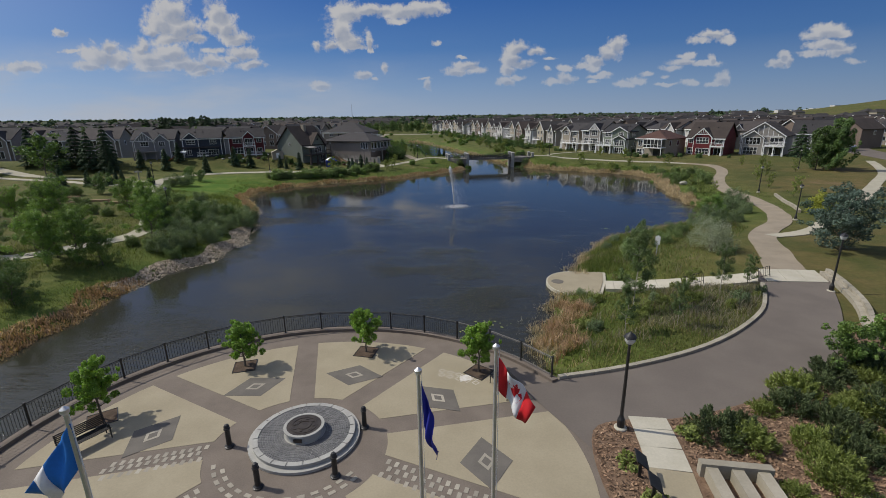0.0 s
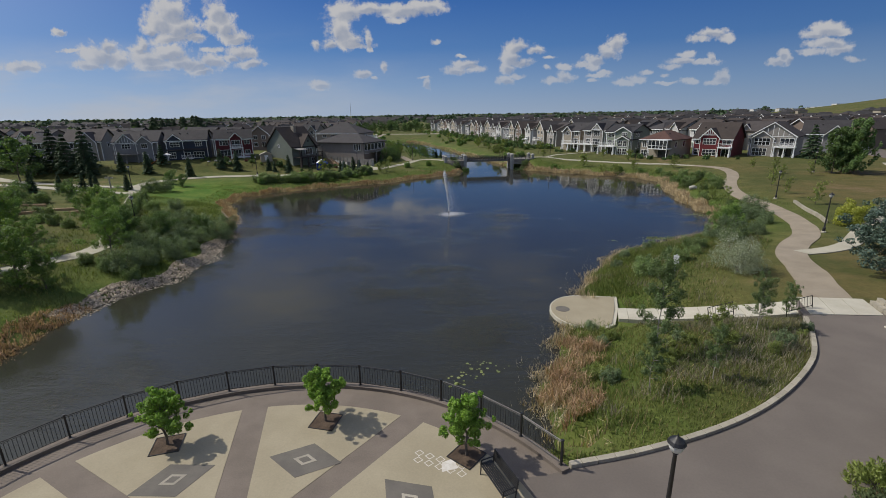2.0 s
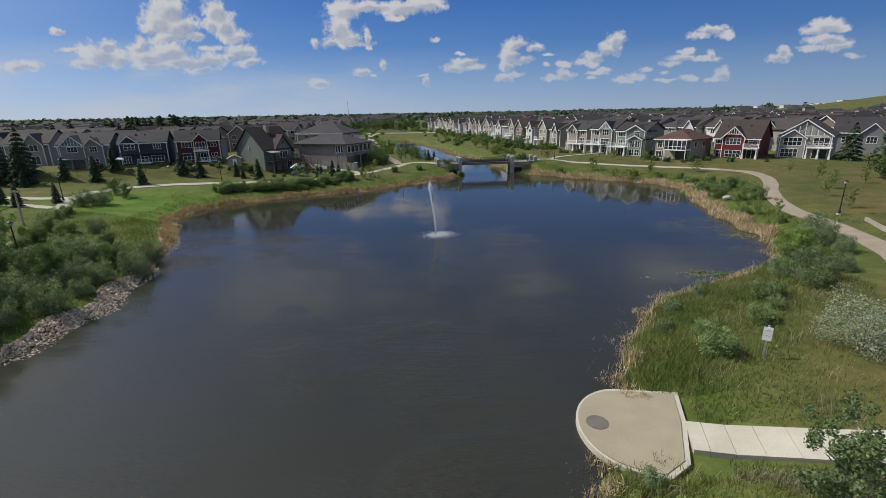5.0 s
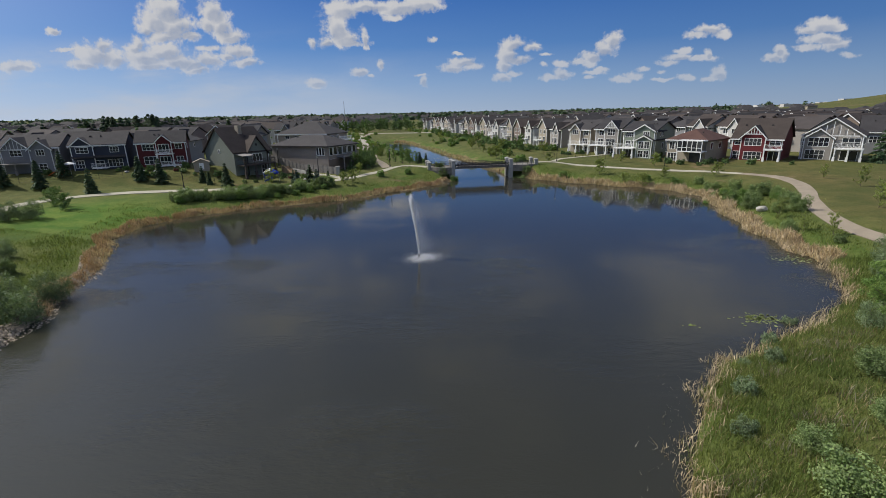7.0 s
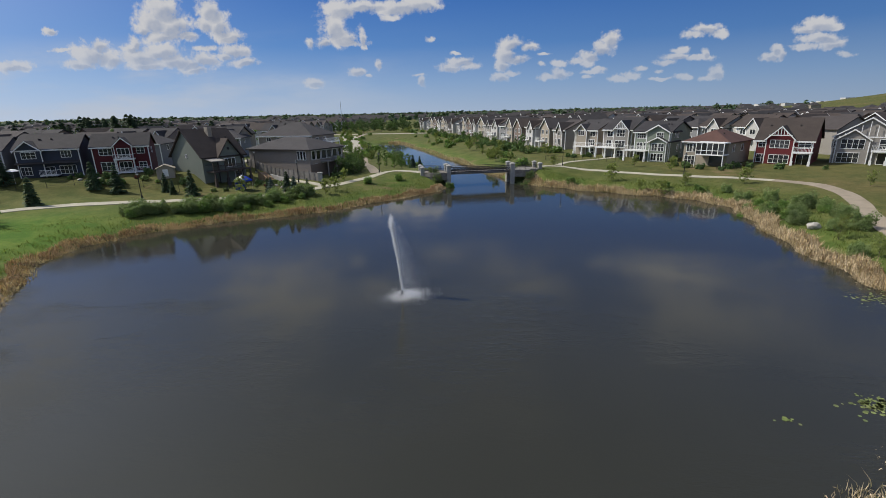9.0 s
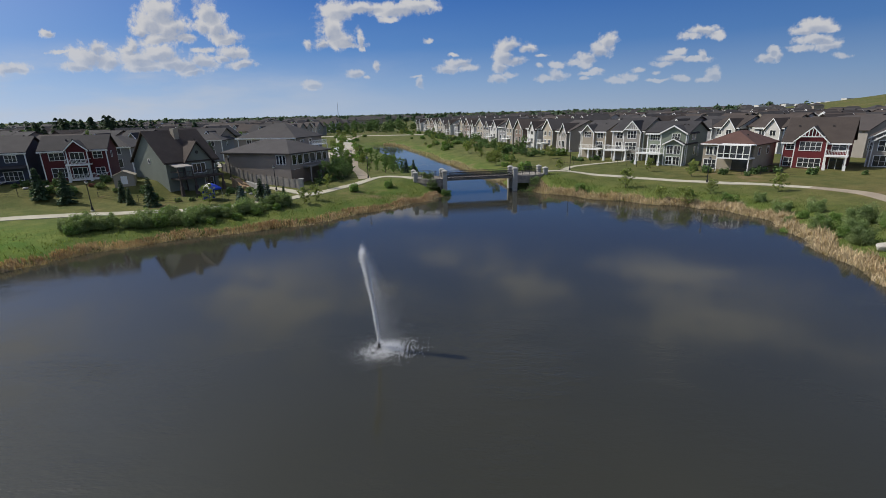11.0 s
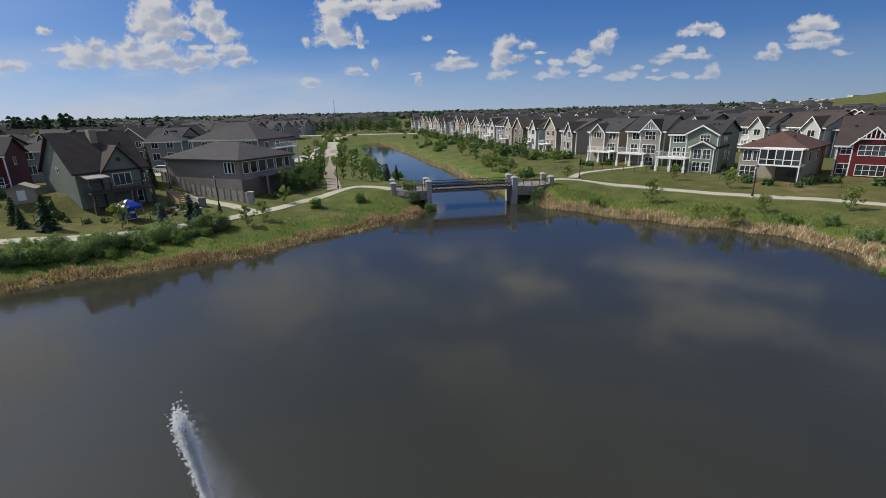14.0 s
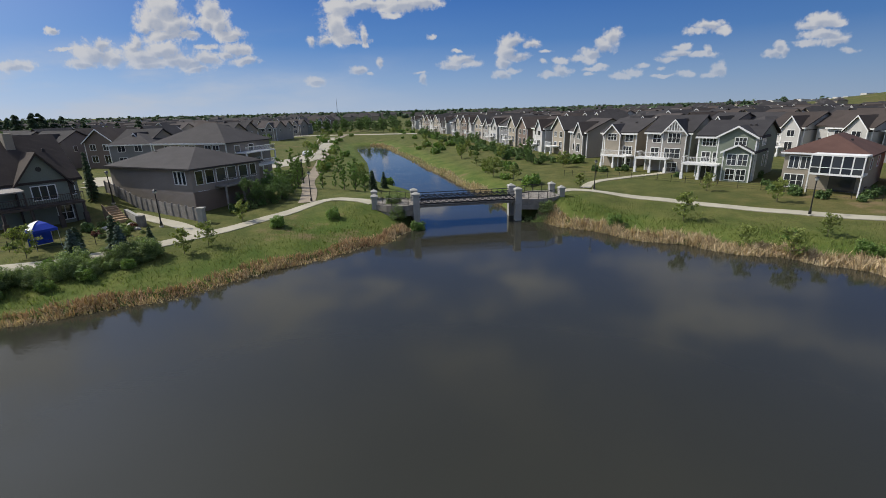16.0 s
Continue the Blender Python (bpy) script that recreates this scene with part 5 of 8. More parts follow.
def build_west_houses():
    # grey house with crossed front gables
    h = house(-81.2, 120.0, 22, 12.0, 12, 6.2, 8.9, 1, "grey", "x", "grey sided two-storey house with white-trimmed gables",
              ((-2.4, 2.9, 5.7, 8.4, 0.8, "grey"), (2.6, 2.2, 5.7, 7.7, 1.2, "grey")), pair((-2.4,), 4.9, 2.2, 1.3, -0.8, 3) + pair((2.6,), 4.9, 1.6, 1.3, -1.2, 3) + pair((4.9,), 1.6, 1.3, 1.3) + pair((2.6,), 1.6, 1.5, 1.3, -1.2),
              timber=((-2.4, 2.9, 5.8, 8.4, -0.85),), size=0.8, z=5.3)
    deck(h, -5.6, 1.0, 3.0, 2.6, WOODGREY)
    # navy house
    h = house(-70.9, 124.6, 25, 11.6, 11, 6.2, 8.9, 1, "navy", "x", "dark navy sided two-storey house with white windows",
              ((-3.3, 2.3, 5.9, 7.8, 0.5, "navy"),), pair((-3.3,), 4.9, 2.5, 1.3, -0.5, 3) + pair((3.4,), 4.9, 1.8, 1.3, 0, 3) + pair((-4.3,), 1.5, 1.8, 1.7, -0.52, 3) + pair((3.2,), 1.5, 3.0, 1.7, -0.02, 4) + pair((-0.2,), 1.1, 1.8, 2.1, 0, 2, 1), vents=3, size=0.8, z=5.4)
    deck(h, -1.7, 1.6, 1.8, 0.6, WHITE, False)
    part("porch_roof", Geo().raw([(-5.9, -1.4, 3.1), (5.7, -1.4, 3.1), (5.7, 0, 3.6), (-5.9, 0, 3.6), (-5.9, -1.4, 3.0), (5.7, -1.4, 3.0), (5.7, 0, 3.3), (-5.9, 0, 3.3)], [(0, 1, 2, 3), (4, 7, 6, 5), (0, 4, 5, 1), (1, 5, 6, 2), (3, 7, 4, 0), (2, 6, 7, 3)]), ROOFS[0], h)
    # red house with white two-level porch
    h = house(-61.0, 129.6, 27, 11.2, 9.0, 6.1, 8.7, 0, "red", "x", "dark red sided two-storey house with a white double porch",
              ((0.7, 1.75, 6.1, 7.8, 1.0, "red"),), pair((-3.0,), 4.8, 2.5, 1.4, 0, 3) + pair((-2.8,), 1.5, 3.0, 1.8, 0, 3) + pair((4.0,), 4.9, 1.5, 1.3) + pair((4.0,), 1.5, 1.5, 1.4) + pair((0.7,), 4.5, 2.3, 2.0, -1.0, 3, 1) + pair((0.7,), 1.4, 2.4, 2.0, -1.0, 3, 1), sides=((1, 4, 4.8, 0.9, 1.2),), size=0.8, z=5.5)
    for z in (0.2, 3.2):
        deck(h, -1.3, 2.8, 2.2, z, WHITE, z > 1)
    deck(h, 2.8, 5.5, 2.0, 0.2, WHITE, False)
    # steep-roofed sage house with cross gable and deck
    h = house(-43.1, 133.1, 62, 8.8, 10.2, 5.0, 9.7, 2, "sage", "x", "sage green steep-roofed house with a covered deck",
              ((0.9, 2.5, 4.6, 7.9, 0.4, "sage"),), pair((0.9,), 3.5, 2.2, 1.5, -0.4, 3, 1) + pair((3.3,), 3.6, 1.3, 1.4, -0.02, 2, 1) + pair((2.4,), 0.9, 1.4, 1.6, -0.4), sides=((-1, 5.0, 5.0, 0.5, 0.6), (1, 4, 1.4, 1.2, 1.2)), corner=False, vents=1, z=3.15, paint=ROOFS[2])
    part("gable_vent", Geo().ring(0, 0.28, 0, 0.06, n=20), IRON, h, at=pose(0.9, -0.42, 6.2, 90, 0, 0))
    deck(h, -3.9, 3.9, 2.6, 2.3, DARKWOOD)
    # pale block added for the sunlit look of the cross gable's left slope
    part("chimney", Geo().box(-0.35, 0.5, 3.4, 4.5, 6.0, 10.2), SIDING["beige"], h, "pale taupe slab standing in for the sunlit cross-gable slope")
    part("deck_roof", Geo().raw([(-4.0, -2.5, 4.2), (-1.4, -2.5, 4.2), (-1.4, 0, 4.6), (-4.0, 0, 4.6), (-4.0, -2.5, 4.05), (-1.4, -2.5, 4.05), (-1.4, 0, 4.45), (-4.0, 0, 4.45)], [(0, 1, 2, 3), (4, 7, 6, 5), (0, 4, 5, 1), (1, 5, 6, 2), (3, 7, 4, 0), (2, 6, 7, 3)]), SIDING["stone"], h)
    for x in (-3.85, -1.5):
        part("deck_roof_post", Geo().box(x - 0.07, x + 0.07, -2.45, -2.31, 2.3, 4.1), DARKWOOD, h)
    # taupe bungalow with hip roof, and the taller house behind it
    h = house(-37.0, 144.0, -20.5, 17.0, 11.5, 5.2, 7.6, 1, "taupe", "hip", "taupe walk-out bungalow with a hipped roof",
              (), pair((5.6, 6.4, 7.2), 4.0, 0.55, 1.6, 0, 1, 1), sides=((1, 1.2, 4.0, 1.0, 1.7), (1, 2.8, 4.0, 1.2, 1.7), (1, 4.6, 4.0, 1.4, 1.7), (1, 6.4, 4.0, 1.4, 1.7), (1, 8.4, 4.0, 1.4, 1.7), (1, 10.2, 4.0, 1.0, 1.7), (1, 1.6, 1.2, 1.6, 1.9), (1, 4.6, 1.2, 1.8, 1.9), (1, 8.6, 1.2, 1.8, 1.9)), corner=False, z=3.0, vents=3, paint=ROOFS[1])
    part("stone_base", Geo().box(8.5, 8.62, 0.0, 11.5, -1.0, 2.2), SIDING["brown"], h, "dark stone facing on the lower wall")
    side_deck = part("balcony", Geo().box(8.5, 10.4, 3.4, 9.6, 2.45, 2.65), WOODGREY, h, "raised side deck")
    part("top_rail", Geo().box(10.3, 10.4, 3.4, 9.6, 3.55, 3.65), WOODGREY, side_deck)
    for y in np.arange(3.45, 9.6, 0.2):
        part("baluster", Geo().box(10.33, 10.37, y, y + 0.04, 2.65, 3.55), WOODGREY, side_deck)
    for y in (3.5, 6.4, 9.4):
        part("deck_post", Geo().box(10.2, 10.4, y, y + 0.2, -1.0, 2.45), WOODGREY, side_deck)
    h = house(-44.0, 164.8, -9, 15.3, 13, 6.2, 9.6, 1, "taupe", "hip", "large taupe two-storey house with a dark hipped roof",
              (), pair((-4.6, -1.5, 0.7, 4.0, 5.6), 5.4, 1.2, 0.8, 0, 2, 1), sides=((1, 3, 4.9, 1.4, 1.4), (1, 7, 4.9, 1.4, 1.4), (1, 4.6, 2.0, 1.6, 1.8), (1, 8.6, 2.0, 1.6, 1.8)), vents=3, z=3.9)
    part("soffit_band", Geo().box(-7.6, 7.6, -0.08, -0.02, 5.95, 6.15), WHITE, h, "white trim band under the eaves")
    for z in (1.6, 4.2):
        b = part("balcony", Geo().box(7.65, 10.2, 2, 11, z, z + 0.2), WHITE, h, "white balcony on the side wall")
        part("top_rail", Geo().box(10.1, 10.2, 2, 11, z + 1.1, z + 1.2), WHITE, b)
        for y in np.arange(2.0, 11.0, 0.3):
            part("baluster", Geo().box(10.13, 10.17, y, y + 0.05, z + 0.2, z + 1.1), WHITE, b)
        for y in (2.0, 6.4, 10.8):
            part("post", Geo().box(10.0, 10.2, y, y + 0.2, -1 if z < 2 else 2.8, z), WHITE, b)


def build_east_houses():
    # large trussed-gable house
    h = house(85.3, 148.3, -40, 10.6, 13, 5.5, 9.1, 2, "stone", "y", "beige-grey house with a timbered white gable and balcony",
              ((-2.2, 2.6, 4.9, 6.8, 0.7, "stone"),), pair((-2.2,), 4.0, 3.6, 1.8, -0.7, 4) + pair((-2.6,), 1.2, 3.4, 1.9, -0.7, 4) + pair((-5.0,), 4.0, 1.0, 1.7) + pair((3.4,), 4.0, 3.0, 1.8, 0, 3) + pair((3.4,), 1.1, 2.8, 2.1, 0, 2, 1), timber=((0, 4.9, 5.4, 8.6, -0.5),))
    deck(h, 0.9, 5.8, 2.6, 2.8, WHITE)
    # slate-blue gabled house beyond
    h = house(107, 160, -36, 11, 13, 5.6, 9.2, 0, "grey", "x", "slate grey house with a dark gabled roof",
              ((2.4, 2.8, 5.0, 7.8, 1.2, "grey"),), pair((2.4,), 3.6, 2.0, 1.6, -1.2, 3) + pair((-2.6,), 3.6, 2.2, 1.5, 0, 3))
    # crimson house
    h = house(70.5, 150.6, -40, 9.8, 13, 5.0, 9.2, 2, "crimson", "x", "bright red sided house with white windows and brown roof",
              ((-0.6, 2.4, 5.2, 7.7, 0.8, "crimson"),), pair((-3.4,), 4.2, 2.0, 1.4, 0, 3) + pair((-0.6,), 4.2, 3.2, 1.5, -0.8, 4) + pair((-3.2,), 1.1, 2.6, 1.6, 0, 3) + pair((-0.4,), 1.1, 3.4, 1.6, -0.8, 4) + pair((3.6,), 4.2, 2.0, 1.6, 0, 2) + pair((3.6,), 1.0, 2.0, 2.1, 0, 2, 1), sides=((-1, 4, 4.2, 1.2, 1.4),), timber=((-0.6, 2.1, 6.0, 7.6, -1.2),))
    deck(h, 1.9, 5.2, 2.4, 2.7, WHITE)
    # beige bungalow with a white sunroom
    h = house(55.2, 151.8, -46, 9.0, 13, 4.9, 7.4, 3, "beige", "hip", "cream bungalow with a white sunroom and red-brown roof",
              (), pair((-3.3, -1.9), 3.6, 1.1, 1.6, 0, 2, 1) + pair((-3.0,), 1.0, 2.2, 1.7, 0, 3), sides=((1, 3, 3.6, 1.2, 1.4), (1, 8, 3.6, 1.2, 1.4)), corner=False)
    sun = part("sunroom", Geo().box(-0.8, 4.8, -3.0, 0, 2.4, 2.65).box(-0.8, 4.8, -3.0, 0.2, 4.9, 5.1).box(-0.8, 4.8, -3.0, -2.9, 3.35, 3.45), WHITE, h, "white framed sunroom")
    for k in range(6):
        xx = -0.75 + 5.45 * k / 5
        part("sunroom_post", Geo().box(xx - 0.07, xx + 0.07, -3.0, -2.86, -1.0 if k in (0, 5) else 2.6, 4.9), WHITE, sun)
        if k < 5:
            part("pane", Geo().box(xx + 0.07, xx + 1.02, -2.96, -2.93, 2.65, 4.9), GLASS, sun)
    part("lower_door", Geo().box(1.0, 3.8, -0.06, 0.0, 0.0, 2.1), GLASS, h)
    # green house with stacked bay
    h = house(47.8, 162.8, -41, 8.4, 13, 6.8, 8.9, 0, "green", "x", "pale green three-level house with white trim and a corner deck",
              ((1.5, 2.6, 6.7, 8.2, 0.7, "green"), (2.1, 1.9, 4.5, 5.5, 1.9, "green")), pair((-2.6,), 5.8, 2.0, 1.2, 0, 4) + pair((2.0,), 6.0, 1.5, 1.1, -0.7, 3) + pair((-2.9, -1.2), 3.4, 1.2, 1.5, 0, 2) + pair((1.4, 2.9), 3.3, 1.2, 1.6, -1.9, 2) + pair((1.4, 2.9), 1.0, 1.2, 1.6, -1.9, 2) + pair((-2.6,), 0.9, 1.6, 2.0, 0, 2, 1),
              sides=((1, 3, 5.9, 0.7, 1.2), (1, 4.6, 5.9, 0.7, 1.2), (1, 5, 2.8, 1.0, 1.6), (1, 7.5, 2.8, 0.6, 2.4)))
    deck(h, -5.6, -0.2, 3.0, 2.5, WHITE)
    # two grey houses in a row
    h = house(42.4, 172.6, -42, 7.6, 13, 7.0, 9.6, 0, "stone", "x", "grey-brown three-level house with white gable window and deck",
              ((1.3, 2.0, 6.8, 9.0, 0.8, "stone"),), pair((-2.0,), 5.8, 1.4, 1.3, 0, 2) + pair((1.3,), 6.0, 2.0, 1.6, -0.8, 3) + pair((1.2,), 3.3, 2.6, 1.6, -0.8, 3) + pair((-2.2,), 3.2, 1.4, 1.8, 0, 2) + pair((1.4,), 0.8, 1.6, 1.6, -0.8, 2), timber=((1.3, 1.8, 7.2, 8.9, -1.2),))
    deck(h, -4.6, 1.2, 3.0, 2.5, WHITE)
    h = house(36.6, 182.5, -48, 7.4, 13, 6.8, 9.2, 1, "beige", "x", "cream three-level house with small gable and deck",
              ((-1.2, 1.7, 6.5, 8.2, 0.6, "beige"),), pair((-1.2,), 5.9, 1.9, 1.2, -0.6, 3) + pair((2.2,), 5.7, 1.6, 1.2, 0, 2) + pair((-1.4, 2.0), 3.3, 1.8, 1.5, -0.02, 3) + pair((-1.6, 2.0), 0.9, 1.6, 1.6))
    deck(h, -2.4, 3.4, 2.6, 2.4, WHITE)


def build_row_houses():
    """Look-alike houses: four models, set out along the channel and over the suburb beyond."""
    models = []
    for k, (w, d, e, r, roof, wall, kind, label) in enumerate((
        (7.6, 12, 6.6, 9.6, 1, "beige", "y", "cream two-storey house with a steep front gable"),
        (8.2, 12, 6.4, 9.2, 0, "taupe", "x", "taupe two-storey house with a dark roof"),
        (7.8, 12, 6.6, 9.4, 2, "white", "x", "off-white two-storey house with a brown roof"),
        (8.6, 12, 6.2, 9.0, 4, "stone", "x", "greige two-storey house with a taupe roof"),
        (9.0, 12, 6.0, 8.6, 1, "grey", "hip", "grey two-storey house with a hipped roof"),
        (8.0, 12, 6.4, 9.4, 2, "brown", "y", "brown two-storey house with a front gable"),
    )):
        fr = ((1.6, 1.9, e - 0.3, r - 0.7, 0.8, wall),) if kind == "x" else ()
        front = -0.8 if fr else 0.0
        h = house(0, 0, 0, w, d, e, r, roof, wall, kind, label, fr, pair((-1.9,), 5.2, 1.5, 1.3, 0, 2, 1) + pair((1.7,), 5.2, 1.5, 1.3, front, 2, 1) + pair((-1.9,), 2.4, 1.6, 1.5, 0, 2, 1) + pair((1.6,), 2.4, 1.6, 1.8, front, 2, 1), sides=((-1, 5, 5, 1.0, 1.2), (1, 5, 5, 1.0, 1.2)), z=0, vents=1)
        if k in (0, 2):
            deck(h, -3.4, 0.6, 2.4, 2.2, WHITE, True, True)
        tagged(h, group="suburban houses")
        models.append(h)
    rng = random.Random(4)
    spots = []
    # the row that lines the channel on the east
    row = curve_points([(30.5, 199), (26, 211.5), (19.5, 228), (14.5, 250), (8, 272), (0, 298), (-12, 335), (-28, 380), (-45, 430)], 14)
    run, last = 0.0, row[0]
    for p, q in zip(row, row[1:]):
        run += float(np.hypot(*(q - p)))
        if run >= 9.8 or len(spots) == 0:
            t = q - p
            spots.append((p[0] + 2, p[1] + 3, -70 + rng.uniform(-8, 8), (3, 0, 2, 5, 0, 4, 2)[len(spots) % 7]))
            run = 0.0
    near = len(spots)
    # streets behind, row after row
    for k in range(15):
        base = 24 + 25 * k
        for j in range(30):
            s = 6 + 10.4 * j
            x, y = 72 + base * 0.66 + s * -0.36 + rng.uniform(-2, 2), 168 + base * 0.58 + s * 0.93 - base * 0.55 + rng.uniform(-2, 2)
            if x > 0.95 * y + 40 and y < 330:
                continue
            edge = float(np.interp(y, (190, 228, 272, 335, 430, 700), (46, 36, 26, 8, -22, -60)))
            if x < edge or x > 0.98 * y or rng.random() < 0.12 + 0.02 * k:
                continue
            spots.append((x, y, -66 + 180 * (k % 2) + rng.uniform(-5, 5), rng.randrange(6)))
    # west side streets
    for k in range(11):
        for j in range(22):
            x, y = -52 - 11 * j + rng.uniform(-2, 2) - 4 * k, 190 + 27 * k + rng.uniform(-3, 3) - 0.35 * j
            if -x > 1.05 * y + 10 or rng.random() < 0.15 or x > -66 - 0.13 * (y - 150):
                continue
            spots.append((x, y, 180 * (k % 2) + rng.uniform(-6, 6), rng.randrange(6)))
    for k, (x, y, face, kind) in enumerate(((90, 174, -38, 3), (121, 178, -34, 4), (104, 190, -34, 2), (118, 200, -30, 1), (-101, 126, 22, 3), (-113, 123, 22, 4), (-126, 119, 22, 1), (-80, 160, 14, 4), (-90, 155, 14, 3), (-72, 186, 12, 4), (-98, 148, 14, 1), (-110, 140, 14, 1))):
        spots.append((x, y, face, kind))
    spots.sort(key=lambda s: math.hypot(s[0] - 5, s[1] - 40))
    for x, y, face, kind in spots[:95]:
        copy_thing(models[kind], pose(x, y, land(x, y) - 0.1, 0, 0, face))
    # farther homes, joined by what they are made of
    rest = {}
    for x, y, face, kind in spots[95:]:
        m = pose(x, y, land(x, y) - 0.1, 0, 0, face)
        for o in models[kind].children_recursive:
            g = rest.setdefault(o.data.materials[0].name, (Geo(), o.data.materials[0]))[0]
            g.raw([m @ v.co for v in o.data.vertices], [tuple(p.vertices) for p in o.data.polygons])
    suburb = tagged(new("suburb"), "suburban streets of two-storey houses behind the first rows", "houses", kind="stuff")
    for g, material in rest.values():
        part("suburb_piece", g.mesh("suburb_piece", material), material, suburb)
    for h in models:
        for o in (*h.children_recursive, h):
            bpy.data.objects.remove(o)


build_west_houses()
build_east_houses()
build_row_houses()


# ---- plants ----
def leaves(rng, blobs, count, size, up=0.3, long=1.0):
    """Leaf blades filling round clumps; blobs are (x, y, z, radius, squash). Returns vertices and faces."""
    b = np.array(blobs, float)
    w = b[:, 3] ** 2
    pick = rng.choice(len(b), count, p=w / w.sum())
    v = rng.normal(size=(count, 3))
    v /= np.linalg.norm(v, axis=1)[:, None]
    r = b[pick, 3] * rng.uniform(0.35, 1.0, count) ** 0.6
    c = b[pick, :3] + v * r[:, None] * np.stack([np.ones(count), np.ones(count), b[pick, 4]], 1)
    n = v + rng.normal(size=(count, 3)) * 0.7 + np.array([0, 0, up])
    n /= np.linalg.norm(n, axis=1)[:, None]
    a = np.cross(n, rng.normal(size=(count, 3)))
    a /= np.linalg.norm(a, axis=1)[:, None]
    d = np.cross(n, a)
    s = size * rng.uniform(0.6, 1.3, count)[:, None]
    pts = np.stack([c - a * s * long, c + d * s * 0.55, c + a * s * long, c - d * s * 0.55], 1).reshape(-1, 3)
    return pts.tolist(), np.arange(4 * count).reshape(-1, 4).tolist()


def trunk_mesh(rng, height, r, limbs, spread, start=0.35, bend=0.06):
    """A bent, tapered trunk with limbs; also the limb ends."""
    g, ends = Geo(), []
    pts = [Vector((0, 0, -0.3))]
    for k in range(1, 6):
        pts.append(Vector((rng.normal() * bend * height * k / 5, rng.normal() * bend * height * k / 5, height * k / 5)))
    for k in range(5):
        g.tube(pts[k], pts[k + 1], r * (1 - 0.17 * k), r * (1 - 0.17 * (k + 1)), 7, False)
    for k in range(limbs):
        t = start + (1 - start) * k / max(1, limbs - 1)
        i = min(4, int(t * 5))
        a = pts[i].lerp(pts[i + 1], t * 5 - i)
        ang = 2.4 * k + rng.uniform(-0.4, 0.4)
        reach = spread * (1.1 - 0.55 * t) * rng.uniform(0.75, 1.1)
        b = a + Vector((math.cos(ang) * reach, math.sin(ang) * reach, reach * rng.uniform(0.5, 0.9)))
        m = a.lerp(b, 0.5) + Vector((0, 0, -0.08 * reach))
        g.tube(a, m, r * 0.42, r * 0.28, 5, False)
        g.tube(m, b, r * 0.28, r * 0.1, 5, False)
        ends.append((b, reach))
    return g, ends, pts[-1]


def broadleaf(seed, height, crown, leaf_key, count, size, label, bark=BARK, limbs=9, start=0.35, squash=1.0, r=None, group="park trees", bend=0.06):
    """A tree with an uneven crown: clumps strung along each limb and up the leader."""
    rng = np.random.default_rng(seed)
    tree = thing("tree", pose(0, 0, 0), label, "tree", group)
    g, ends, top = trunk_mesh(rng, height * 0.86, r or height * 0.013 + 0.02, limbs, crown * 0.85, start * 0.6, bend)
    part("trunk", g, bark, tree)
    blobs = []
    for b, reach in ends:
        for t in (0.45, 0.75, 1.0, 1.2):
            c = Vector((b.x * t, b.y * t, b.z - (1 - t) * reach * 0.5)) + Vector(rng.normal(size=3)) * crown * 0.09
            blobs.append((c.x, c.y, max(c.z, 0.12 * height), crown * rng.uniform(0.11, 0.27) * (1.15 - 0.35 * t), squash))
    for t in np.linspace(start + 0.15, 1.05, 6):
        blobs.append((*(rng.normal(size=2) * crown * 0.14), height * t * 0.93, crown * rng.uniform(0.16, 0.30) * (1.25 - 0.7 * t), squash * 1.2))
    part("crown", Geo().raw(*leaves(rng, blobs, count, size)), LEAF[leaf_key], tree)
    return tree


def bush(seed, height, wide, leaf_key, count, size, label, kind_name="shrub", stems=7):
    rng = np.random.default_rng(seed)
    b = thing(kind_name, pose(0, 0, 0), label, kind_name, "park shrubs")
    g, blobs = Geo(), []
    for k in range(stems):
        a = 2 * math.pi * k / stems + rng.uniform(-0.4, 0.4)
        rr = wide * 0.5 * rng.uniform(0.25, 0.8)
        hh = height * rng.uniform(0.45, 0.85)
        g.tube((0.05 * math.cos(a), 0.05 * math.sin(a), -0.2), (rr * math.cos(a), rr * math.sin(a), hh), 0.03, 0.01, 5, False)
        blobs.append((rr * math.cos(a), rr * math.sin(a), hh * 0.9, min(height, wide) * rng.uniform(0.12, 0.30), 1.1))
        blobs.append((rr * 1.2 * math.cos(a + 0.2), rr * 1.2 * math.sin(a + 0.2), hh * rng.uniform(0.6, 1.15), min(height, wide) * rng.uniform(0.07, 0.16), 1.2))
        blobs.append((rr * 1.05 * math.cos(a + 0.4), rr * 1.05 * math.sin(a + 0.4), hh * 0.42, min(height, wide) * rng.uniform(0.22, 0.3), 0.9))
    part("stem", g, BARK, b)
    part("foliage", Geo().raw(*leaves(rng, blobs, count, size)), LEAF[leaf_key], b)
    return b


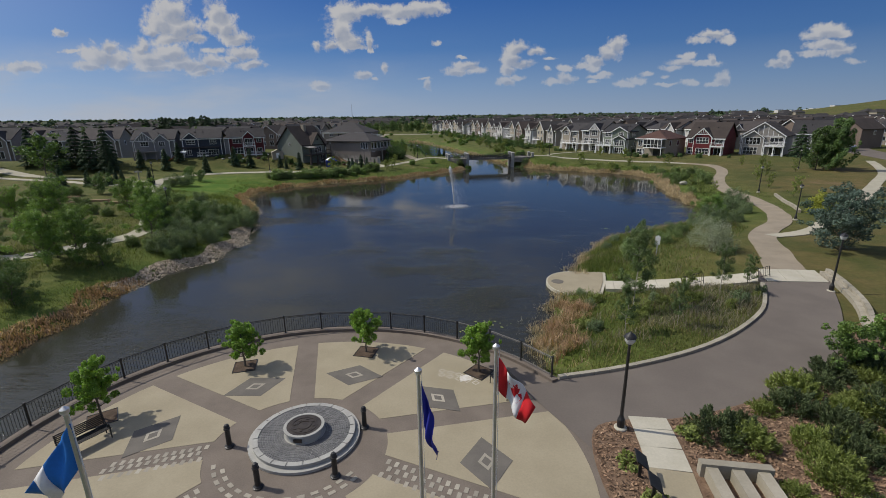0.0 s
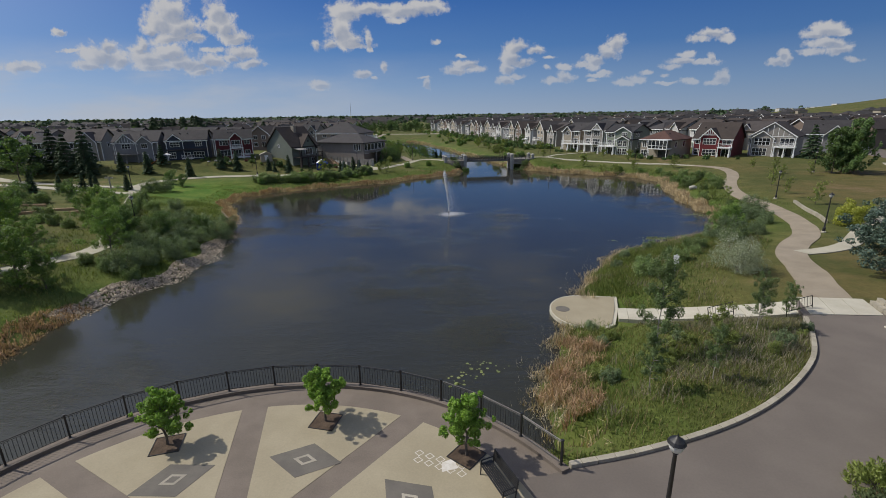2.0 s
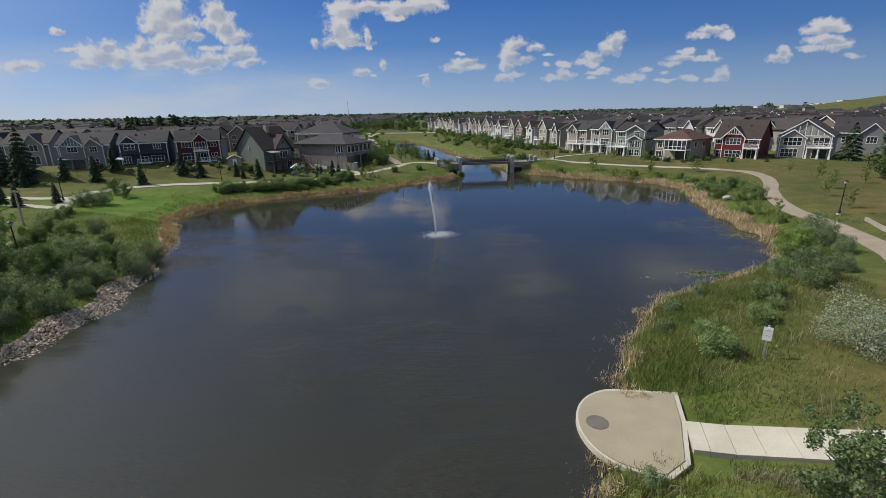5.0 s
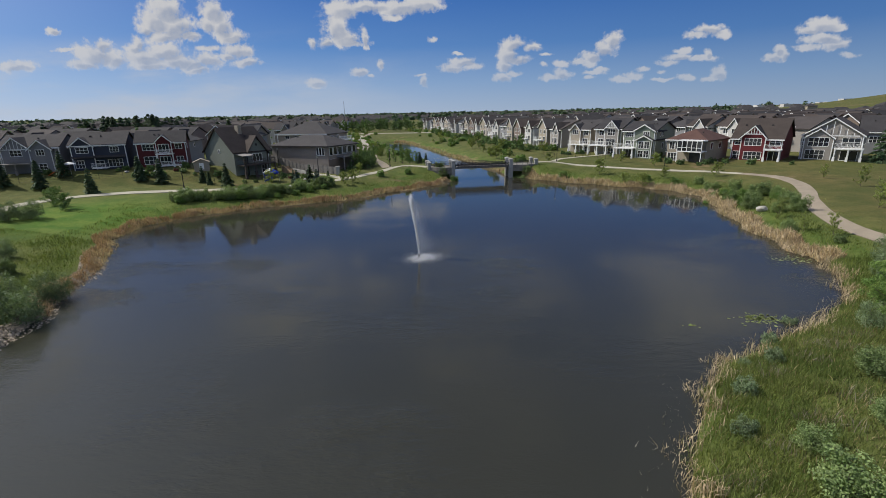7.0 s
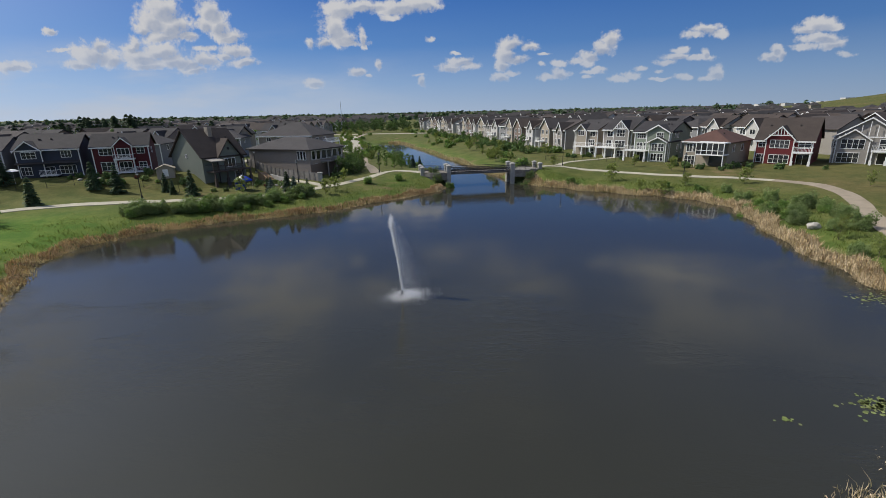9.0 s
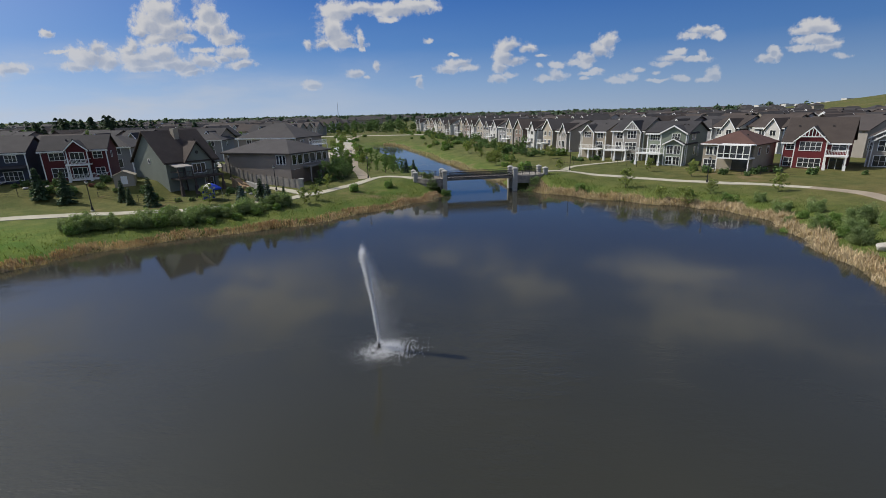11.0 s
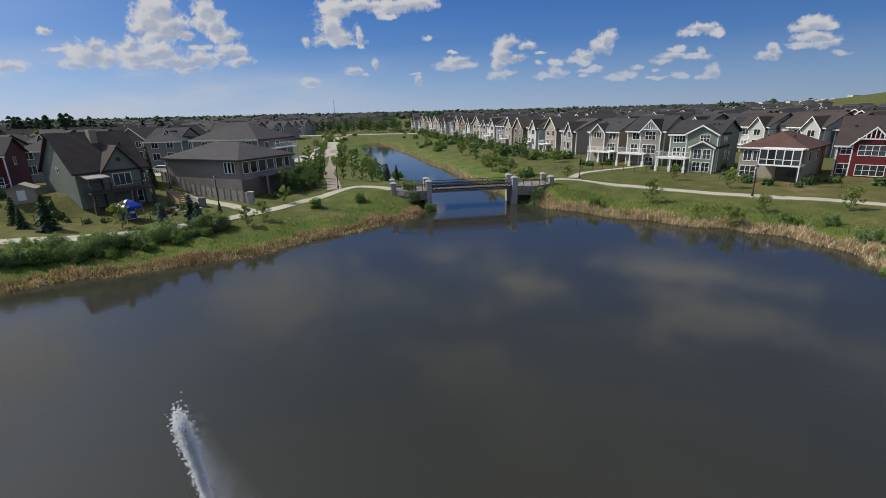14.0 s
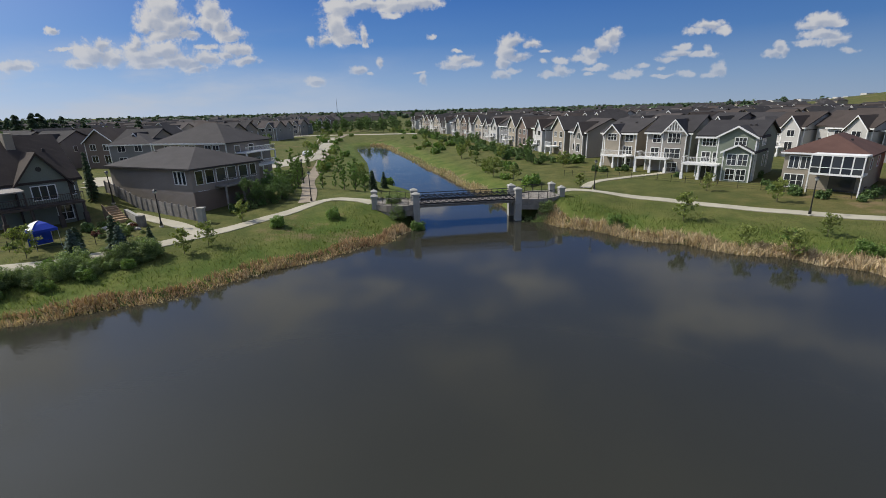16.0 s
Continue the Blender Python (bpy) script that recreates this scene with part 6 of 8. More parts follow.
def juniper(seed, height, wide, leaf_key, count, label):
    """A low evergreen of many upright feathery shoots."""
    rng = np.random.default_rng(seed)
    b = thing("juniper_shrub", pose(0, 0, 0), label, "juniper shrub", "mulch bed shrubs")
    for k in range(5):
        p = Vector((math.cos(1.26 * k) * wide * 0.25, math.sin(1.26 * k) * wide * 0.25, height * 0.5))
        part("stem", Geo().tube((0, 0, -0.1), p, 0.025, 0.012, 5, False), BARK, b)
    shoots = 70
    a, r = rng.uniform(0, 2 * np.pi, shoots), np.sqrt(rng.uniform(0, 1, shoots))
    tip = np.stack([r * np.cos(a) * wide / 2, r * np.sin(a) * wide / 2, height * (1.05 - 0.75 * r ** 2) * rng.uniform(0.7, 1.1, shoots)], 1)
    aim = np.stack([np.cos(a) * r * 0.7, np.sin(a) * r * 0.7, np.full(shoots, 0.9)], 1)
    aim /= np.linalg.norm(aim, axis=1)[:, None]
    pick = rng.integers(0, shoots, count)
    back = rng.uniform(0, 1, count)
    c = tip[pick] - aim[pick] * (back * 0.5 * height)[:, None] + rng.normal(size=(count, 3)) * (0.015 + 0.06 * back)[:, None]
    c[:, 2] = np.maximum(c[:, 2], 0.04)
    n = aim[pick] + rng.normal(size=(count, 3)) * 0.45
    n /= np.linalg.norm(n, axis=1)[:, None]
    s = np.cross(n, rng.normal(size=(count, 3)))
    s /= np.linalg.norm(s, axis=1)[:, None]
    ln = rng.uniform(0.05, 0.10, count)[:, None]
    pts = np.stack([c - n * ln * 0.4, c + s * 0.016, c + n * ln, c - s * 0.016], 1).reshape(-1, 3)
    part("foliage", Geo().raw(pts.tolist(), np.arange(4 * count).reshape(-1, 4).tolist()), LEAF[leaf_key], b)
    return b


def spruce(seed, height, wide, leaf_key, count, label, size=0.22):
    rng = np.random.default_rng(seed)
    t = thing("spruce_tree", pose(0, 0, 0), label, "tree", "spruces")
    part("trunk", Geo().tube((0, 0, -0.3), (0, 0, height * 0.97), height * 0.022 + 0.02, 0.01, 7, False), BARK, t)
    n = count
    h = rng.uniform(0.04, 1.0, n) ** 0.8
    tier = np.floor(h * 11) / 11
    a = rng.uniform(0, 2 * np.pi, n)
    lobes = 0.78 + 0.22 * np.cos(a * 5 + tier * 40)
    reach = wide / 2 * (1 - h) ** 0.85 * lobes * rng.uniform(0.25, 1.0, n) ** 0.5 + 0.04
    z = height * (tier * 0.45 + h * 0.55) - reach * 0.30
    c = np.stack([reach * np.cos(a), reach * np.sin(a), np.maximum(z, 0.1)], 1)
    out = np.stack([np.cos(a), np.sin(a), -0.35 + rng.normal(size=n) * 0.25], 1)
    out /= np.linalg.norm(out, axis=1)[:, None]
    side = np.cross(out, rng.normal(size=(n, 3)) * 0.5 + np.array([0, 0, 1]))
    side /= np.linalg.norm(side, axis=1)[:, None]
    s = size * rng.uniform(0.7, 1.3, n)[:, None] * (0.6 + 0.5 * (1 - h))[:, None]
    pts = np.stack([c - out * s, c + side * s * 0.45, c + out * s * 1.2, c - side * s * 0.45], 1).reshape(-1, 3)
    part("needles", Geo().raw(pts.tolist(), np.arange(4 * n).reshape(-1, 4).tolist()), LEAF[leaf_key], t)
    return t


def scatter(model, spots, lo=0.85, hi=1.15, seed=1, sink=0.05):
    """Places the model at the first spot and copies it to the others."""
    rng = random.Random(seed)
    for k, (x, y) in enumerate(spots):
        s = rng.uniform(lo, hi)
        m = pose(x, y, land(x, y) - sink, 0, 0, rng.uniform(0, 360)) @ Matrix.Diagonal((s, s, s * rng.uniform(0.92, 1.08), 1))
        if k == 0:
            model.matrix_basis = m
        else:
            c = copy_thing(model, Matrix())
            c.matrix_basis = m


def grove(model, name, label, spots, lo, hi, seed):
    """Trees too far off to tell apart, joined into one stand; the model itself is taken away."""
    rng = random.Random(seed)
    stand = tagged(new(name), label, "trees", kind="stuff")
    parts = {o.name.split(".")[0]: (o, Geo()) for o in model.children_recursive}
    for x, y in spots:
        k = rng.uniform(lo, hi)
        m = np.array(pose(x, y, land(x, y) - 0.05, 0, 0, rng.uniform(0, 360)) @ Matrix.Diagonal((k, k, k, 1)))
        for o, g in parts.values():
            v = np.empty(3 * len(o.data.vertices))
            o.data.vertices.foreach_get("co", v)
            g.raw((v.reshape(-1, 3) @ m[:3, :3].T + m[:3, 3]).tolist(), [tuple(p.vertices) for p in o.data.polygons])
    for key, (o, g) in parts.items():
        material = o.data.materials[0]
        part(key, g.mesh(key, material), material, stand)
        bpy.data.objects.remove(o)
    bpy.data.objects.remove(model)


def blades(name, places, heights, width, material, label, category, lean=0.25, seed=1, broken=0.0):
    """Many upright blades as one stand; a share of them is broken, with the tip hanging."""
    rng = np.random.default_rng(seed)
    p, h = np.asarray(places, float), np.asarray(heights, float)
    n = len(p)
    a = rng.uniform(0, np.pi, n)
    d = np.stack([np.cos(a), np.sin(a), np.zeros(n)], 1) * width * rng.uniform(0.6, 1.4, n)[:, None]
    tip = p + np.stack([rng.normal(size=n) * lean * h, rng.normal(size=n) * lean * h, h], 1)
    mid = p + (tip - p) * np.array([0.35, 0.35, 0.6])
    if broken:
        fall, way = rng.random(n) < broken, rng.uniform(0, 2 * np.pi, n)
        reach = h * rng.uniform(0.35, 0.75, n)
        hang = mid + np.stack([np.cos(way) * reach, np.sin(way) * reach, -h * rng.uniform(-0.15, 0.45, n)], 1)
        tip = np.where(fall[:, None], hang, tip)
    v = np.stack([p - d, p + d, mid + d * 0.8, tip, mid - d * 0.8], 1).reshape(-1, 3)
    k = np.arange(n)[:, None] * 5
    faces = (k + np.array([0, 1, 2, 4])).tolist() + (k + np.array([4, 2, 3])).tolist()
    return tagged(part(name, Geo().raw(v.tolist(), faces), material), label, category, kind="stuff")


def shore_stand(lo, hi, count, out0, out1, seed, gaps=0.0):
    """Random places beside a stretch of the shore line (by index share), between two distances landwards."""
    rng = np.random.default_rng(seed)
    n = len(POND)
    t = rng.uniform(lo * n, hi * n, count)
    i = np.floor(t).astype(int) % n
    f = (t % 1)[:, None]
    a, b = POND[i], POND[(i + 1) % n]
    d = b - a
    d /= np.linalg.norm(d, axis=1)[:, None]
    out = np.stack([d[:, 1], -d[:, 0]], 1)
    clump = 0.5 + 0.5 * np.sin(t * 2.3 + seed) * np.sin(t * 0.9)
    off = rng.uniform(out0, out1, count) + 0.5 * np.sin(t * 1.7) - 0.1
    q = a + (b - a) * f + out * off[:, None]
    keep = rng.random(count) > gaps * clump
    return q[keep]


def on_land(q, sink=0.05):
    return np.array([(x, y, max(land(x, y), -0.35) - sink) for x, y in q])


def stand_at(k):
    """The share along the shore line of an east (k) or west (k) control point."""
    return k / (len(EAST_SHORE) + len(WEST_SHORE))


def build_reeds():
    rng = np.random.default_rng(5)
    e = len(EAST_SHORE)
    for lo, hi, count, a, b, material, tall, label, seed, gaps in (
        (0.2, 4.6, 2600, -0.5, 0.9, REED, 0.75, "dry tan cattails at the water's edge", 1, 0.75),
        (0.7, 3.5, 8000, 0.6, 2.5, REEDRED, 0.8, "russet dead reeds before the lookout", 17, 0.55),
        (0.3, 4.2, 2200, -1.5, 0.6, REEDGREY, 0.6, "bleached fallen reed stalks in the water", 15, 0.7),
        (5.8, 13.0, 5200, -0.6, 0.9, REED, 0.8, "dry tan reeds along the east bank", 2, 0.75),
        (6.0, 8.2, 320, -1.9, -0.3, REEDGREY, 0.6, "bleached fallen reed stalks off the point", 16, 0.7),
        (13.0, 21.6, 21000, -0.7, 1.2, REED, 1.05, "dry tan cattail belt along the northeast bank", 3, 0.3),
        (13.0, 21.6, 6000, -0.2, 1.6, REEDRED, 0.7, "russet fallen cattails along the northeast bank", 18, 0.3),
        (22.5, 27.5, 10000, -0.5, 1.4, REED, 0.9, "dry reeds along the channel", 4, 0.5),
        (e + 5.2, e + 13.2, 13000, -0.7, 0.7, REED, 0.6, "low dry reeds along the northwest bank", 6, 0.5),
        (e + 5.2, e + 14.2, 20000, -0.3, 1.5, REEDRED, 0.6, "russet dead reeds on the northwest bank", 7, 0.4),
        (e + 17.0, e + 20.5, 11000, -0.6, 2.0, REEDRED, 0.45, "russet dead reeds on the southwest bank", 8, 0.3),
    ):
        q = on_land(shore_stand(stand_at(lo), stand_at(hi), count, a, b, seed, gaps))
        tuft = 0.5 + 0.5 * np.sin(q[:, 0] * 2.1 + 1.4 * np.sin(q[:, 1] * 1.3)) * np.sin(q[:, 1] * 2.4 + 1.1 * np.sin(q[:, 0] * 1.7))
        keep = rng.random(len(q)) < 0.35 + 0.9 * tuft
        q, tuft = q[keep], tuft[keep]
        blades("reeds", q, tall * rng.uniform(0.45, 1.2, len(q)) * (0.7 + 0.55 * tuft), 0.042 if lo > 12.5 else 0.019, material, label, "reeds", 0.30, seed, 0.42)
    for lo, hi, count, a, b, tall, label, seed in (
        (0.3, 5.0, 3000, 0.6, 3.0, 0.6, "green sedge behind the cattails", 11),
        (6.0, 13.0, 30000, 0.3, 5.0, 0.5, "tall green sedge on the east point", 12),
        (13, 21.5, 4500, 2.8, 6.0, 0.35, "green bank grass on the northeast shore", 13),
        (e + 5.5, e + 16.5, 5000, 2.2, 5.0, 0.35, "green bank grass on the west shore", 14),
    ):
        q = on_land(shore_stand(stand_at(lo), stand_at(hi), count, a, b, seed, 0.2))
        blades("bank_grass", q, tall * rng.uniform(0.4, 1.2, len(q)), 0.014 if lo < 8 else 0.03, SEDGE, label, "grass", 0.3, seed)


def build_thicket():
    """Rough grass between the wide path and the pond, and on the point beyond the lookout walk."""
    rng = np.random.default_rng(9)
    q = rng.uniform((6, 26), (38, 72), (230000, 2))
    d = line_distance(q, POND, True)
    ok = ~inside(q, POND) & (d > 0.8) & (line_distance(q, KERB_LINE) > 0.22) & (line_distance(q, EAST_PATH) > 2.0) & (line_distance(q, PIER_WALK) > 1.35)
    ok &= ~((q[:, 0] < 16.2) & (q[:, 1] > 41.8) & (q[:, 1] < 48.8))
    south = q[:, 1] < 43
    ok &= south & (q[:, 0] < 26.2) | (~south & (d < 12 * rng.uniform(0.3, 1.0, len(q)) ** 0.7) & (q[:, 0] < 36))
    ok &= np.hypot(q[:, 0] - PLAZA[0], q[:, 1] - PLAZA[1]) > 12.6
    # on the inner side of the wide path only
    side = q[:, 1] - np.interp(q[:, 0], KERB_LINE[:, 0], KERB_LINE[:, 1])
    ok &= (side > 0) | ~south
    q = q[ok]
    tuft = 0.5 + 0.5 * np.sin(q[:, 0] * 1.1 + 0.7 * np.sin(q[:, 1] * 0.8)) * np.sin(q[:, 1] * 1.3 + q[:, 0] * 0.4)
    kind = np.where(rng.random(len(q)) < 0.05 + 0.12 * tuft, 2, (rng.random(len(q)) < 0.3 + 0.45 * tuft).astype(int))
    weedy = (q[:, 0] > 16.5 + 2.0 * np.sin(q[:, 1] * 0.7)) & (q[:, 1] < 42) & (rng.random(len(q)) < 0.42) | (tuft > 0.8) & (rng.random(len(q)) < 0.25)
    kind = np.where(weedy, 3, kind)
    for k, (material, tall, label) in enumerate(((TALLGRASS, 0.5, "rough tall grass with seed heads"), (SEDGE, 0.45, "lush green tall grass"), (STRAW, 0.6, "dead straw stalks in the grass"), (GREYWEED, 0.75, "grey seeding weeds in the grass"))):
        p = on_land(q[kind == k])
        blades("tall_grass", p, tall * rng.uniform(0.25, 1.0, len(p)) * (0.6 + 0.6 * tuft[kind == k]), 0.014, material, label, "grass", 0.4, 20 + k)


def build_meadow():
    """Unmown grass and weeds on the west and north banks."""
    rng = np.random.default_rng(19)
    for k, (lo, hi, count, reach, tall, label) in enumerate((((-70, 28), (-26, 88), 130000, 22, 0.42, "rough weedy grass on the west bank"), ((-62, 98), (0, 150), 90000, 14, 0.3, "rough grass on the northwest bank"), ((20, 72), (62, 150), 110000, 13, 0.3, "rough grass on the northeast bank"))):
        q = rng.uniform(lo, hi, (count, 2))
        d = line_distance(q, POND, True)
        ok = ~inside(q, POND) & (d > 1.2) & (d < reach * rng.uniform(0.5, 1.0, count)) & (line_distance(q, WEST_PATH) > 1.2) & (line_distance(q, EAST_PATH) > 1.6)
        p = on_land(q[ok])
        h = tall * rng.uniform(0.35, 1.2, len(p)) * (0.7 + 0.5 * np.sin(p[:, 0] * 0.6) * np.sin(p[:, 1] * 0.5))
        half = rng.random(len(p)) < (0.4, 0.68, 0.6)[k]
        blades("meadow_grass", p[half], h[half], 0.018, TALLGRASS, label, "grass", 0.4, 40 + k)
        blades("meadow_grass", p[~half], h[~half], 0.018, SEDGE, label, "grass", 0.4, 50 + k)


def build_rocks():
    """Riprap on the west bank: broken stones heaped along the water's edge."""
    rng = np.random.default_rng(3)
    e = len(EAST_SHORE)
    q = shore_stand(stand_at(e + 12.9), stand_at(e + 17.3), 7200, -0.7, 1.7, 31, 0.15)
    base = bmesh.new()
    bmesh.ops.create_icosphere(base, subdivisions=1, radius=1.0)
    unit = np.array([v.co[:] for v in base.verts])
    faces = np.array([[v.index for v in f.verts] for f in base.faces])
    base.free()
    v, f = [], []
    for k, (x, y) in enumerate(q):
        s = rng.uniform(0.055, 0.18) * np.array([1, rng.uniform(0.6, 1), rng.uniform(0.45, 0.75)])
        turn = np.array(Euler(rng.uniform(0, 6.28, 3)).to_matrix())
        w = (unit * rng.uniform(0.75, 1.15, (len(unit), 1)) * s) @ turn.T
        v.append(w + (x, y, max(land(x, y), -0.15) + 0.06))
        f.append(faces + k * len(unit))
    tagged(part("shore_rocks", Geo().raw(np.concatenate(v).tolist(), np.concatenate(f).tolist()), ROCK), "grey-brown broken riprap stones along the water", "rocks", kind="stuff")
    g = Geo()
    bm = bmesh.new()
    bmesh.ops.create_icosphere(bm, subdivisions=3, radius=1.0)
    for vert in bm.verts:
        n = noise.noise(vert.co * 1.4) * 0.25 + noise.noise(vert.co * 4) * 0.06
        vert.co = vert.co * (1 + n)
        vert.co = Vector((vert.co.x * 0.8, vert.co.y * 0.62, vert.co.z * 0.48))
    me = bpy.data.meshes.new("boulder")
    bm.to_mesh(me)
    bm.free()
    me.materials.append(BOULDER)
    tagged(new("boulder", me), "large pale boulder on the east bank", "boulder").matrix_basis = pose(45.2, 102, land(45.2, 102) + 0.25, 0, 0, 20)


def build_trees():
    plaza = broadleaf(1, 2.5, 0.95, "plaza", 11500, 0.05, "small bright green tree in a plaza planting square", limbs=18, start=0.36, squash=1.15, r=0.06, group="plaza trees")
    for k, (x, y) in enumerate(((-8.35, 25.95), (-2.25, 27.85), (4.05, 26.15), (-12.5, 21.3))):
        m = pose(x, y, 2.36, 0, 0, 77 * k) @ Matrix.Diagonal((1.0, 1.0, 0.95 + 0.05 * k, 1))
        if k == 0:
            plaza.matrix_basis = m
        else:
            copy_thing(plaza, Matrix()).matrix_basis = m
        sq = thing("planter_square", pose(x, y, 2.36, 0, 0, (20, -8, -35, 40)[k]), "brown mulched planting square with a metal edge", "planter", "plaza planting squares")
        part("mulch", Geo().box(-0.54, 0.54, -0.54, 0.54, 0, 0.02), DARKMULCH, sq)
        for a in range(4):
            part("edging", Geo().box(-0.57, 0.57, 0.54, 0.57, 0, 0.035), IRON, sq, at=pose(0, 0, 0, 0, 0, 90 * a))
    aspen = broadleaf(2, 7.5, 1.35, "aspen", 12000, 0.05, "slender young aspen with pale bark", BIRCH, 20, 0.45, 1.4, 0.055, bend=0.012)
    scatter(aspen, [(14.8, 36.0)], 1.0, 1.0, 2)
    for x, y, s in ((21.7, 38.4, 0.52), (25.2, 41.0, 0.38), (13.0, 31.8, 0.5), (16.4, 32.6, 0.42)):
        copy_thing(aspen, Matrix()).matrix_basis = pose(x, y, land(x, y) - 0.05, 0, 0, 50 * x) @ Matrix.Diagonal((s * 1.15, s * 1.15, s, 1))
    small = broadleaf(3, 3.2, 1.1, "olive", 2600, 0.055, "thin young tree among tall grass", BARK, 10, 0.2, 1.1, 0.035)
    scatter(small, [(18.8, 37.2), (44.4, 97), (43.6, 91), (44.6, 88), (53, 80.5), (54.3, 89.4), (57, 98), (66.5, 122), (70, 108), (62, 104), (76, 112), (66, 113)], 0.75, 1.1, 3)
    mid = broadleaf(4, 5.6, 2.6, "green", 9500, 0.08, "leafy green park tree", BARK, 14, 0.12)
    scatter(mid, [(-42.6, 47.6), (-38.4, 45.8), (-35.3, 44.9), (-33.2, 45.2), (-41.4, 52.4), (-37.2, 43.4), (-34.8, 54.6), (-38.4, 59.4), (-44.3, 63.3), (-45, 67.2), (-55.2, 57.4), (-52.9, 59.4), (-49, 57), (-58, 56), (-64, 60), (33, 66.5), (36.5, 70.5)], 0.6, 0.92, 4)
    poplar = broadleaf(29, 6.0, 1.1, "green", 3600, 0.095, "slender green poplar by the path", BARK, 14, 0.12, 1.3)
    scatter(poplar, [(-33.2, 187.8), (-32.4, 191), (-34, 185.5), (-31.8, 183), (-36, 190), (-18.8, 161.2), (-17.6, 164.4), (-15, 161.2), (-13, 161), (-12.6, 164), (-11, 159.4), (-14.4, 166.5), (-17.6, 174.8), (-21, 180), (-12.4, 170), (-15.6, 170.5), (-26.6, 172), (-28.4, 176), (-26.4, 162), (-28.6, 166), (-34, 196), (-38, 205), (-27.5, 190), (-24, 187), (-19, 184), (-40, 214), (-24.4, 148.6), (-23, 147), (-22, 151.6), (-24.6, 153.6), (-23.6, 156), (-25.4, 158.6), (-21.4, 154.4), (-22.4, 158), (-24, 164), (-25.6, 167.6), (-27.4, 170), (-23, 161)], 0.45, 0.85, 29)
    dark = broadleaf(5, 4.6, 2.8, "dark", 9000, 0.08, "dark green leafy tree on the bank", BARK, 14, 0.08)
    scatter(dark, [(-33.5, 61), (-36.2, 58.6), (-31.5, 66), (-45.5, 46), (-35, 37.2), (-32.4, 35.6), (-60.7, 102), (-57, 100), (-64, 72), (-70, 78), (-63, 80), (-23.4, 145.4), (-21.8, 147.6), (-23.2, 150.8), (-22.6, 153.4), (-20.8, 150), (-24.2, 157), (-25, 161)], 0.5, 0.78, 5)
    silver = bush(6, 3.6, 4.0, "silver", 9500, 0.055, "rounded silver-leaved shrub by the walk", "silver_shrub", 11)
    scatter(silver, [(26.5, 49.9)], 1, 1, 6)
    willow = bush(7, 3.0, 3.4, "blue", 6500, 0.07, "grey-green willow bush on the bank", "willow_shrub", 10)
    scatter(willow, [(-38.6, 60), (-34.6, 57.4), (-32.4, 58.8), (-31.2, 60.6), (-30.2, 62.6), (-29.6, 53), (-28.6, 56), (-29.2, 59.4), (-33, 63.5), (-35.2, 64.6), (-31.8, 56), (-34, 61), (-32.8, 68), (-36.8, 62.4), (-29.4, 66), (-31, 70.4), (33, 64), (38, 72), (37, 66), (40.5, 75), (43, 78), (-35.4, 67.4), (-30.4, 50.6), (-56, 93.5), (-57.5, 91.5), (-43, 77.5), (42, 76), (41.0, 71.5), (32, 66)], 0.55, 1.05, 7)
    green_b = bush(8, 1.7, 2.2, "green", 2600, 0.085, "leafy green shrub on the bank", "shrub", 9)
    spots = [(-42, 111), (-39, 112.2), (-36, 113), (-33, 114.2), (-30.5, 115.6), (-28, 117.5), (-26, 119.6), (-24, 122), (-31, 121), (-15.8, 135.6), (-10.3, 139.9), (-44, 108), (-34, 117), (-37.5, 116), (24.5, 140.5), (0, 141.5), (43, 113), (46, 111), (47.5, 117), (45.5, 107.5), (47, 121), (49, 114), (50.5, 108), (44, 128), (40, 132.5)]
    scatter(green_b, spots, 0.6, 1.15, 8)
    hedge = bush(26, 2.6, 3.2, "willow", 5200, 0.085, "dense willow bush on the grassy bank", "willow_shrub", 12)
    rng = random.Random(31)
    line = curve_points([(-44, 108.8), (-40, 111.5), (-35, 114.2), (-30.5, 117.4), (-26.5, 121.0), (-23.5, 123.6)], 6)
    spots = [(p[0] + rng.uniform(-1.6, 0.9), p[1] + rng.uniform(-0.8, 2.0)) for p in line for _ in range(1 + (rng.random() < 0.75))] + [(14.3, 145.4), (14.8, 146.6), (16.4, 145.4)]
    spots += [(rng.uniform(43.5, 52), rng.uniform(104, 124)) for _ in range(16)] + [(18.5 + 1.9 * k + rng.uniform(-0.6, 2.2), 53.5 + 1.5 * k + rng.uniform(-2.6, 0.4)) for k in range(8)] + [(46, 100), (48, 99), (42.5, 92), (44, 86), (15.4, 145.2), (17.2, 146.2), (-2.6, 142.6), (-3.6, 145), (44.5, 126), (47.6, 126.5)]
    spots += [(-67, 66.8), (-64.5, 65.8), (-61.2, 64.8), (-58.9, 66.1), (-56, 65.4), (-53.4, 64.9), (-50.4, 64), (-47.5, 63.1), (-46.7, 66.3), (-69, 79.6), (-72.5, 76.7), (-66, 78), (-62, 67.5), (-55, 67.4), (-28.8, 49.6), (-32, 50.4), (-34.6, 51), (-55, 86), (-53.6, 83.6), (-52, 81), (-50.4, 78.8), (-49, 76.4), (-47.2, 73.6), (-45.6, 71.2), (-43.8, 68.4), (-42, 65.6), (-40.2, 62.6), (-46, 76), (-43, 72.8), (-40, 69.4), (-38.6, 66.6), (-36.2, 70), (-38.4, 73.4), (-37, 56.8)]
    scatter(hedge, spots, 0.35, 0.85, 26)
    olive = bush(9, 1.1, 1.5, "olive", 2200, 0.055, "low olive green weedy shrub", "shrub", 8)
    rng = random.Random(12)
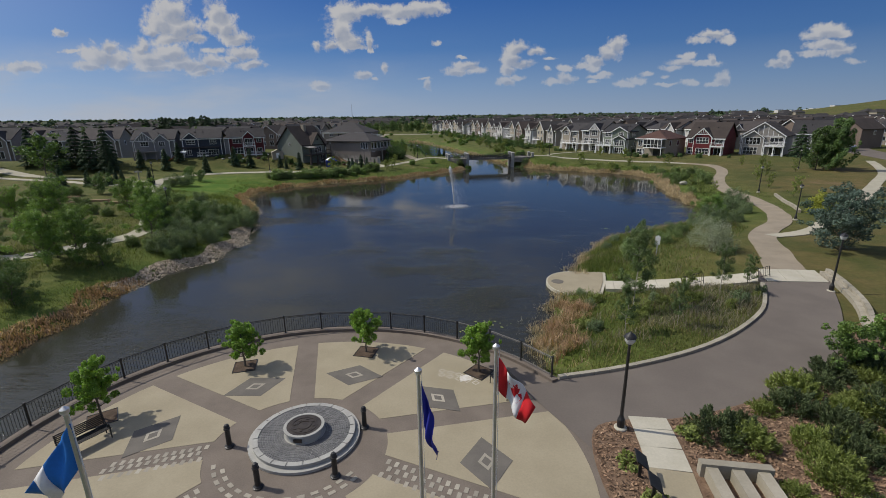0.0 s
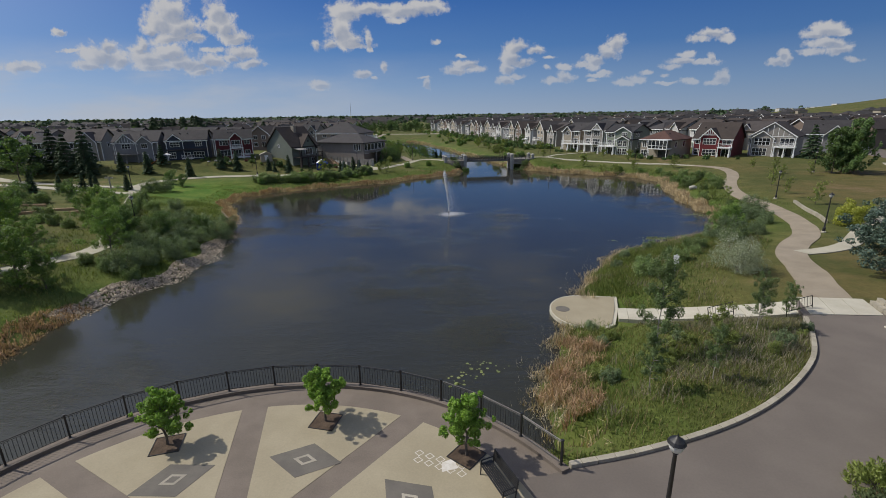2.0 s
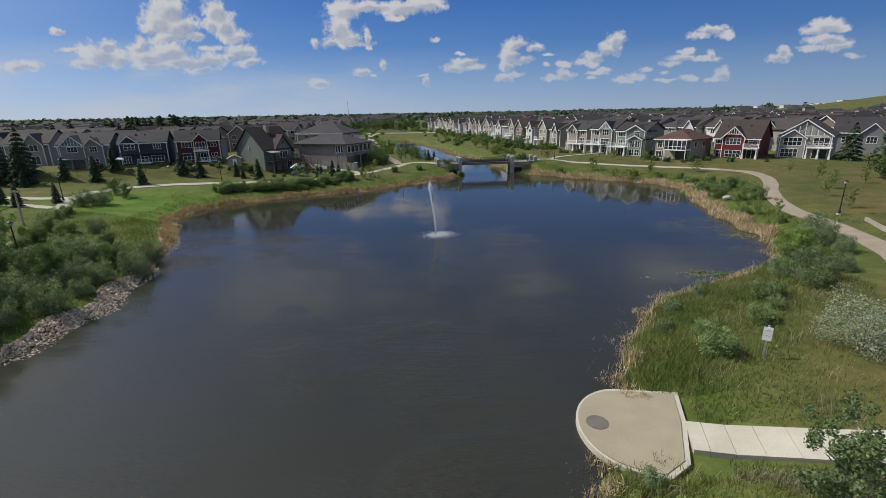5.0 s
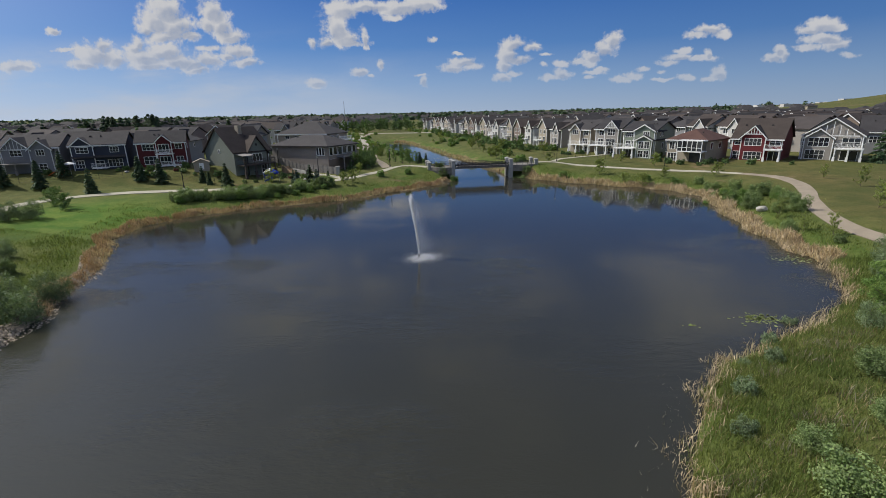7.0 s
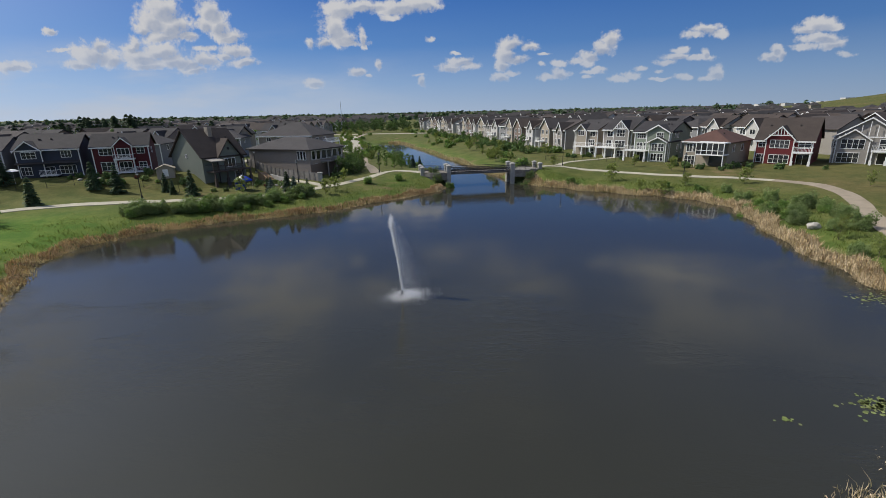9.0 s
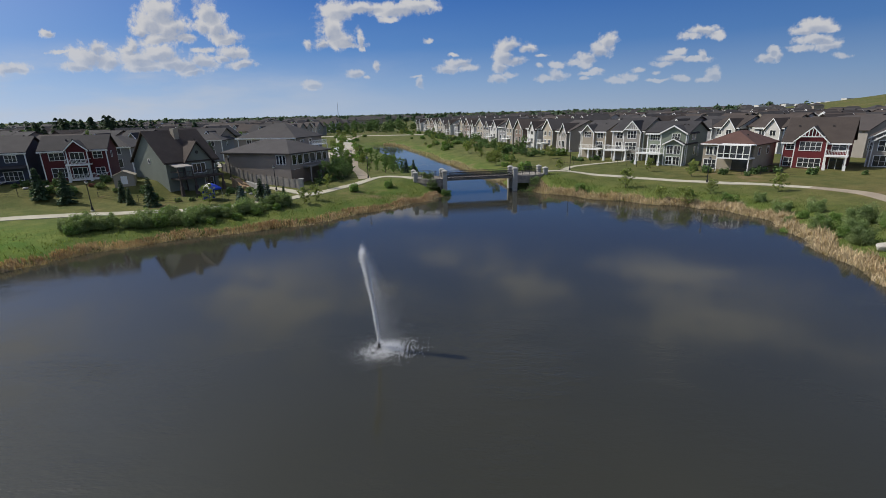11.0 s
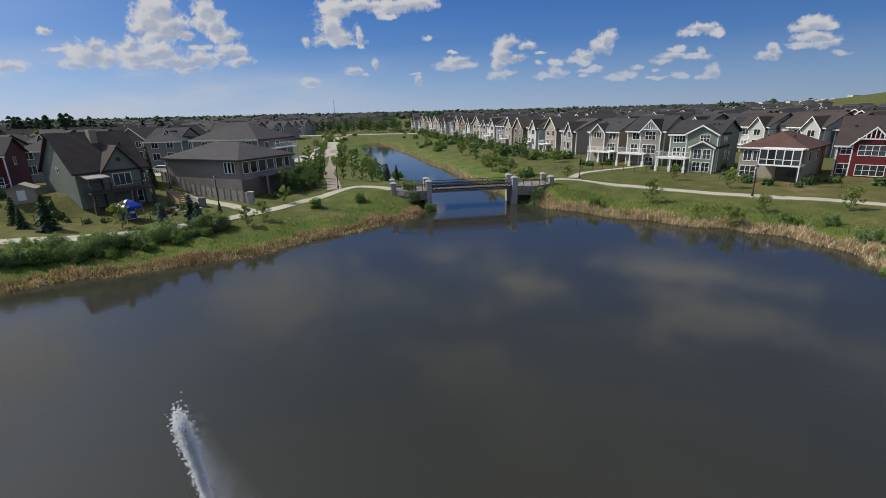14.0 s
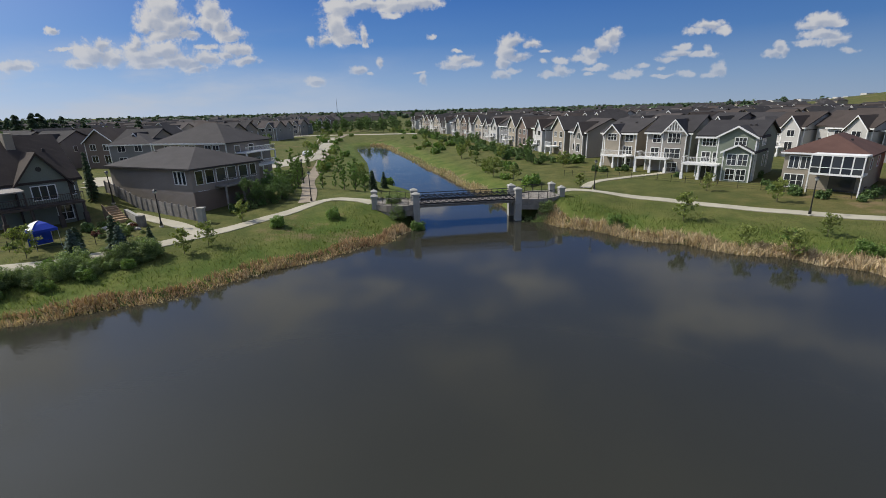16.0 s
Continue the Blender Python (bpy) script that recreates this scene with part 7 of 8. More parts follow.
    spots = [(rng.uniform(9, 24), rng.uniform(29.5, 41.5)) for _ in range(46)]
    spots = [(x, y) for x, y in spots if y > 25.5 + 0.42 * (x - 8) + 2.2 and x > 10]
    scatter(olive, spots[:22], 0.4, 0.85, 9)
    scatter(bush(10, 1.0, 1.5, "blue", 2200, 0.05, "grey green wolf willow shrub", "shrub", 8), [(x + 0.8, y + 0.6) for x, y in spots[::5]] + [(18 + 1.7 * k, 55 + 2.2 * k + (k % 3)) for k in range(7)], 0.55, 1.0, 10)
    # young spruces on the lawns
    sp = spruce(11, 4.2, 2.3, "needle", 1500, "young dark green spruce on the lawn", 0.26)
    for x, y, k in ((-74.2, 113.6, 1.25), (-74.0, 118.6, 1.2), (-62.6, 111.6, 1.1), (-60.6, 121.4, 1.2), (-56.4, 121.4, 1.2), (-43.4, 122.0, 1.1), (-80, 112.6, 1.1)):
        copy_thing(sp, Matrix()).matrix_basis = pose(x, y, land(x, y) - 0.05, 0, 0, 40 * x) @ Matrix.Diagonal((k, k, k, 1))
    scatter(sp, [(-49.5, 124), (-83, 106.5), (-31, 124.7), (-28, 125.8), (-24.3, 125.8), (-47.3, 122.6), (-73.4, 89.1), (-68.6, 86.6), (-72.1, 94.6), (-63.3, 93), (-66, 89), (-70, 90.4), (-78, 88), (-10.6, 163.5), (-9.2, 166.5)], 0.6, 1.0, 11)
    pine = broadleaf(12, 5.4, 3.3, "bluespruce", 15000, 0.10, "spreading blue-green pine on a mulch bed", BARK, 22, 0.06, 0.8, 0.12, bend=0.02)
    scatter(pine, [(37.6, 49.2)], 0.95, 0.95, 12)
    yellow = bush(13, 2.6, 3.0, "yellow", 5200, 0.085, "golden yellow leaved shrub", "yellow_shrub", 9)
    scatter(yellow, [(47.6, 67.2), (49.6, 68.8)], 0.9, 1.2, 13)
    big_sp = spruce(14, 8.6, 6.4, "needle", 5200, "tall dark spruce beyond the lawn", 0.30)
    rng = random.Random(5)
    spots = [(-96, 107), (-94.5, 110.5), (-90.2, 109.2), (-88.6, 112.6), (-85.2, 108.6), (-104, 108), (92, 142)] + [(-130 - rng.uniform(0, 130), 205 + rng.uniform(0, 40)) for _ in range(30)] + [(-96 - rng.uniform(0, 40), 213 + rng.uniform(0, 12)) for _ in range(12)]
    scatter(big_sp, spots[:7], 0.9, 1.15, 14)
    for k, (x, y) in enumerate(spots[7:]):
        s = rng.uniform(0.95, 1.4)
        copy_thing(big_sp, Matrix()).matrix_basis = pose(x, y, land(x, y) - 0.2, 0, 0, 40 * k) @ Matrix.Diagonal((s * 1.1, s * 1.1, s, 1))
    for k in range(26):
        x, y, s = -162 + 1.9 * k + rng.uniform(-2, 2), 224 - 0.3 * k + rng.uniform(-6, 6), rng.uniform(1.3, 1.75)
        copy_thing(big_sp, Matrix()).matrix_basis = pose(x, y, land(x, y) - 0.2, 0, 0, 33 * k) @ Matrix.Diagonal((s * 1.05, s * 1.05, s, 1))
    clump = broadleaf(24, 9.0, 3.0, "dark", 9000, 0.17, "tall dense poplar on the east lawn", BARK, 20, 0.08, 1.5, 0.12, bend=0.02)
    scatter(clump, [(76.0, 111.0), (78.4, 108.6), (79.6, 113.4)], 0.85, 1.1, 24)
    park = broadleaf(15, 7.0, 4.0, "dark", 1800, 0.28, "broad leafy tree among the houses", BARK, 12, 0.22)
    spots = [(-94, 101), (-107, 97), (-115, 102), (-120, 95)]
    away = [(-115 - rng.uniform(0, 160), 195 + rng.uniform(0, 60)) for _ in range(75)] + [(rng.uniform(-120, -40), rng.uniform(352, 460)) for _ in range(40)]
    spots += [(92 + 14 * k + rng.uniform(-3, 3), 96 + 18 * k + rng.uniform(-3, 3)) for k in range(9)] + [(108 + 15 * k + rng.uniform(-3, 3), 92 + 18 * k) for k in range(9)]
    scatter(park, spots, 0.7, 1.2, 15)
    grove(broadleaf(35, 7.0, 4.0, "dark", 1500, 0.30, "broad leafy tree beyond the houses", BARK, 12, 0.2), "tree_belt", "belt of broad leafy trees behind the suburb", away, 0.7, 1.2, 35)
    light = broadleaf(16, 4.6, 2.2, "olive", 1100, 0.2, "light green young tree by the channel", BARK, 10, 0.25)
    spots = []
    while len(spots) < 90:
        y = rng.uniform(165, 400)
        edge_e = float(np.interp(y, (150, 163, 184, 219, 275, 330, 400), (15, 11, 4, -7, -26, -40, -60)))
        edge_w = float(np.interp(y, (150, 168, 187, 222, 277, 330, 400), (-6, -6, -18, -28, -46, -60, -75)))
        x = edge_e + rng.uniform(4, 22) if rng.random() < 0.55 else edge_w - rng.uniform(3, 18)
        spots.append((x, y))
    scatter(light, spots[:45], 0.4, 0.85, 16)
    scatter(bush(17, 1.8, 2.6, "green", 420, 0.25, "green shrub on the channel bank", "shrub", 8), spots[45:] + [(x + 4, y + 6) for x, y in spots[:30]], 0.7, 1.4, 17)
    front = curve_points([(24, 190), (17, 206), (11, 224), (5, 247), (-2, 269), (-11, 296), (-23, 333)], 9)
    scatter(bush(27, 2.2, 3.2, "dark", 420, 0.26, "dark garden shrub before the row houses", "shrub", 9), [(p[0] + rng.uniform(-3, 4), p[1] + rng.uniform(-2, 2)) for p in front], 0.6, 1.3, 27)
    scatter(broadleaf(28, 5.4, 2.6, "dark", 900, 0.26, "garden tree before the row houses", BARK, 10, 0.2), [(p[0] + rng.uniform(-4, 5), p[1] + rng.uniform(-3, 3)) for p in front[::2]], 0.4, 0.75, 28)
    street = broadleaf(18, 6.0, 3.0, "green", 800, 0.3, "street tree between suburban houses", BARK, 9, 0.3)
    spots = [(rng.uniform(60, 330), rng.uniform(175, 420)) for _ in range(60)] + [(rng.uniform(-260, -70), rng.uniform(165, 420)) for _ in range(40)]
    grove(street, "street_trees", "street trees between suburban houses", [(x, y) for x, y in spots if abs(x) < y], 0.7, 1.2, 18)


def build_far_woods():
    """The wooded skyline: one belt of uneven crowns far behind the suburb."""
    rng = np.random.default_rng(21)
    n = 1500
    a = radians(90) + rng.uniform(-radians(56), radians(56), n)
    d = rng.uniform(700, 2600, n)
    x, y = d * np.cos(a), d * np.sin(a)
    keep = np.hypot(x - 690, y - 690) > 330
    x, y = x[keep], y[keep]
    blobs = [(px, py, land(px, py) + rng.uniform(2, 4), rng.uniform(3, 7), rng.uniform(0.8, 1.5)) for px, py in zip(x, y)]
    tagged(part("far_woods", Geo().raw(*leaves(rng, blobs, 60000, 3.2)), LEAF["needle"]), "dark wooded skyline beyond the suburb", "woods", kind="stuff")
    # far roofs and blocks under the skyline
    g, w = Geo(), Geo()
    for k in range(420):
        a, d = rng.uniform(-0.85, 0.82), rng.uniform(480, 1300)
        px, py = d * math.sin(a), d * math.cos(a)
        if -110 < px < -20 and py < 700 or math.hypot(px - 690, py - 690) < 300:
            continue
        z, s, t = land(px, py), rng.uniform(5, 8), rng.uniform(0, 1)
        w.box(px - s, px + s, py - 5, py + 5, z - 1, z + 6)
        g.raw([(px - s - 0.5, py - 5.6, z + 5.8), (px + s + 0.5, py - 5.6, z + 5.8), (px + s + 0.5, py + 5.6, z + 5.8), (px - s - 0.5, py + 5.6, z + 5.8), (px - s * t, py, z + 9), (px + s * t, py, z + 9)], [(0, 1, 5, 4), (1, 2, 5), (2, 3, 4, 5), (3, 0, 4)])
    far = tagged(new("far_suburb"), "distant suburb of low houses with grey roofs", "houses", kind="stuff")
    blocks = Geo()
    for k in range(34):
        a, dd = rng.uniform(0.46, 0.68), rng.uniform(1050, 1350)
        px, py = dd * math.sin(a), dd * math.cos(a)
        z, s = land(px, py), rng.uniform(3, 8)
        blocks.box(px - s, px + s, py - 6, py + 6, z - 1, z + rng.uniform(5, 9))
    part("pale_blocks", blocks, SIDING["white"], far, "distant white apartment blocks")
    part("roofs", g, ROOFS[1], far)
    part("walls", w, SIDING["beige"], far)


build_reeds()
build_thicket()
build_meadow()
build_rocks()
build_trees()
build_far_woods()


# ---- fountain ----
def build_fountain():
    f = thing("fountain", pose(-0.65, 83.2, 0), "tall white water jet falling back on the pond", "fountain")
    rng = np.random.default_rng(2)
    part("nozzle", Geo().lathe([(0.35, -0.5), (0.35, 0.05), (0.12, 0.12), (0.07, 0.45), (0.0, 0.45)], 14), IRON, f)
    top = 6.9

    def drops(c, s):
        n = len(c)
        d = rng.normal(size=(n, 3))
        d /= np.linalg.norm(d, axis=1)[:, None]
        e = np.cross(d, rng.normal(size=(n, 3)))
        e /= np.linalg.norm(e, axis=1)[:, None]
        h = np.cross(d, e)
        s = np.asarray(s).reshape(-1, 1)
        v = np.stack([c + d * s, c - d * s * 0.5 + e * s, c - d * s * 0.5 - e * s * 0.5 + h * s, c - d * s * 0.5 - e * s * 0.5 - h * s], 1).reshape(-1, 3)
        k = np.arange(n)[:, None] * 4
        return v.tolist(), np.concatenate([k + np.array(t) for t in ((0, 1, 2), (0, 2, 3), (0, 3, 1), (1, 3, 2))]).tolist()

    n = 7500
    t = rng.uniform(0, 1, n) ** 0.9
    z = 0.4 + (top - 0.4) * t + rng.normal(size=n) * 0.28 * t ** 3 - 0.35 * t ** 6
    r = 0.03 + 0.085 * t ** 1.5
    c = np.stack([-0.65 * t ** 1.3 + rng.normal(size=n) * r, rng.normal(size=n) * r, z], 1)
    part("jet", Geo().raw(*drops(c, rng.uniform(0.016, 0.045, n))), SPRAY, f)
    n = 24000
    t = rng.uniform(0, 1, n) ** 0.9
    z = top * (1 - t) ** 0.9 * rng.uniform(0.8, 1.0, n)
    c = np.stack([-0.6 * (z / top) ** 1.3 + np.abs(rng.normal(size=n)) * (0.20 + 0.9 * t) - 0.06, rng.normal(size=n) * (0.1 + 0.3 * t), z + 0.05], 1)
    part("falling_spray", Geo().raw(*drops(c, rng.uniform(0.004, 0.011, n))), SPRAY, f)
    n = 2600
    a, r = rng.uniform(0, 2 * np.pi, n), np.abs(rng.normal(size=n)) * 0.75
    c = np.stack([0.35 + r * np.cos(a) * 1.25 + 0.3, r * np.sin(a), 0.02 + np.abs(rng.normal(size=n)) * 0.14 * np.exp(-r)], 1)
    part("splash", Geo().raw(*drops(c, rng.uniform(0.015, 0.05, n))), SPRAY, f)
    n = 1500
    a, r = rng.uniform(0, 2 * np.pi, n), 0.2 + np.abs(rng.normal(size=n)) * 0.85
    c = np.stack([r * np.cos(a) - 0.25, r * np.sin(a) - 0.6, np.full(n, 0.015)], 1)
    part("spray_ring", Geo().raw(*drops(c, rng.uniform(0.009, 0.028, n))), SPRAY, f)


build_fountain()


# ---- small things ----
def build_lilies():
    rng = np.random.default_rng(8)
    g = Geo()
    for cx, cy, spread, n in ((4.6, 36.6, 0.7, 26), (3.2, 35.2, 0.6, 14), (26.6, 68.8, 0.75, 150), (21, 67.5, 0.3, 8), (37.8, 83.4, 1.1, 90)):
        for _ in range(n):
            x, y, r = cx + rng.normal() * spread, cy + rng.normal() * spread * 0.6, rng.uniform(0.04, 0.13)
            g.face([(x + r * math.cos(a), y + r * math.sin(a), 0.012) for a in np.linspace(0.3, 6.0, 9)])
    tagged(part("lily_pads", g, LILY), "patches of yellow-green floating pads", "water plants", kind="stuff")


def build_seatwall():
    line = curve_points([(31.4, 42.6), (30.6, 39.6), (28.9, 35.4), (26.2, 31.2)], 5)
    w = thing("seat_wall", pose(0, 0, 0), "curved pale concrete seat wall in blocks", "wall")
    for a, b in zip(line, line[1:]):
        t = (b - a) / np.linalg.norm(b - a)
        s = np.array([-t[1], t[0]])
        e = t * 0.02
        for lo, hi, z in ((0.0, 0.34, 2.62), (0.34, 0.62, 2.86)):
            part("block", Geo().slab([a + e + s * lo, b - e + s * lo, b - e + s * hi, a + e + s * hi], 1.6, z), KERB, w)


def build_bed():
    """The mulched bed beside the plaza, with its walk, stone seats and low junipers."""
    bed = curve_points([(8.8, 21.9), (10.4, 22.7), (12.4, 22.9), (15.5, 24.0), (19.5, 26.0), (23.0, 28.6), (26, 32), (30, 34), (34, 30), (34, 20), (25, 13), (14, 12), (10.5, 13), (9.2, 16), (8.5, 19)], 4, True)
    tagged(part("mulch_bed", Geo().slab(bed, 2.0, 2.40), MULCH), "brown bark mulch bed beside the plaza", "planting bed", kind="structure")
    r = np.random.default_rng(77)
    q = r.uniform((8.6, 13.0), (24.0, 28.0), (30000, 2))
    q = q[inside(q, bed) & (line_distance(q, bed, True) > 0.08) & (line_distance(q, np.array([(11.3, 23.6), (11.2, 21), (10.9, 18.5), (10.4, 15.5)])) > 0.9)]
    q = q[(q[:, 0] < 11.9) | (q[:, 0] > 14.5) | (q[:, 1] < 17.7) | (q[:, 1] > 20.0)]
    n = len(q)
    turn, size = r.uniform(0, 2 * np.pi, n), r.uniform(0.025, 0.075, n)
    ax = np.stack([np.cos(turn), np.sin(turn), r.normal(size=n) * 0.3], 1) * size[:, None]
    ay = np.stack([-np.sin(turn), np.cos(turn), r.normal(size=n) * 0.3], 1) * (size * 0.45)[:, None]
    c = np.stack([q[:, 0], q[:, 1], 2.415 + r.uniform(0, 0.03, n)], 1)
    chips = np.stack([c - ax - ay, c + ax - ay, c + ax + ay, c - ax + ay], 1).reshape(-1, 3)
    tagged(part("wood_chips", Geo().raw(chips.tolist(), np.arange(4 * n).reshape(-1, 4).tolist()), CHIPS), "loose brown and tan wood chips on the bed", "wood chips", kind="stuff")
    path = thing("pavement", pose(0, 0, 0), "pale concrete walk between mulch beds", "pavement", kind="structure")
    line = curve_points([(11.3, 22.9), (11.2, 21), (10.9, 18.5), (10.4, 15.5)], 2)
    for a, b in zip(line, line[1:]):
        t = (b - a) / np.linalg.norm(b - a)
        s = np.array([-t[1], t[0]]) * 0.78
        e = t * 0.01
        part("panel", Geo().slab([a - s + e, b - s - e, b + s - e, a + s + e], 2.2, 2.43), CONCRETE if a[1] > 19.9 else TANSLAB, path)
    seat = thing("stone_seat", pose(13.2, 19.3, 2.4, 0, 0, -4), "low concrete seat of three slabs", "seat")
    for x in (-0.85, 0, 0.85):
        part("slab", Geo().box(x - 0.2, x + 0.2, -1.5, 0.2, -0.2, 0.45), KERB, seat)
    part("back", Geo().box(-1.2, 1.2, 0.2, 0.5, -0.2, 0.55), KERB, seat)
    for k in range(3):
        s = thing("info_stand", pose(9.85 + 0.1 * k, 19.4 - 1.05 * k, 2.4, 0, 0, 80), "small grey slanted information stand", "sign", "information stands")
        part("leg", Geo().box(-0.05, 0.05, -0.05, 0.05, 0, 0.75), IRON, s)
        part("plate", Geo().box(-0.35, 0.35, -0.25, 0.25, 0.0, 0.04), IRON, s, "dark plate", at=pose(0, 0, 0.78, 35, 0, 0))
    jun = juniper(30, 0.95, 1.8, "juniper", 6500, "dark green spreading juniper on mulch")
    rng = random.Random(3)
    spots = [(15.3, 22.6), (16.6, 23.6), (17.8, 24.3), (19.2, 25.1), (20.6, 25.9), (22, 26.9), (23.4, 28), (17, 21.8), (18.6, 22.6), (20, 23.6), (21.6, 24.6), (23, 25.8), (24.6, 27), (16.6, 20.2), (18.2, 20.6), (19.8, 21.4), (21.6, 22.6), (23.6, 24), (25.6, 25.6), (15.2, 18.2), (16.8, 18), (18.6, 18.6), (20.6, 19.6), (22.8, 21), (13.6, 21.6), (14.6, 21.1)]
    spots = [(x + rng.uniform(-0.4, 0.4), y + rng.uniform(-0.4, 0.4)) for x, y in spots]
    more = [(x + rng.uniform(-1.1, 1.1), y + rng.uniform(-0.9, 0.9)) for x, y in spots[4:]]
    spots = spots + [(x, y) for x, y in more if x > 14.8]
    spots += [(25.5, 23.5), (24, 22), (22.5, 19), (21, 17.6), (26.5, 27.2), (25, 21), (23.6, 19.6), (19.2, 17.2), (17.6, 16.6), (26.6, 29), (24.4, 24.8), (20.8, 21.4)]
    scatter(jun, spots[::2], 0.85, 1.5, 31)
    scatter(juniper(32, 0.75, 1.6, "olive", 5200, "light olive green feathery shrub on mulch"), spots[1::2], 0.85, 1.5, 32)
    scatter(broadleaf(33, 2.6, 1.4, "green", 4200, 0.065, "small leafy tree in the mulch bed", BARK, 9, 0.3, 1, 0.05), [(22.2, 27.2), (25, 28.6)], 0.9, 1.1, 33)
    scatter(bush(34, 0.6, 0.9, "olive", 500, 0.08, "small yellow-green clump on mulch", "shrub", 7), [(10.0, 18.4), (9.6, 20), (12.6, 21.8), (12.9, 22.2)], 0.8, 1.1, 34)


def build_sign():
    s = thing("park_sign", pose(21.3, 49.9, land(21.3, 49.9), 0, 0, -28), "white notice board on a post", "sign")
    part("post", Geo().box(-0.05, 0.05, 0.02, 0.1, -0.3, 2.1), GALV, s)
    board = part("board", Geo().box(-0.22, 0.22, -0.02, 0.02, 1.2, 2.0), WHITE, s)
    for z, w in ((1.82, 0.26), (1.5, 0.22)):
        part("mark", Geo().box(-w / 2, w / 2, -0.026, -0.02, z - 0.025, z + 0.025), GALV, board)


def build_tent():
    t = thing("canopy_tent", pose(-36.3, 126.4, land(-36.3, 126.4), 0, 0, 62), "bright blue pop-up canopy tent on the lawn", "tent")
    cloth = flat("blue_canopy", (0.012, 0.05, 0.42))
    s = 1.05
    part("canopy", Geo().raw([(-s, -s, 1.95), (s, -s, 1.95), (s, s, 1.95), (-s, s, 1.95), (-s * 0.5, -s * 0.5, 2.45), (s * 0.5, -s * 0.5, 2.45), (s * 0.5, s * 0.5, 2.45), (-s * 0.5, s * 0.5, 2.45), (0, 0, 2.75)],
                             [(0, 1, 5, 4), (1, 2, 6, 5), (2, 3, 7, 6), (3, 0, 4, 7), (4, 5, 8), (5, 6, 8), (6, 7, 8), (7, 4, 8)]), cloth, t).modifiers.new("thick", "SOLIDIFY").thickness = 0.02
    part("valance", Geo().box(-s, s, -s - 0.01, -s + 0.01, 1.68, 1.95).box(-s, s, s - 0.01, s + 0.01, 1.68, 1.95).box(-s - 0.01, -s + 0.01, -s, s, 1.68, 1.95).box(s - 0.01, s + 0.01, -s, s, 1.68, 1.95), cloth, t)
    for x in (-s, s):
        for y in (-s, s):
            part("leg", Geo().tube((x * 0.98, y * 0.98, -0.1), (x * 0.98, y * 0.98, 1.9), 0.025, n=6), GALV, t)
    part("side_wall", Geo().box(-s, s, s - 0.02, s, 0.1, 1.7), cloth, t)
    part("white_panel", Geo().raw([(-s - 0.04, -s, 1.97), (-s - 0.04, s, 1.97), (-s * 0.5 - 0.05, s * 0.5, 2.50), (-s * 0.5 - 0.05, -s * 0.5, 2.50), (-0.03, 0.0, 2.80)], [(0, 1, 2, 3), (3, 2, 4)]), WHITE, t, "white canopy panel").modifiers.new("thick", "SOLIDIFY").thickness = 0.01


def build_fences():
    # grey board fence beside the bungalow
    a, c, b = Vector((-44.8, 145.4, 0)), Vector((-35.0, 141.0, 0)), Vector((-25.6, 136.6, 0))
    f = thing("board_fence", pose(0, 0, 0), "grey weathered board fence with posts", "fence")
    run = [a.lerp(c, k / 9) for k in range(9)] + [c.lerp(b, k / 7) for k in range(8)]
    for p, q in zip(run, run[1:]):
        d = (q - p).normalized() * 0.06
        nrm = Vector((-d.y, d.x, 0)).normalized() * 0.03
        g = Geo().slab([(p + d - nrm)[:2], (q - d - nrm)[:2], (q - d + nrm)[:2], (p + d + nrm)[:2]], [land(*p[:2]) - 0.2, land(*q[:2]) - 0.2] * 1 + [land(*q[:2]) - 0.2, land(*p[:2]) - 0.2], [land(*p[:2]) + 1.6, land(*q[:2]) + 1.6, land(*q[:2]) + 1.6, land(*p[:2]) + 1.6])
        part("fence_panel", g, WOODGREY, f)
        z = land(*p[:2])
        part("fence_post", Geo().box(p.x - 0.08, p.x + 0.08, p.y - 0.08, p.y + 0.08, z - 0.3, z + 1.75), WOODGREY, f)
    z = land(*b[:2])
    part("end_pillar", Geo().box(b.x - 0.35, b.x + 0.35, b.y - 0.35, b.y + 0.35, z - 0.3, z + 1.7).box(b.x - 0.45, b.x + 0.45, b.y - 0.45, b.y + 0.45, z + 1.7, z + 1.85), MONSTONE, f, "stone end pillar")
    # black wire fences along the back gardens
    for line, label in (([(24, 172), (29, 168.5), (34, 165), (39, 161), (44, 156.5), (50, 150.5), (55, 145.5), (62, 141.5)], "low black wire fence behind the east gardens"), ([(-96, 107), (-86, 111), (-75, 115.8), (-64, 121.2), (-54, 124.5), (-44, 124), (-36, 125.2), (-30, 128)], "low black wire fence behind the west gardens")):
        w = thing("wire_fence", pose(0, 0, 0), label, "fence", "garden fences")
        pts = curve_points(line, 3)
        for p, q in zip(pts, pts[1:]):
            zp, zq = land(*p), land(*q)
            part("post", Geo().tube((*p, zp - 0.2), (*p, zp + 1.15), 0.035, n=5), IRON, w)
            g = Geo()
            for h in (0.15, 0.45, 0.75, 1.05):
                g.tube((*p, zp + h), (*q, zq + h), 0.014, n=4)
            part("wires", g, IRON, w)


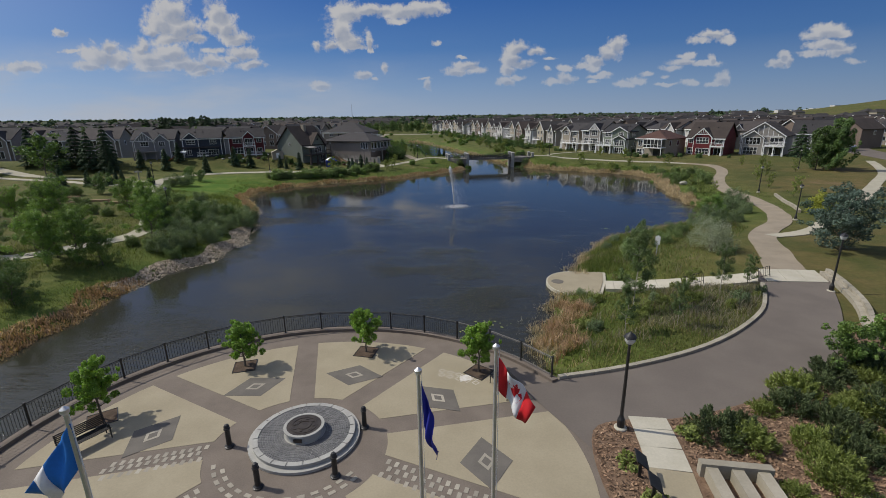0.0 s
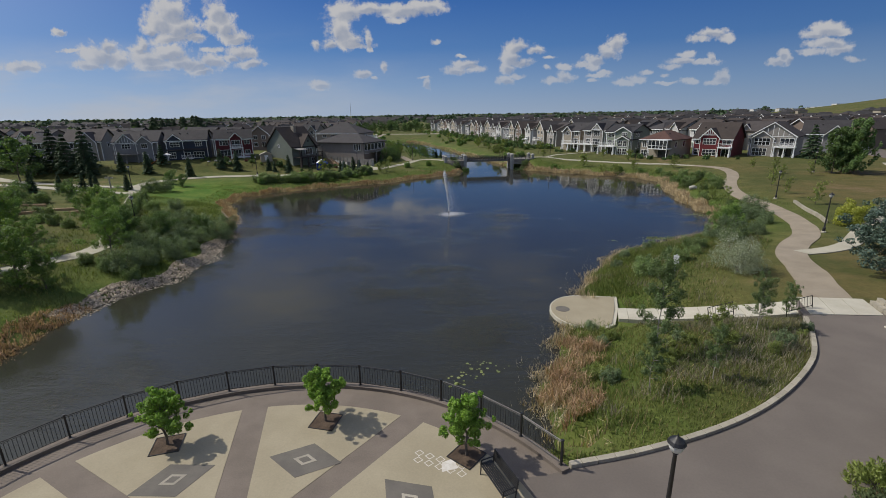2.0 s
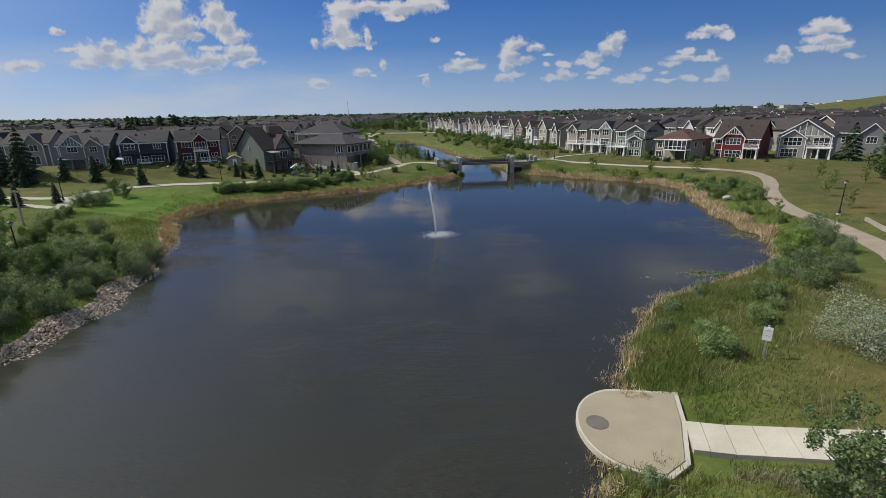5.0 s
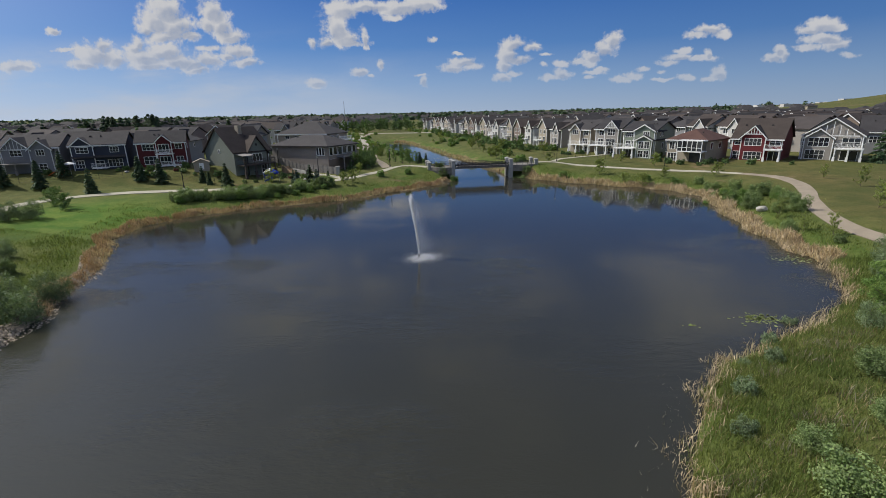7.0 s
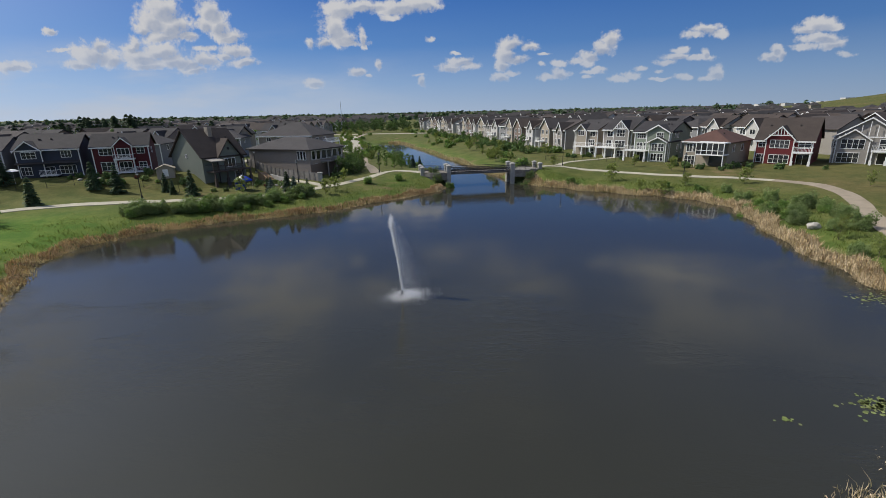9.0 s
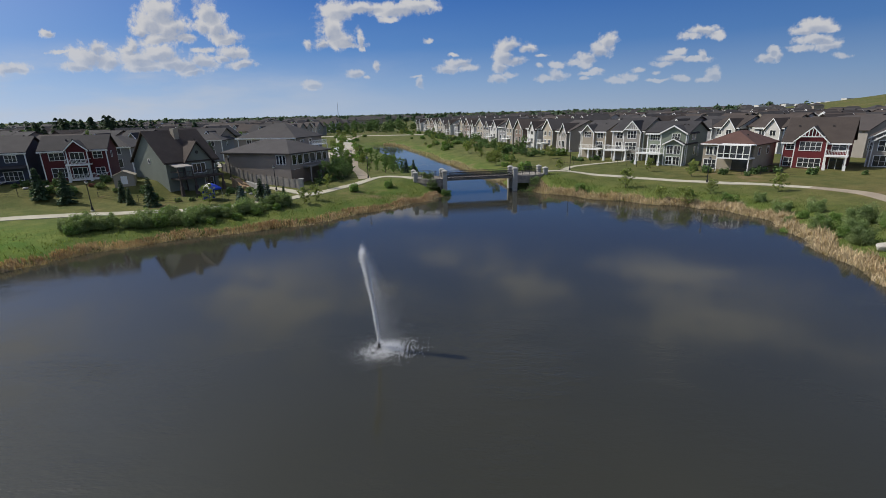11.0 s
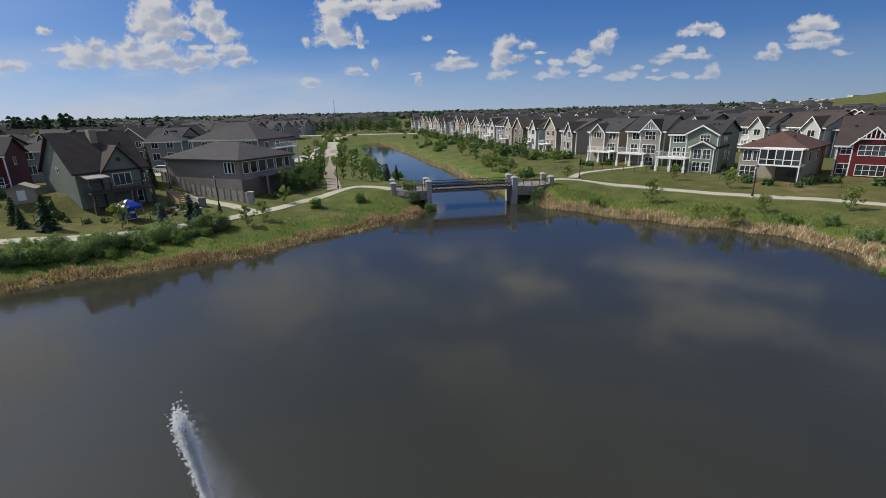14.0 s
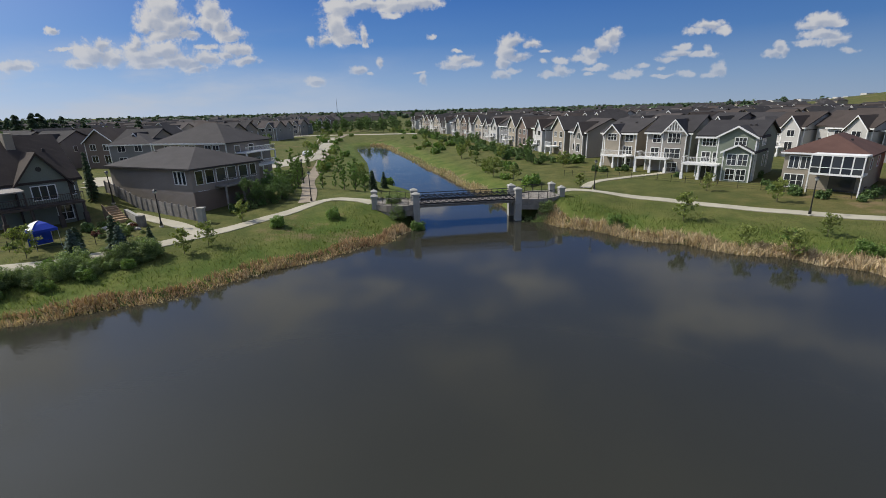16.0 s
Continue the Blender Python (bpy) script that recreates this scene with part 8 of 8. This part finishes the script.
def build_playground():
    for k, (x, y) in enumerate(((-64.9, 75.5), (-57.8, 73.1), (-53.0, 72.0), (-60.7, 70.0))):
        b = thing("timber_border", pose(x, y, land(x, y), 0, 0, 12 * k), "pale timber edging beside the play area", "timber", "play area timbers")
        part("beam", Geo().box(-2.0, 2.0, -0.2, 0.2, -0.1, 0.35), CEDAR, b)
    p = thing("utility_pole", pose(-54, 78.4, land(-54, 78.4)), "pale wooden utility post with a cross arm", "pole")
    part("post", Geo().tube((0, 0, -0.4), (0, 0, 4.6), 0.14, 0.11, 10), SIDEWALK, p)
    part("arm", Geo().box(-0.7, 0.7, -0.07, 0.07, 4.3, 4.5), SIDEWALK, p)
    m = thing("radio_mast", pose(-330, 1200, land(-330, 1200)), "thin distant radio mast", "mast")
    part("mast", Geo().tube((0, 0, 0), (0, 0, 42), 1.0, 0.4, 6), GALV, m)


def build_gardens():
    s = thing("garden_shed", pose(-52.0, 128.4, land(-52.0, 128.4), 0, 0, 30) @ Matrix.Diagonal((0.72, 0.72, 0.72, 1)), "pale beige garden shed with a gabled roof", "shed")
    part("shell", gable_wall(-2, 2, -1.5, 1.5, 2.0, 2.9, "y"), SIDING["beige"], s)
    part("roof", gable_roof(-2, 2, -1.5, 1.5, 2.0, 2.9, "y", 0.25, 0.1), SIDING["beige"], s)
    part("door", Geo().box(-0.6, 0.6, -1.55, -1.5, 0, 1.8), WHITE, s)
    u = thing("patio_umbrella", pose(-73.2, 119.6, land(-73.2, 119.6)), "pale patio umbrella beside the navy house", "umbrella")
    part("pole", Geo().tube((0, 0, 0), (0, 0, 2.5), 0.03), GALV, u)
    part("canopy", Geo().lathe([(1.0, 2.1), (0.55, 2.35), (0.05, 2.5), (0.0, 2.5)], 8), WHITE, u)
    o = thing("play_slide", pose(-75.6, 118.8, land(-75.6, 118.8), 0, 0, 25), "bright orange plastic play slide", "slide")
    orange = flat("orange_plastic", (0.62, 0.13, 0.02), 0.4)
    part("chute", Geo().raw([(-1.2, -0.35, 0.1), (-1.2, 0.35, 0.1), (0.7, 0.35, 1.25), (0.7, -0.35, 1.25), (-1.2, -0.35, 0.0), (-1.2, 0.35, 0.0), (0.7, 0.35, 1.1), (0.7, -0.35, 1.1)], [(0, 3, 2, 1), (4, 5, 6, 7), (0, 1, 5, 4), (1, 2, 6, 5), (2, 3, 7, 6), (3, 0, 4, 7)]), orange, o)
    part("tower", Geo().box(0.7, 1.5, -0.45, 0.45, 0, 1.25), orange, o)
    # stepped timber and stone beside the sage house
    st = thing("garden_steps", pose(-36.4, 136.4, land(-36.4, 136.4), 0, 0, -35), "timber garden steps with stone edging", "steps")
    for k in range(7):
        part("tread", Geo().box(-2.2 + 0.55 * k, -1.7 + 0.55 * k, -0.7, 0.7, -0.1, 1.5 - 0.2 * k), CEDAR, st)
    part("stringer", Geo().raw([(-2.2, -0.8, 0), (1.7, -0.8, 0), (1.7, -0.8, 0.5), (-2.2, -0.8, 1.9), (-2.2, -0.7, 0), (1.7, -0.7, 0), (1.7, -0.7, 0.5), (-2.2, -0.7, 1.9)], [(0, 1, 2, 3), (7, 6, 5, 4), (0, 4, 5, 1), (1, 5, 6, 2), (2, 6, 7, 3), (3, 7, 4, 0)]), CEDAR, st)
    w = thing("garden_wall", pose(0, 0, 0), "low grey stone garden wall with end pillars", "wall")
    a, b = Vector((-37.0, 138.4)), Vector((-31.6, 134.2))
    for k in range(9):
        p, q = a.lerp(b, k / 9 + 0.003), a.lerp(b, (k + 1) / 9 - 0.003)
        z = land(p.x, p.y)
        part("wall_stone", Geo().slab([(p.x, p.y), (q.x, q.y), (q.x + 0.25, q.y + 0.3), (p.x + 0.25, p.y + 0.3)], z - 0.3, z + 0.9), MONSTONE, w)
    z = land(b.x, b.y)
    part("end_pillar", Geo().box(b.x - 0.35, b.x + 0.35, b.y - 0.35, b.y + 0.35, z - 0.3, z + 1.3), WALLSTONE, w)
    # cold frame and garden beds beside the bungalow
    c = thing("cold_frame", pose(60.3, 150.0, land(60.3, 150.0), 0, 0, -46), "pale green glazed garden frame", "garden frame")
    part("box", Geo().box(-1.6, 1.6, -0.6, 0.6, 0, 0.5), WOODGREY, c)
    for k in range(4):
        part("pane", Geo().box(-1.55 + 0.78 * k, -0.83 + 0.78 * k, -0.6, 0.6, 0.5, 0.55), GLASS, c)
    # hedges and beds by the houses
    hedge = bush(60, 1.3, 2.0, "dark", 900, 0.14, "dark green garden shrub by a house", "garden_shrub", 9)
    rng = random.Random(44)
    spots = [(51, 156.6), (49.2, 152), (50.2, 148.5), (52, 146.2), (55.2, 144), (57.5, 146), (60, 147.8), (62, 146.5), (46.5, 172.5), (53.5, 163), (42, 166), (36, 175), (66, 143.5), (73, 141), (-65.8, 124.6), (-66.8, 123.6), (-63.5, 125.5), (-61.5, 126), (-77.5, 119), (-55.5, 128.6), (-54, 130.4), (-46.2, 126.6), (-48, 127.2), (-36.2, 131.8), (-35, 133.2), (-24.0, 141.5), (-23.4, 143), (-22.5, 146)]
    spots += [(31 + 0.55 * k + rng.uniform(-1, 1), 177 - 0.3 * k + rng.uniform(-1, 1)) for k in range(6)] + [(-58 - 1.5 * k, 124.6 - 0.7 * k + rng.uniform(-0.6, 0.6)) for k in range(4)]
    scatter(hedge, spots, 0.6, 1.2, 60)
    mixed = bush(64, 0.9, 1.3, "willow", 700, 0.10, "bright green garden shrub in a planted bed", "garden_shrub", 8)
    scatter(mixed, [(-34.6, 131.2), (-33.2, 132.4), (-31.8, 131.8), (-35.6, 129.6), (-32.6, 129.4), (-30.8, 130.4), (-29.6, 131.6), (-34.2, 135.4), (-36.4, 133.8), (-39.4, 125.8), (-41.6, 125.4), (-44.4, 125.6), (-46.8, 125.2), (-31.5, 132.6), (-23.8, 145), (-22.6, 144), (-21.2, 147.4), (-52.4, 126.2), (-55, 126.6)], 0.55, 1.2, 64)
    red_b = bush(65, 0.8, 1.2, "russet", 600, 0.09, "dark red leaved garden shrub", "garden_shrub", 8)
    scatter(red_b, [(-33.9, 130.2), (-32.4, 133.8), (-56.8, 126.8), (61.5, 147.4)], 0.7, 1.1, 65)
    stone = bmesh.new()
    bmesh.ops.create_icosphere(stone, subdivisions=2, radius=0.4)
    for v in stone.verts:
        v.co *= 1 + 0.3 * noise.noise(v.co * 3)
        v.co.z *= 0.65
    rock = bpy.data.meshes.new("garden_boulder")
    stone.to_mesh(rock)
    stone.free()
    rock.materials.append(BOULDER)
    for k, (x, y) in enumerate(((-33.6, 131.6), (-32.2, 130.8), (-31.2, 132.8), (-34.8, 132.6), (-30.4, 129.2), (-33, 134.2), (-62.6, 125), (-65, 123.6), (-60.4, 125.6), (-63.8, 124.8))):
        o = tagged(new("garden_boulder", rock), "pale rounded boulder in a garden bed", "boulder", "garden boulders")
        s = 0.7 + 0.09 * (k % 6)
        o.matrix_basis = pose(x, y, land(x, y) + 0.1, 0, 0, 47 * k) @ Matrix.Diagonal((s, s * 1.2, s, 1))
    for k, (x, y) in enumerate(((-40.2, 128.9), (-39.2, 129.9))):
        ch = thing("patio_chair", pose(x, y, land(x, y), 0, 0, 40 + 70 * k), "dark patio chair by the sage house", "chair", "patio chairs")
        part("seat", Geo().box(-0.28, 0.28, -0.28, 0.28, 0.4, 0.46), DARKWOOD, ch)
        part("backrest", Geo().box(-0.28, 0.28, 0.24, 0.3, 0.46, 0.95), DARKWOOD, ch)
        for px in (-0.24, 0.24):
            for py in (-0.24, 0.24):
                part("leg", Geo().box(px - 0.025, px + 0.025, py - 0.025, py + 0.025, -0.05, 0.4), DARKWOOD, ch)
    col = spruce(61, 6.0, 1.4, "needle", 1300, "narrow columnar evergreen by the bungalow", 0.22)
    scatter(col, [(-45.4, 143.6), (-44.6, 142.6), (-46.2, 144.6)], 0.85, 1.2, 61)
    birch = broadleaf(62, 3.4, 1.5, "olive", 1300, 0.12, "young tree on the mown bank", BARK, 11, 0.25, 1.0, 0.04)
    scatter(birch, [(32.3, 139.8), (41, 153.2), (35.2, 131.8), (38.2, 129.4), (43.4, 132.4), (45.8, 145), (23.8, 157.6), (52.5, 130.5), (-35.1, 123.1), (-21.3, 126.2), (-21.0, 137.4), (-20.2, 128.6)], 0.65, 0.95, 62)
    pine2 = spruce(63, 3.4, 2.6, "bluespruce", 1400, "young blue green pine on the mown bank", 0.24)
    scatter(pine2, [(-26.0, 124.0), (-29.5, 122.6)], 0.8, 1.1, 63)


def build_car():
    """A parked car: shell, glasshouse, lamps and wheels."""
    paint = flat("car_paint", (0.62, 0.63, 0.64), 0.3)
    car = thing("car", pose(0, 0, 0), "pale silver car parked on the street", "car", "parked cars")
    side = [(-2.2, 0.35), (2.2, 0.35), (2.25, 0.75), (1.2, 0.95), (0.6, 1.42), (-1.2, 1.45), (-1.9, 0.98), (-2.25, 0.9)]
    pts = [(x, y, z) for y in (-0.85, 0.85) for x, z in side]
    n = len(side)
    part("body", Geo().raw(pts, [tuple(range(n)), tuple(range(2 * n - 1, n - 1, -1))] + [(i, n + i, n + (i + 1) % n, (i + 1) % n) for i in range(n)]), paint, car)
    for y in (-0.86, 0.86):
        part("side_window", Geo().raw([(x, y + d, z) for d in (-0.01, 0.01) for x, z in ((-1.6, 0.98), (0.95, 0.98), (0.5, 1.36), (-1.15, 1.38))], [(0, 1, 2, 3), (7, 6, 5, 4), (0, 4, 5, 1), (1, 5, 6, 2), (2, 6, 7, 3), (3, 7, 4, 0)]), GLASS, car)
    for x in (-1.4, 1.4):
        for y in (-0.8, 0.8):
            wheel = part("wheel", Geo().tube((x, y - 0.1, 0.33), (x, y + 0.1, 0.33), 0.33, n=16), IRON, car)
            part("rim", Geo().tube((x, y - 0.11, 0.33), (x, y + 0.11, 0.33), 0.19, n=12), GALV, wheel)
    for y in (-0.6, 0.6):
        part("headlight", Geo().box(2.2, 2.27, y - 0.18, y + 0.18, 0.62, 0.76), LAMPGLASS, car)
    return car


def park_cars():
    car = build_car()
    for k, (x, y, a) in enumerate(((-63.5, 172.5, 20), (-52, 181.5, 55), (-46, 200, 95), (121, 163, 62), (127, 176, 60), (150, 205, 50), (-45, 224, 100))):
        m = pose(x, y, land(x, y) + 0.1, 0, 0, a)
        if k == 0:
            car.matrix_basis = m
        else:
            copy_thing(car, m)


def build_bank_walls():
    """Low retaining kerbs where the east walk branches off."""
    for pts, label in (([(46.3, 68.6), (47.6, 71.6), (49.5, 77), (51.6, 83)], "low pale retaining kerb beside the gravel path"), ([(45.5, 62.8), (48.5, 66), (52.5, 71.2)], "low pale retaining kerb below the walk"), ([(56.2, 70.8), (62, 77.5), (69, 85)], "low pale kerb above the walk")):
        w = thing("retaining_kerb", pose(0, 0, 0), label, "kerb", "retaining kerbs")
        line = curve_points(pts, 4)
        for a, b in zip(line, line[1:]):
            t = (b - a) / np.linalg.norm(b - a)
            sd = np.array([-t[1], t[0]]) * 0.15
            e = t * 0.012
            z = land(*a)
            part("kerb_stone", Geo().slab([a - sd + e, b - sd - e, b + sd - e, a + sd + e], z - 0.4, z + 0.4), KERB, w)


build_gardens()
park_cars()
build_bank_walls()
build_lilies()
build_seatwall()
build_bed()
build_sign()
build_tent()
build_fences()
build_playground()
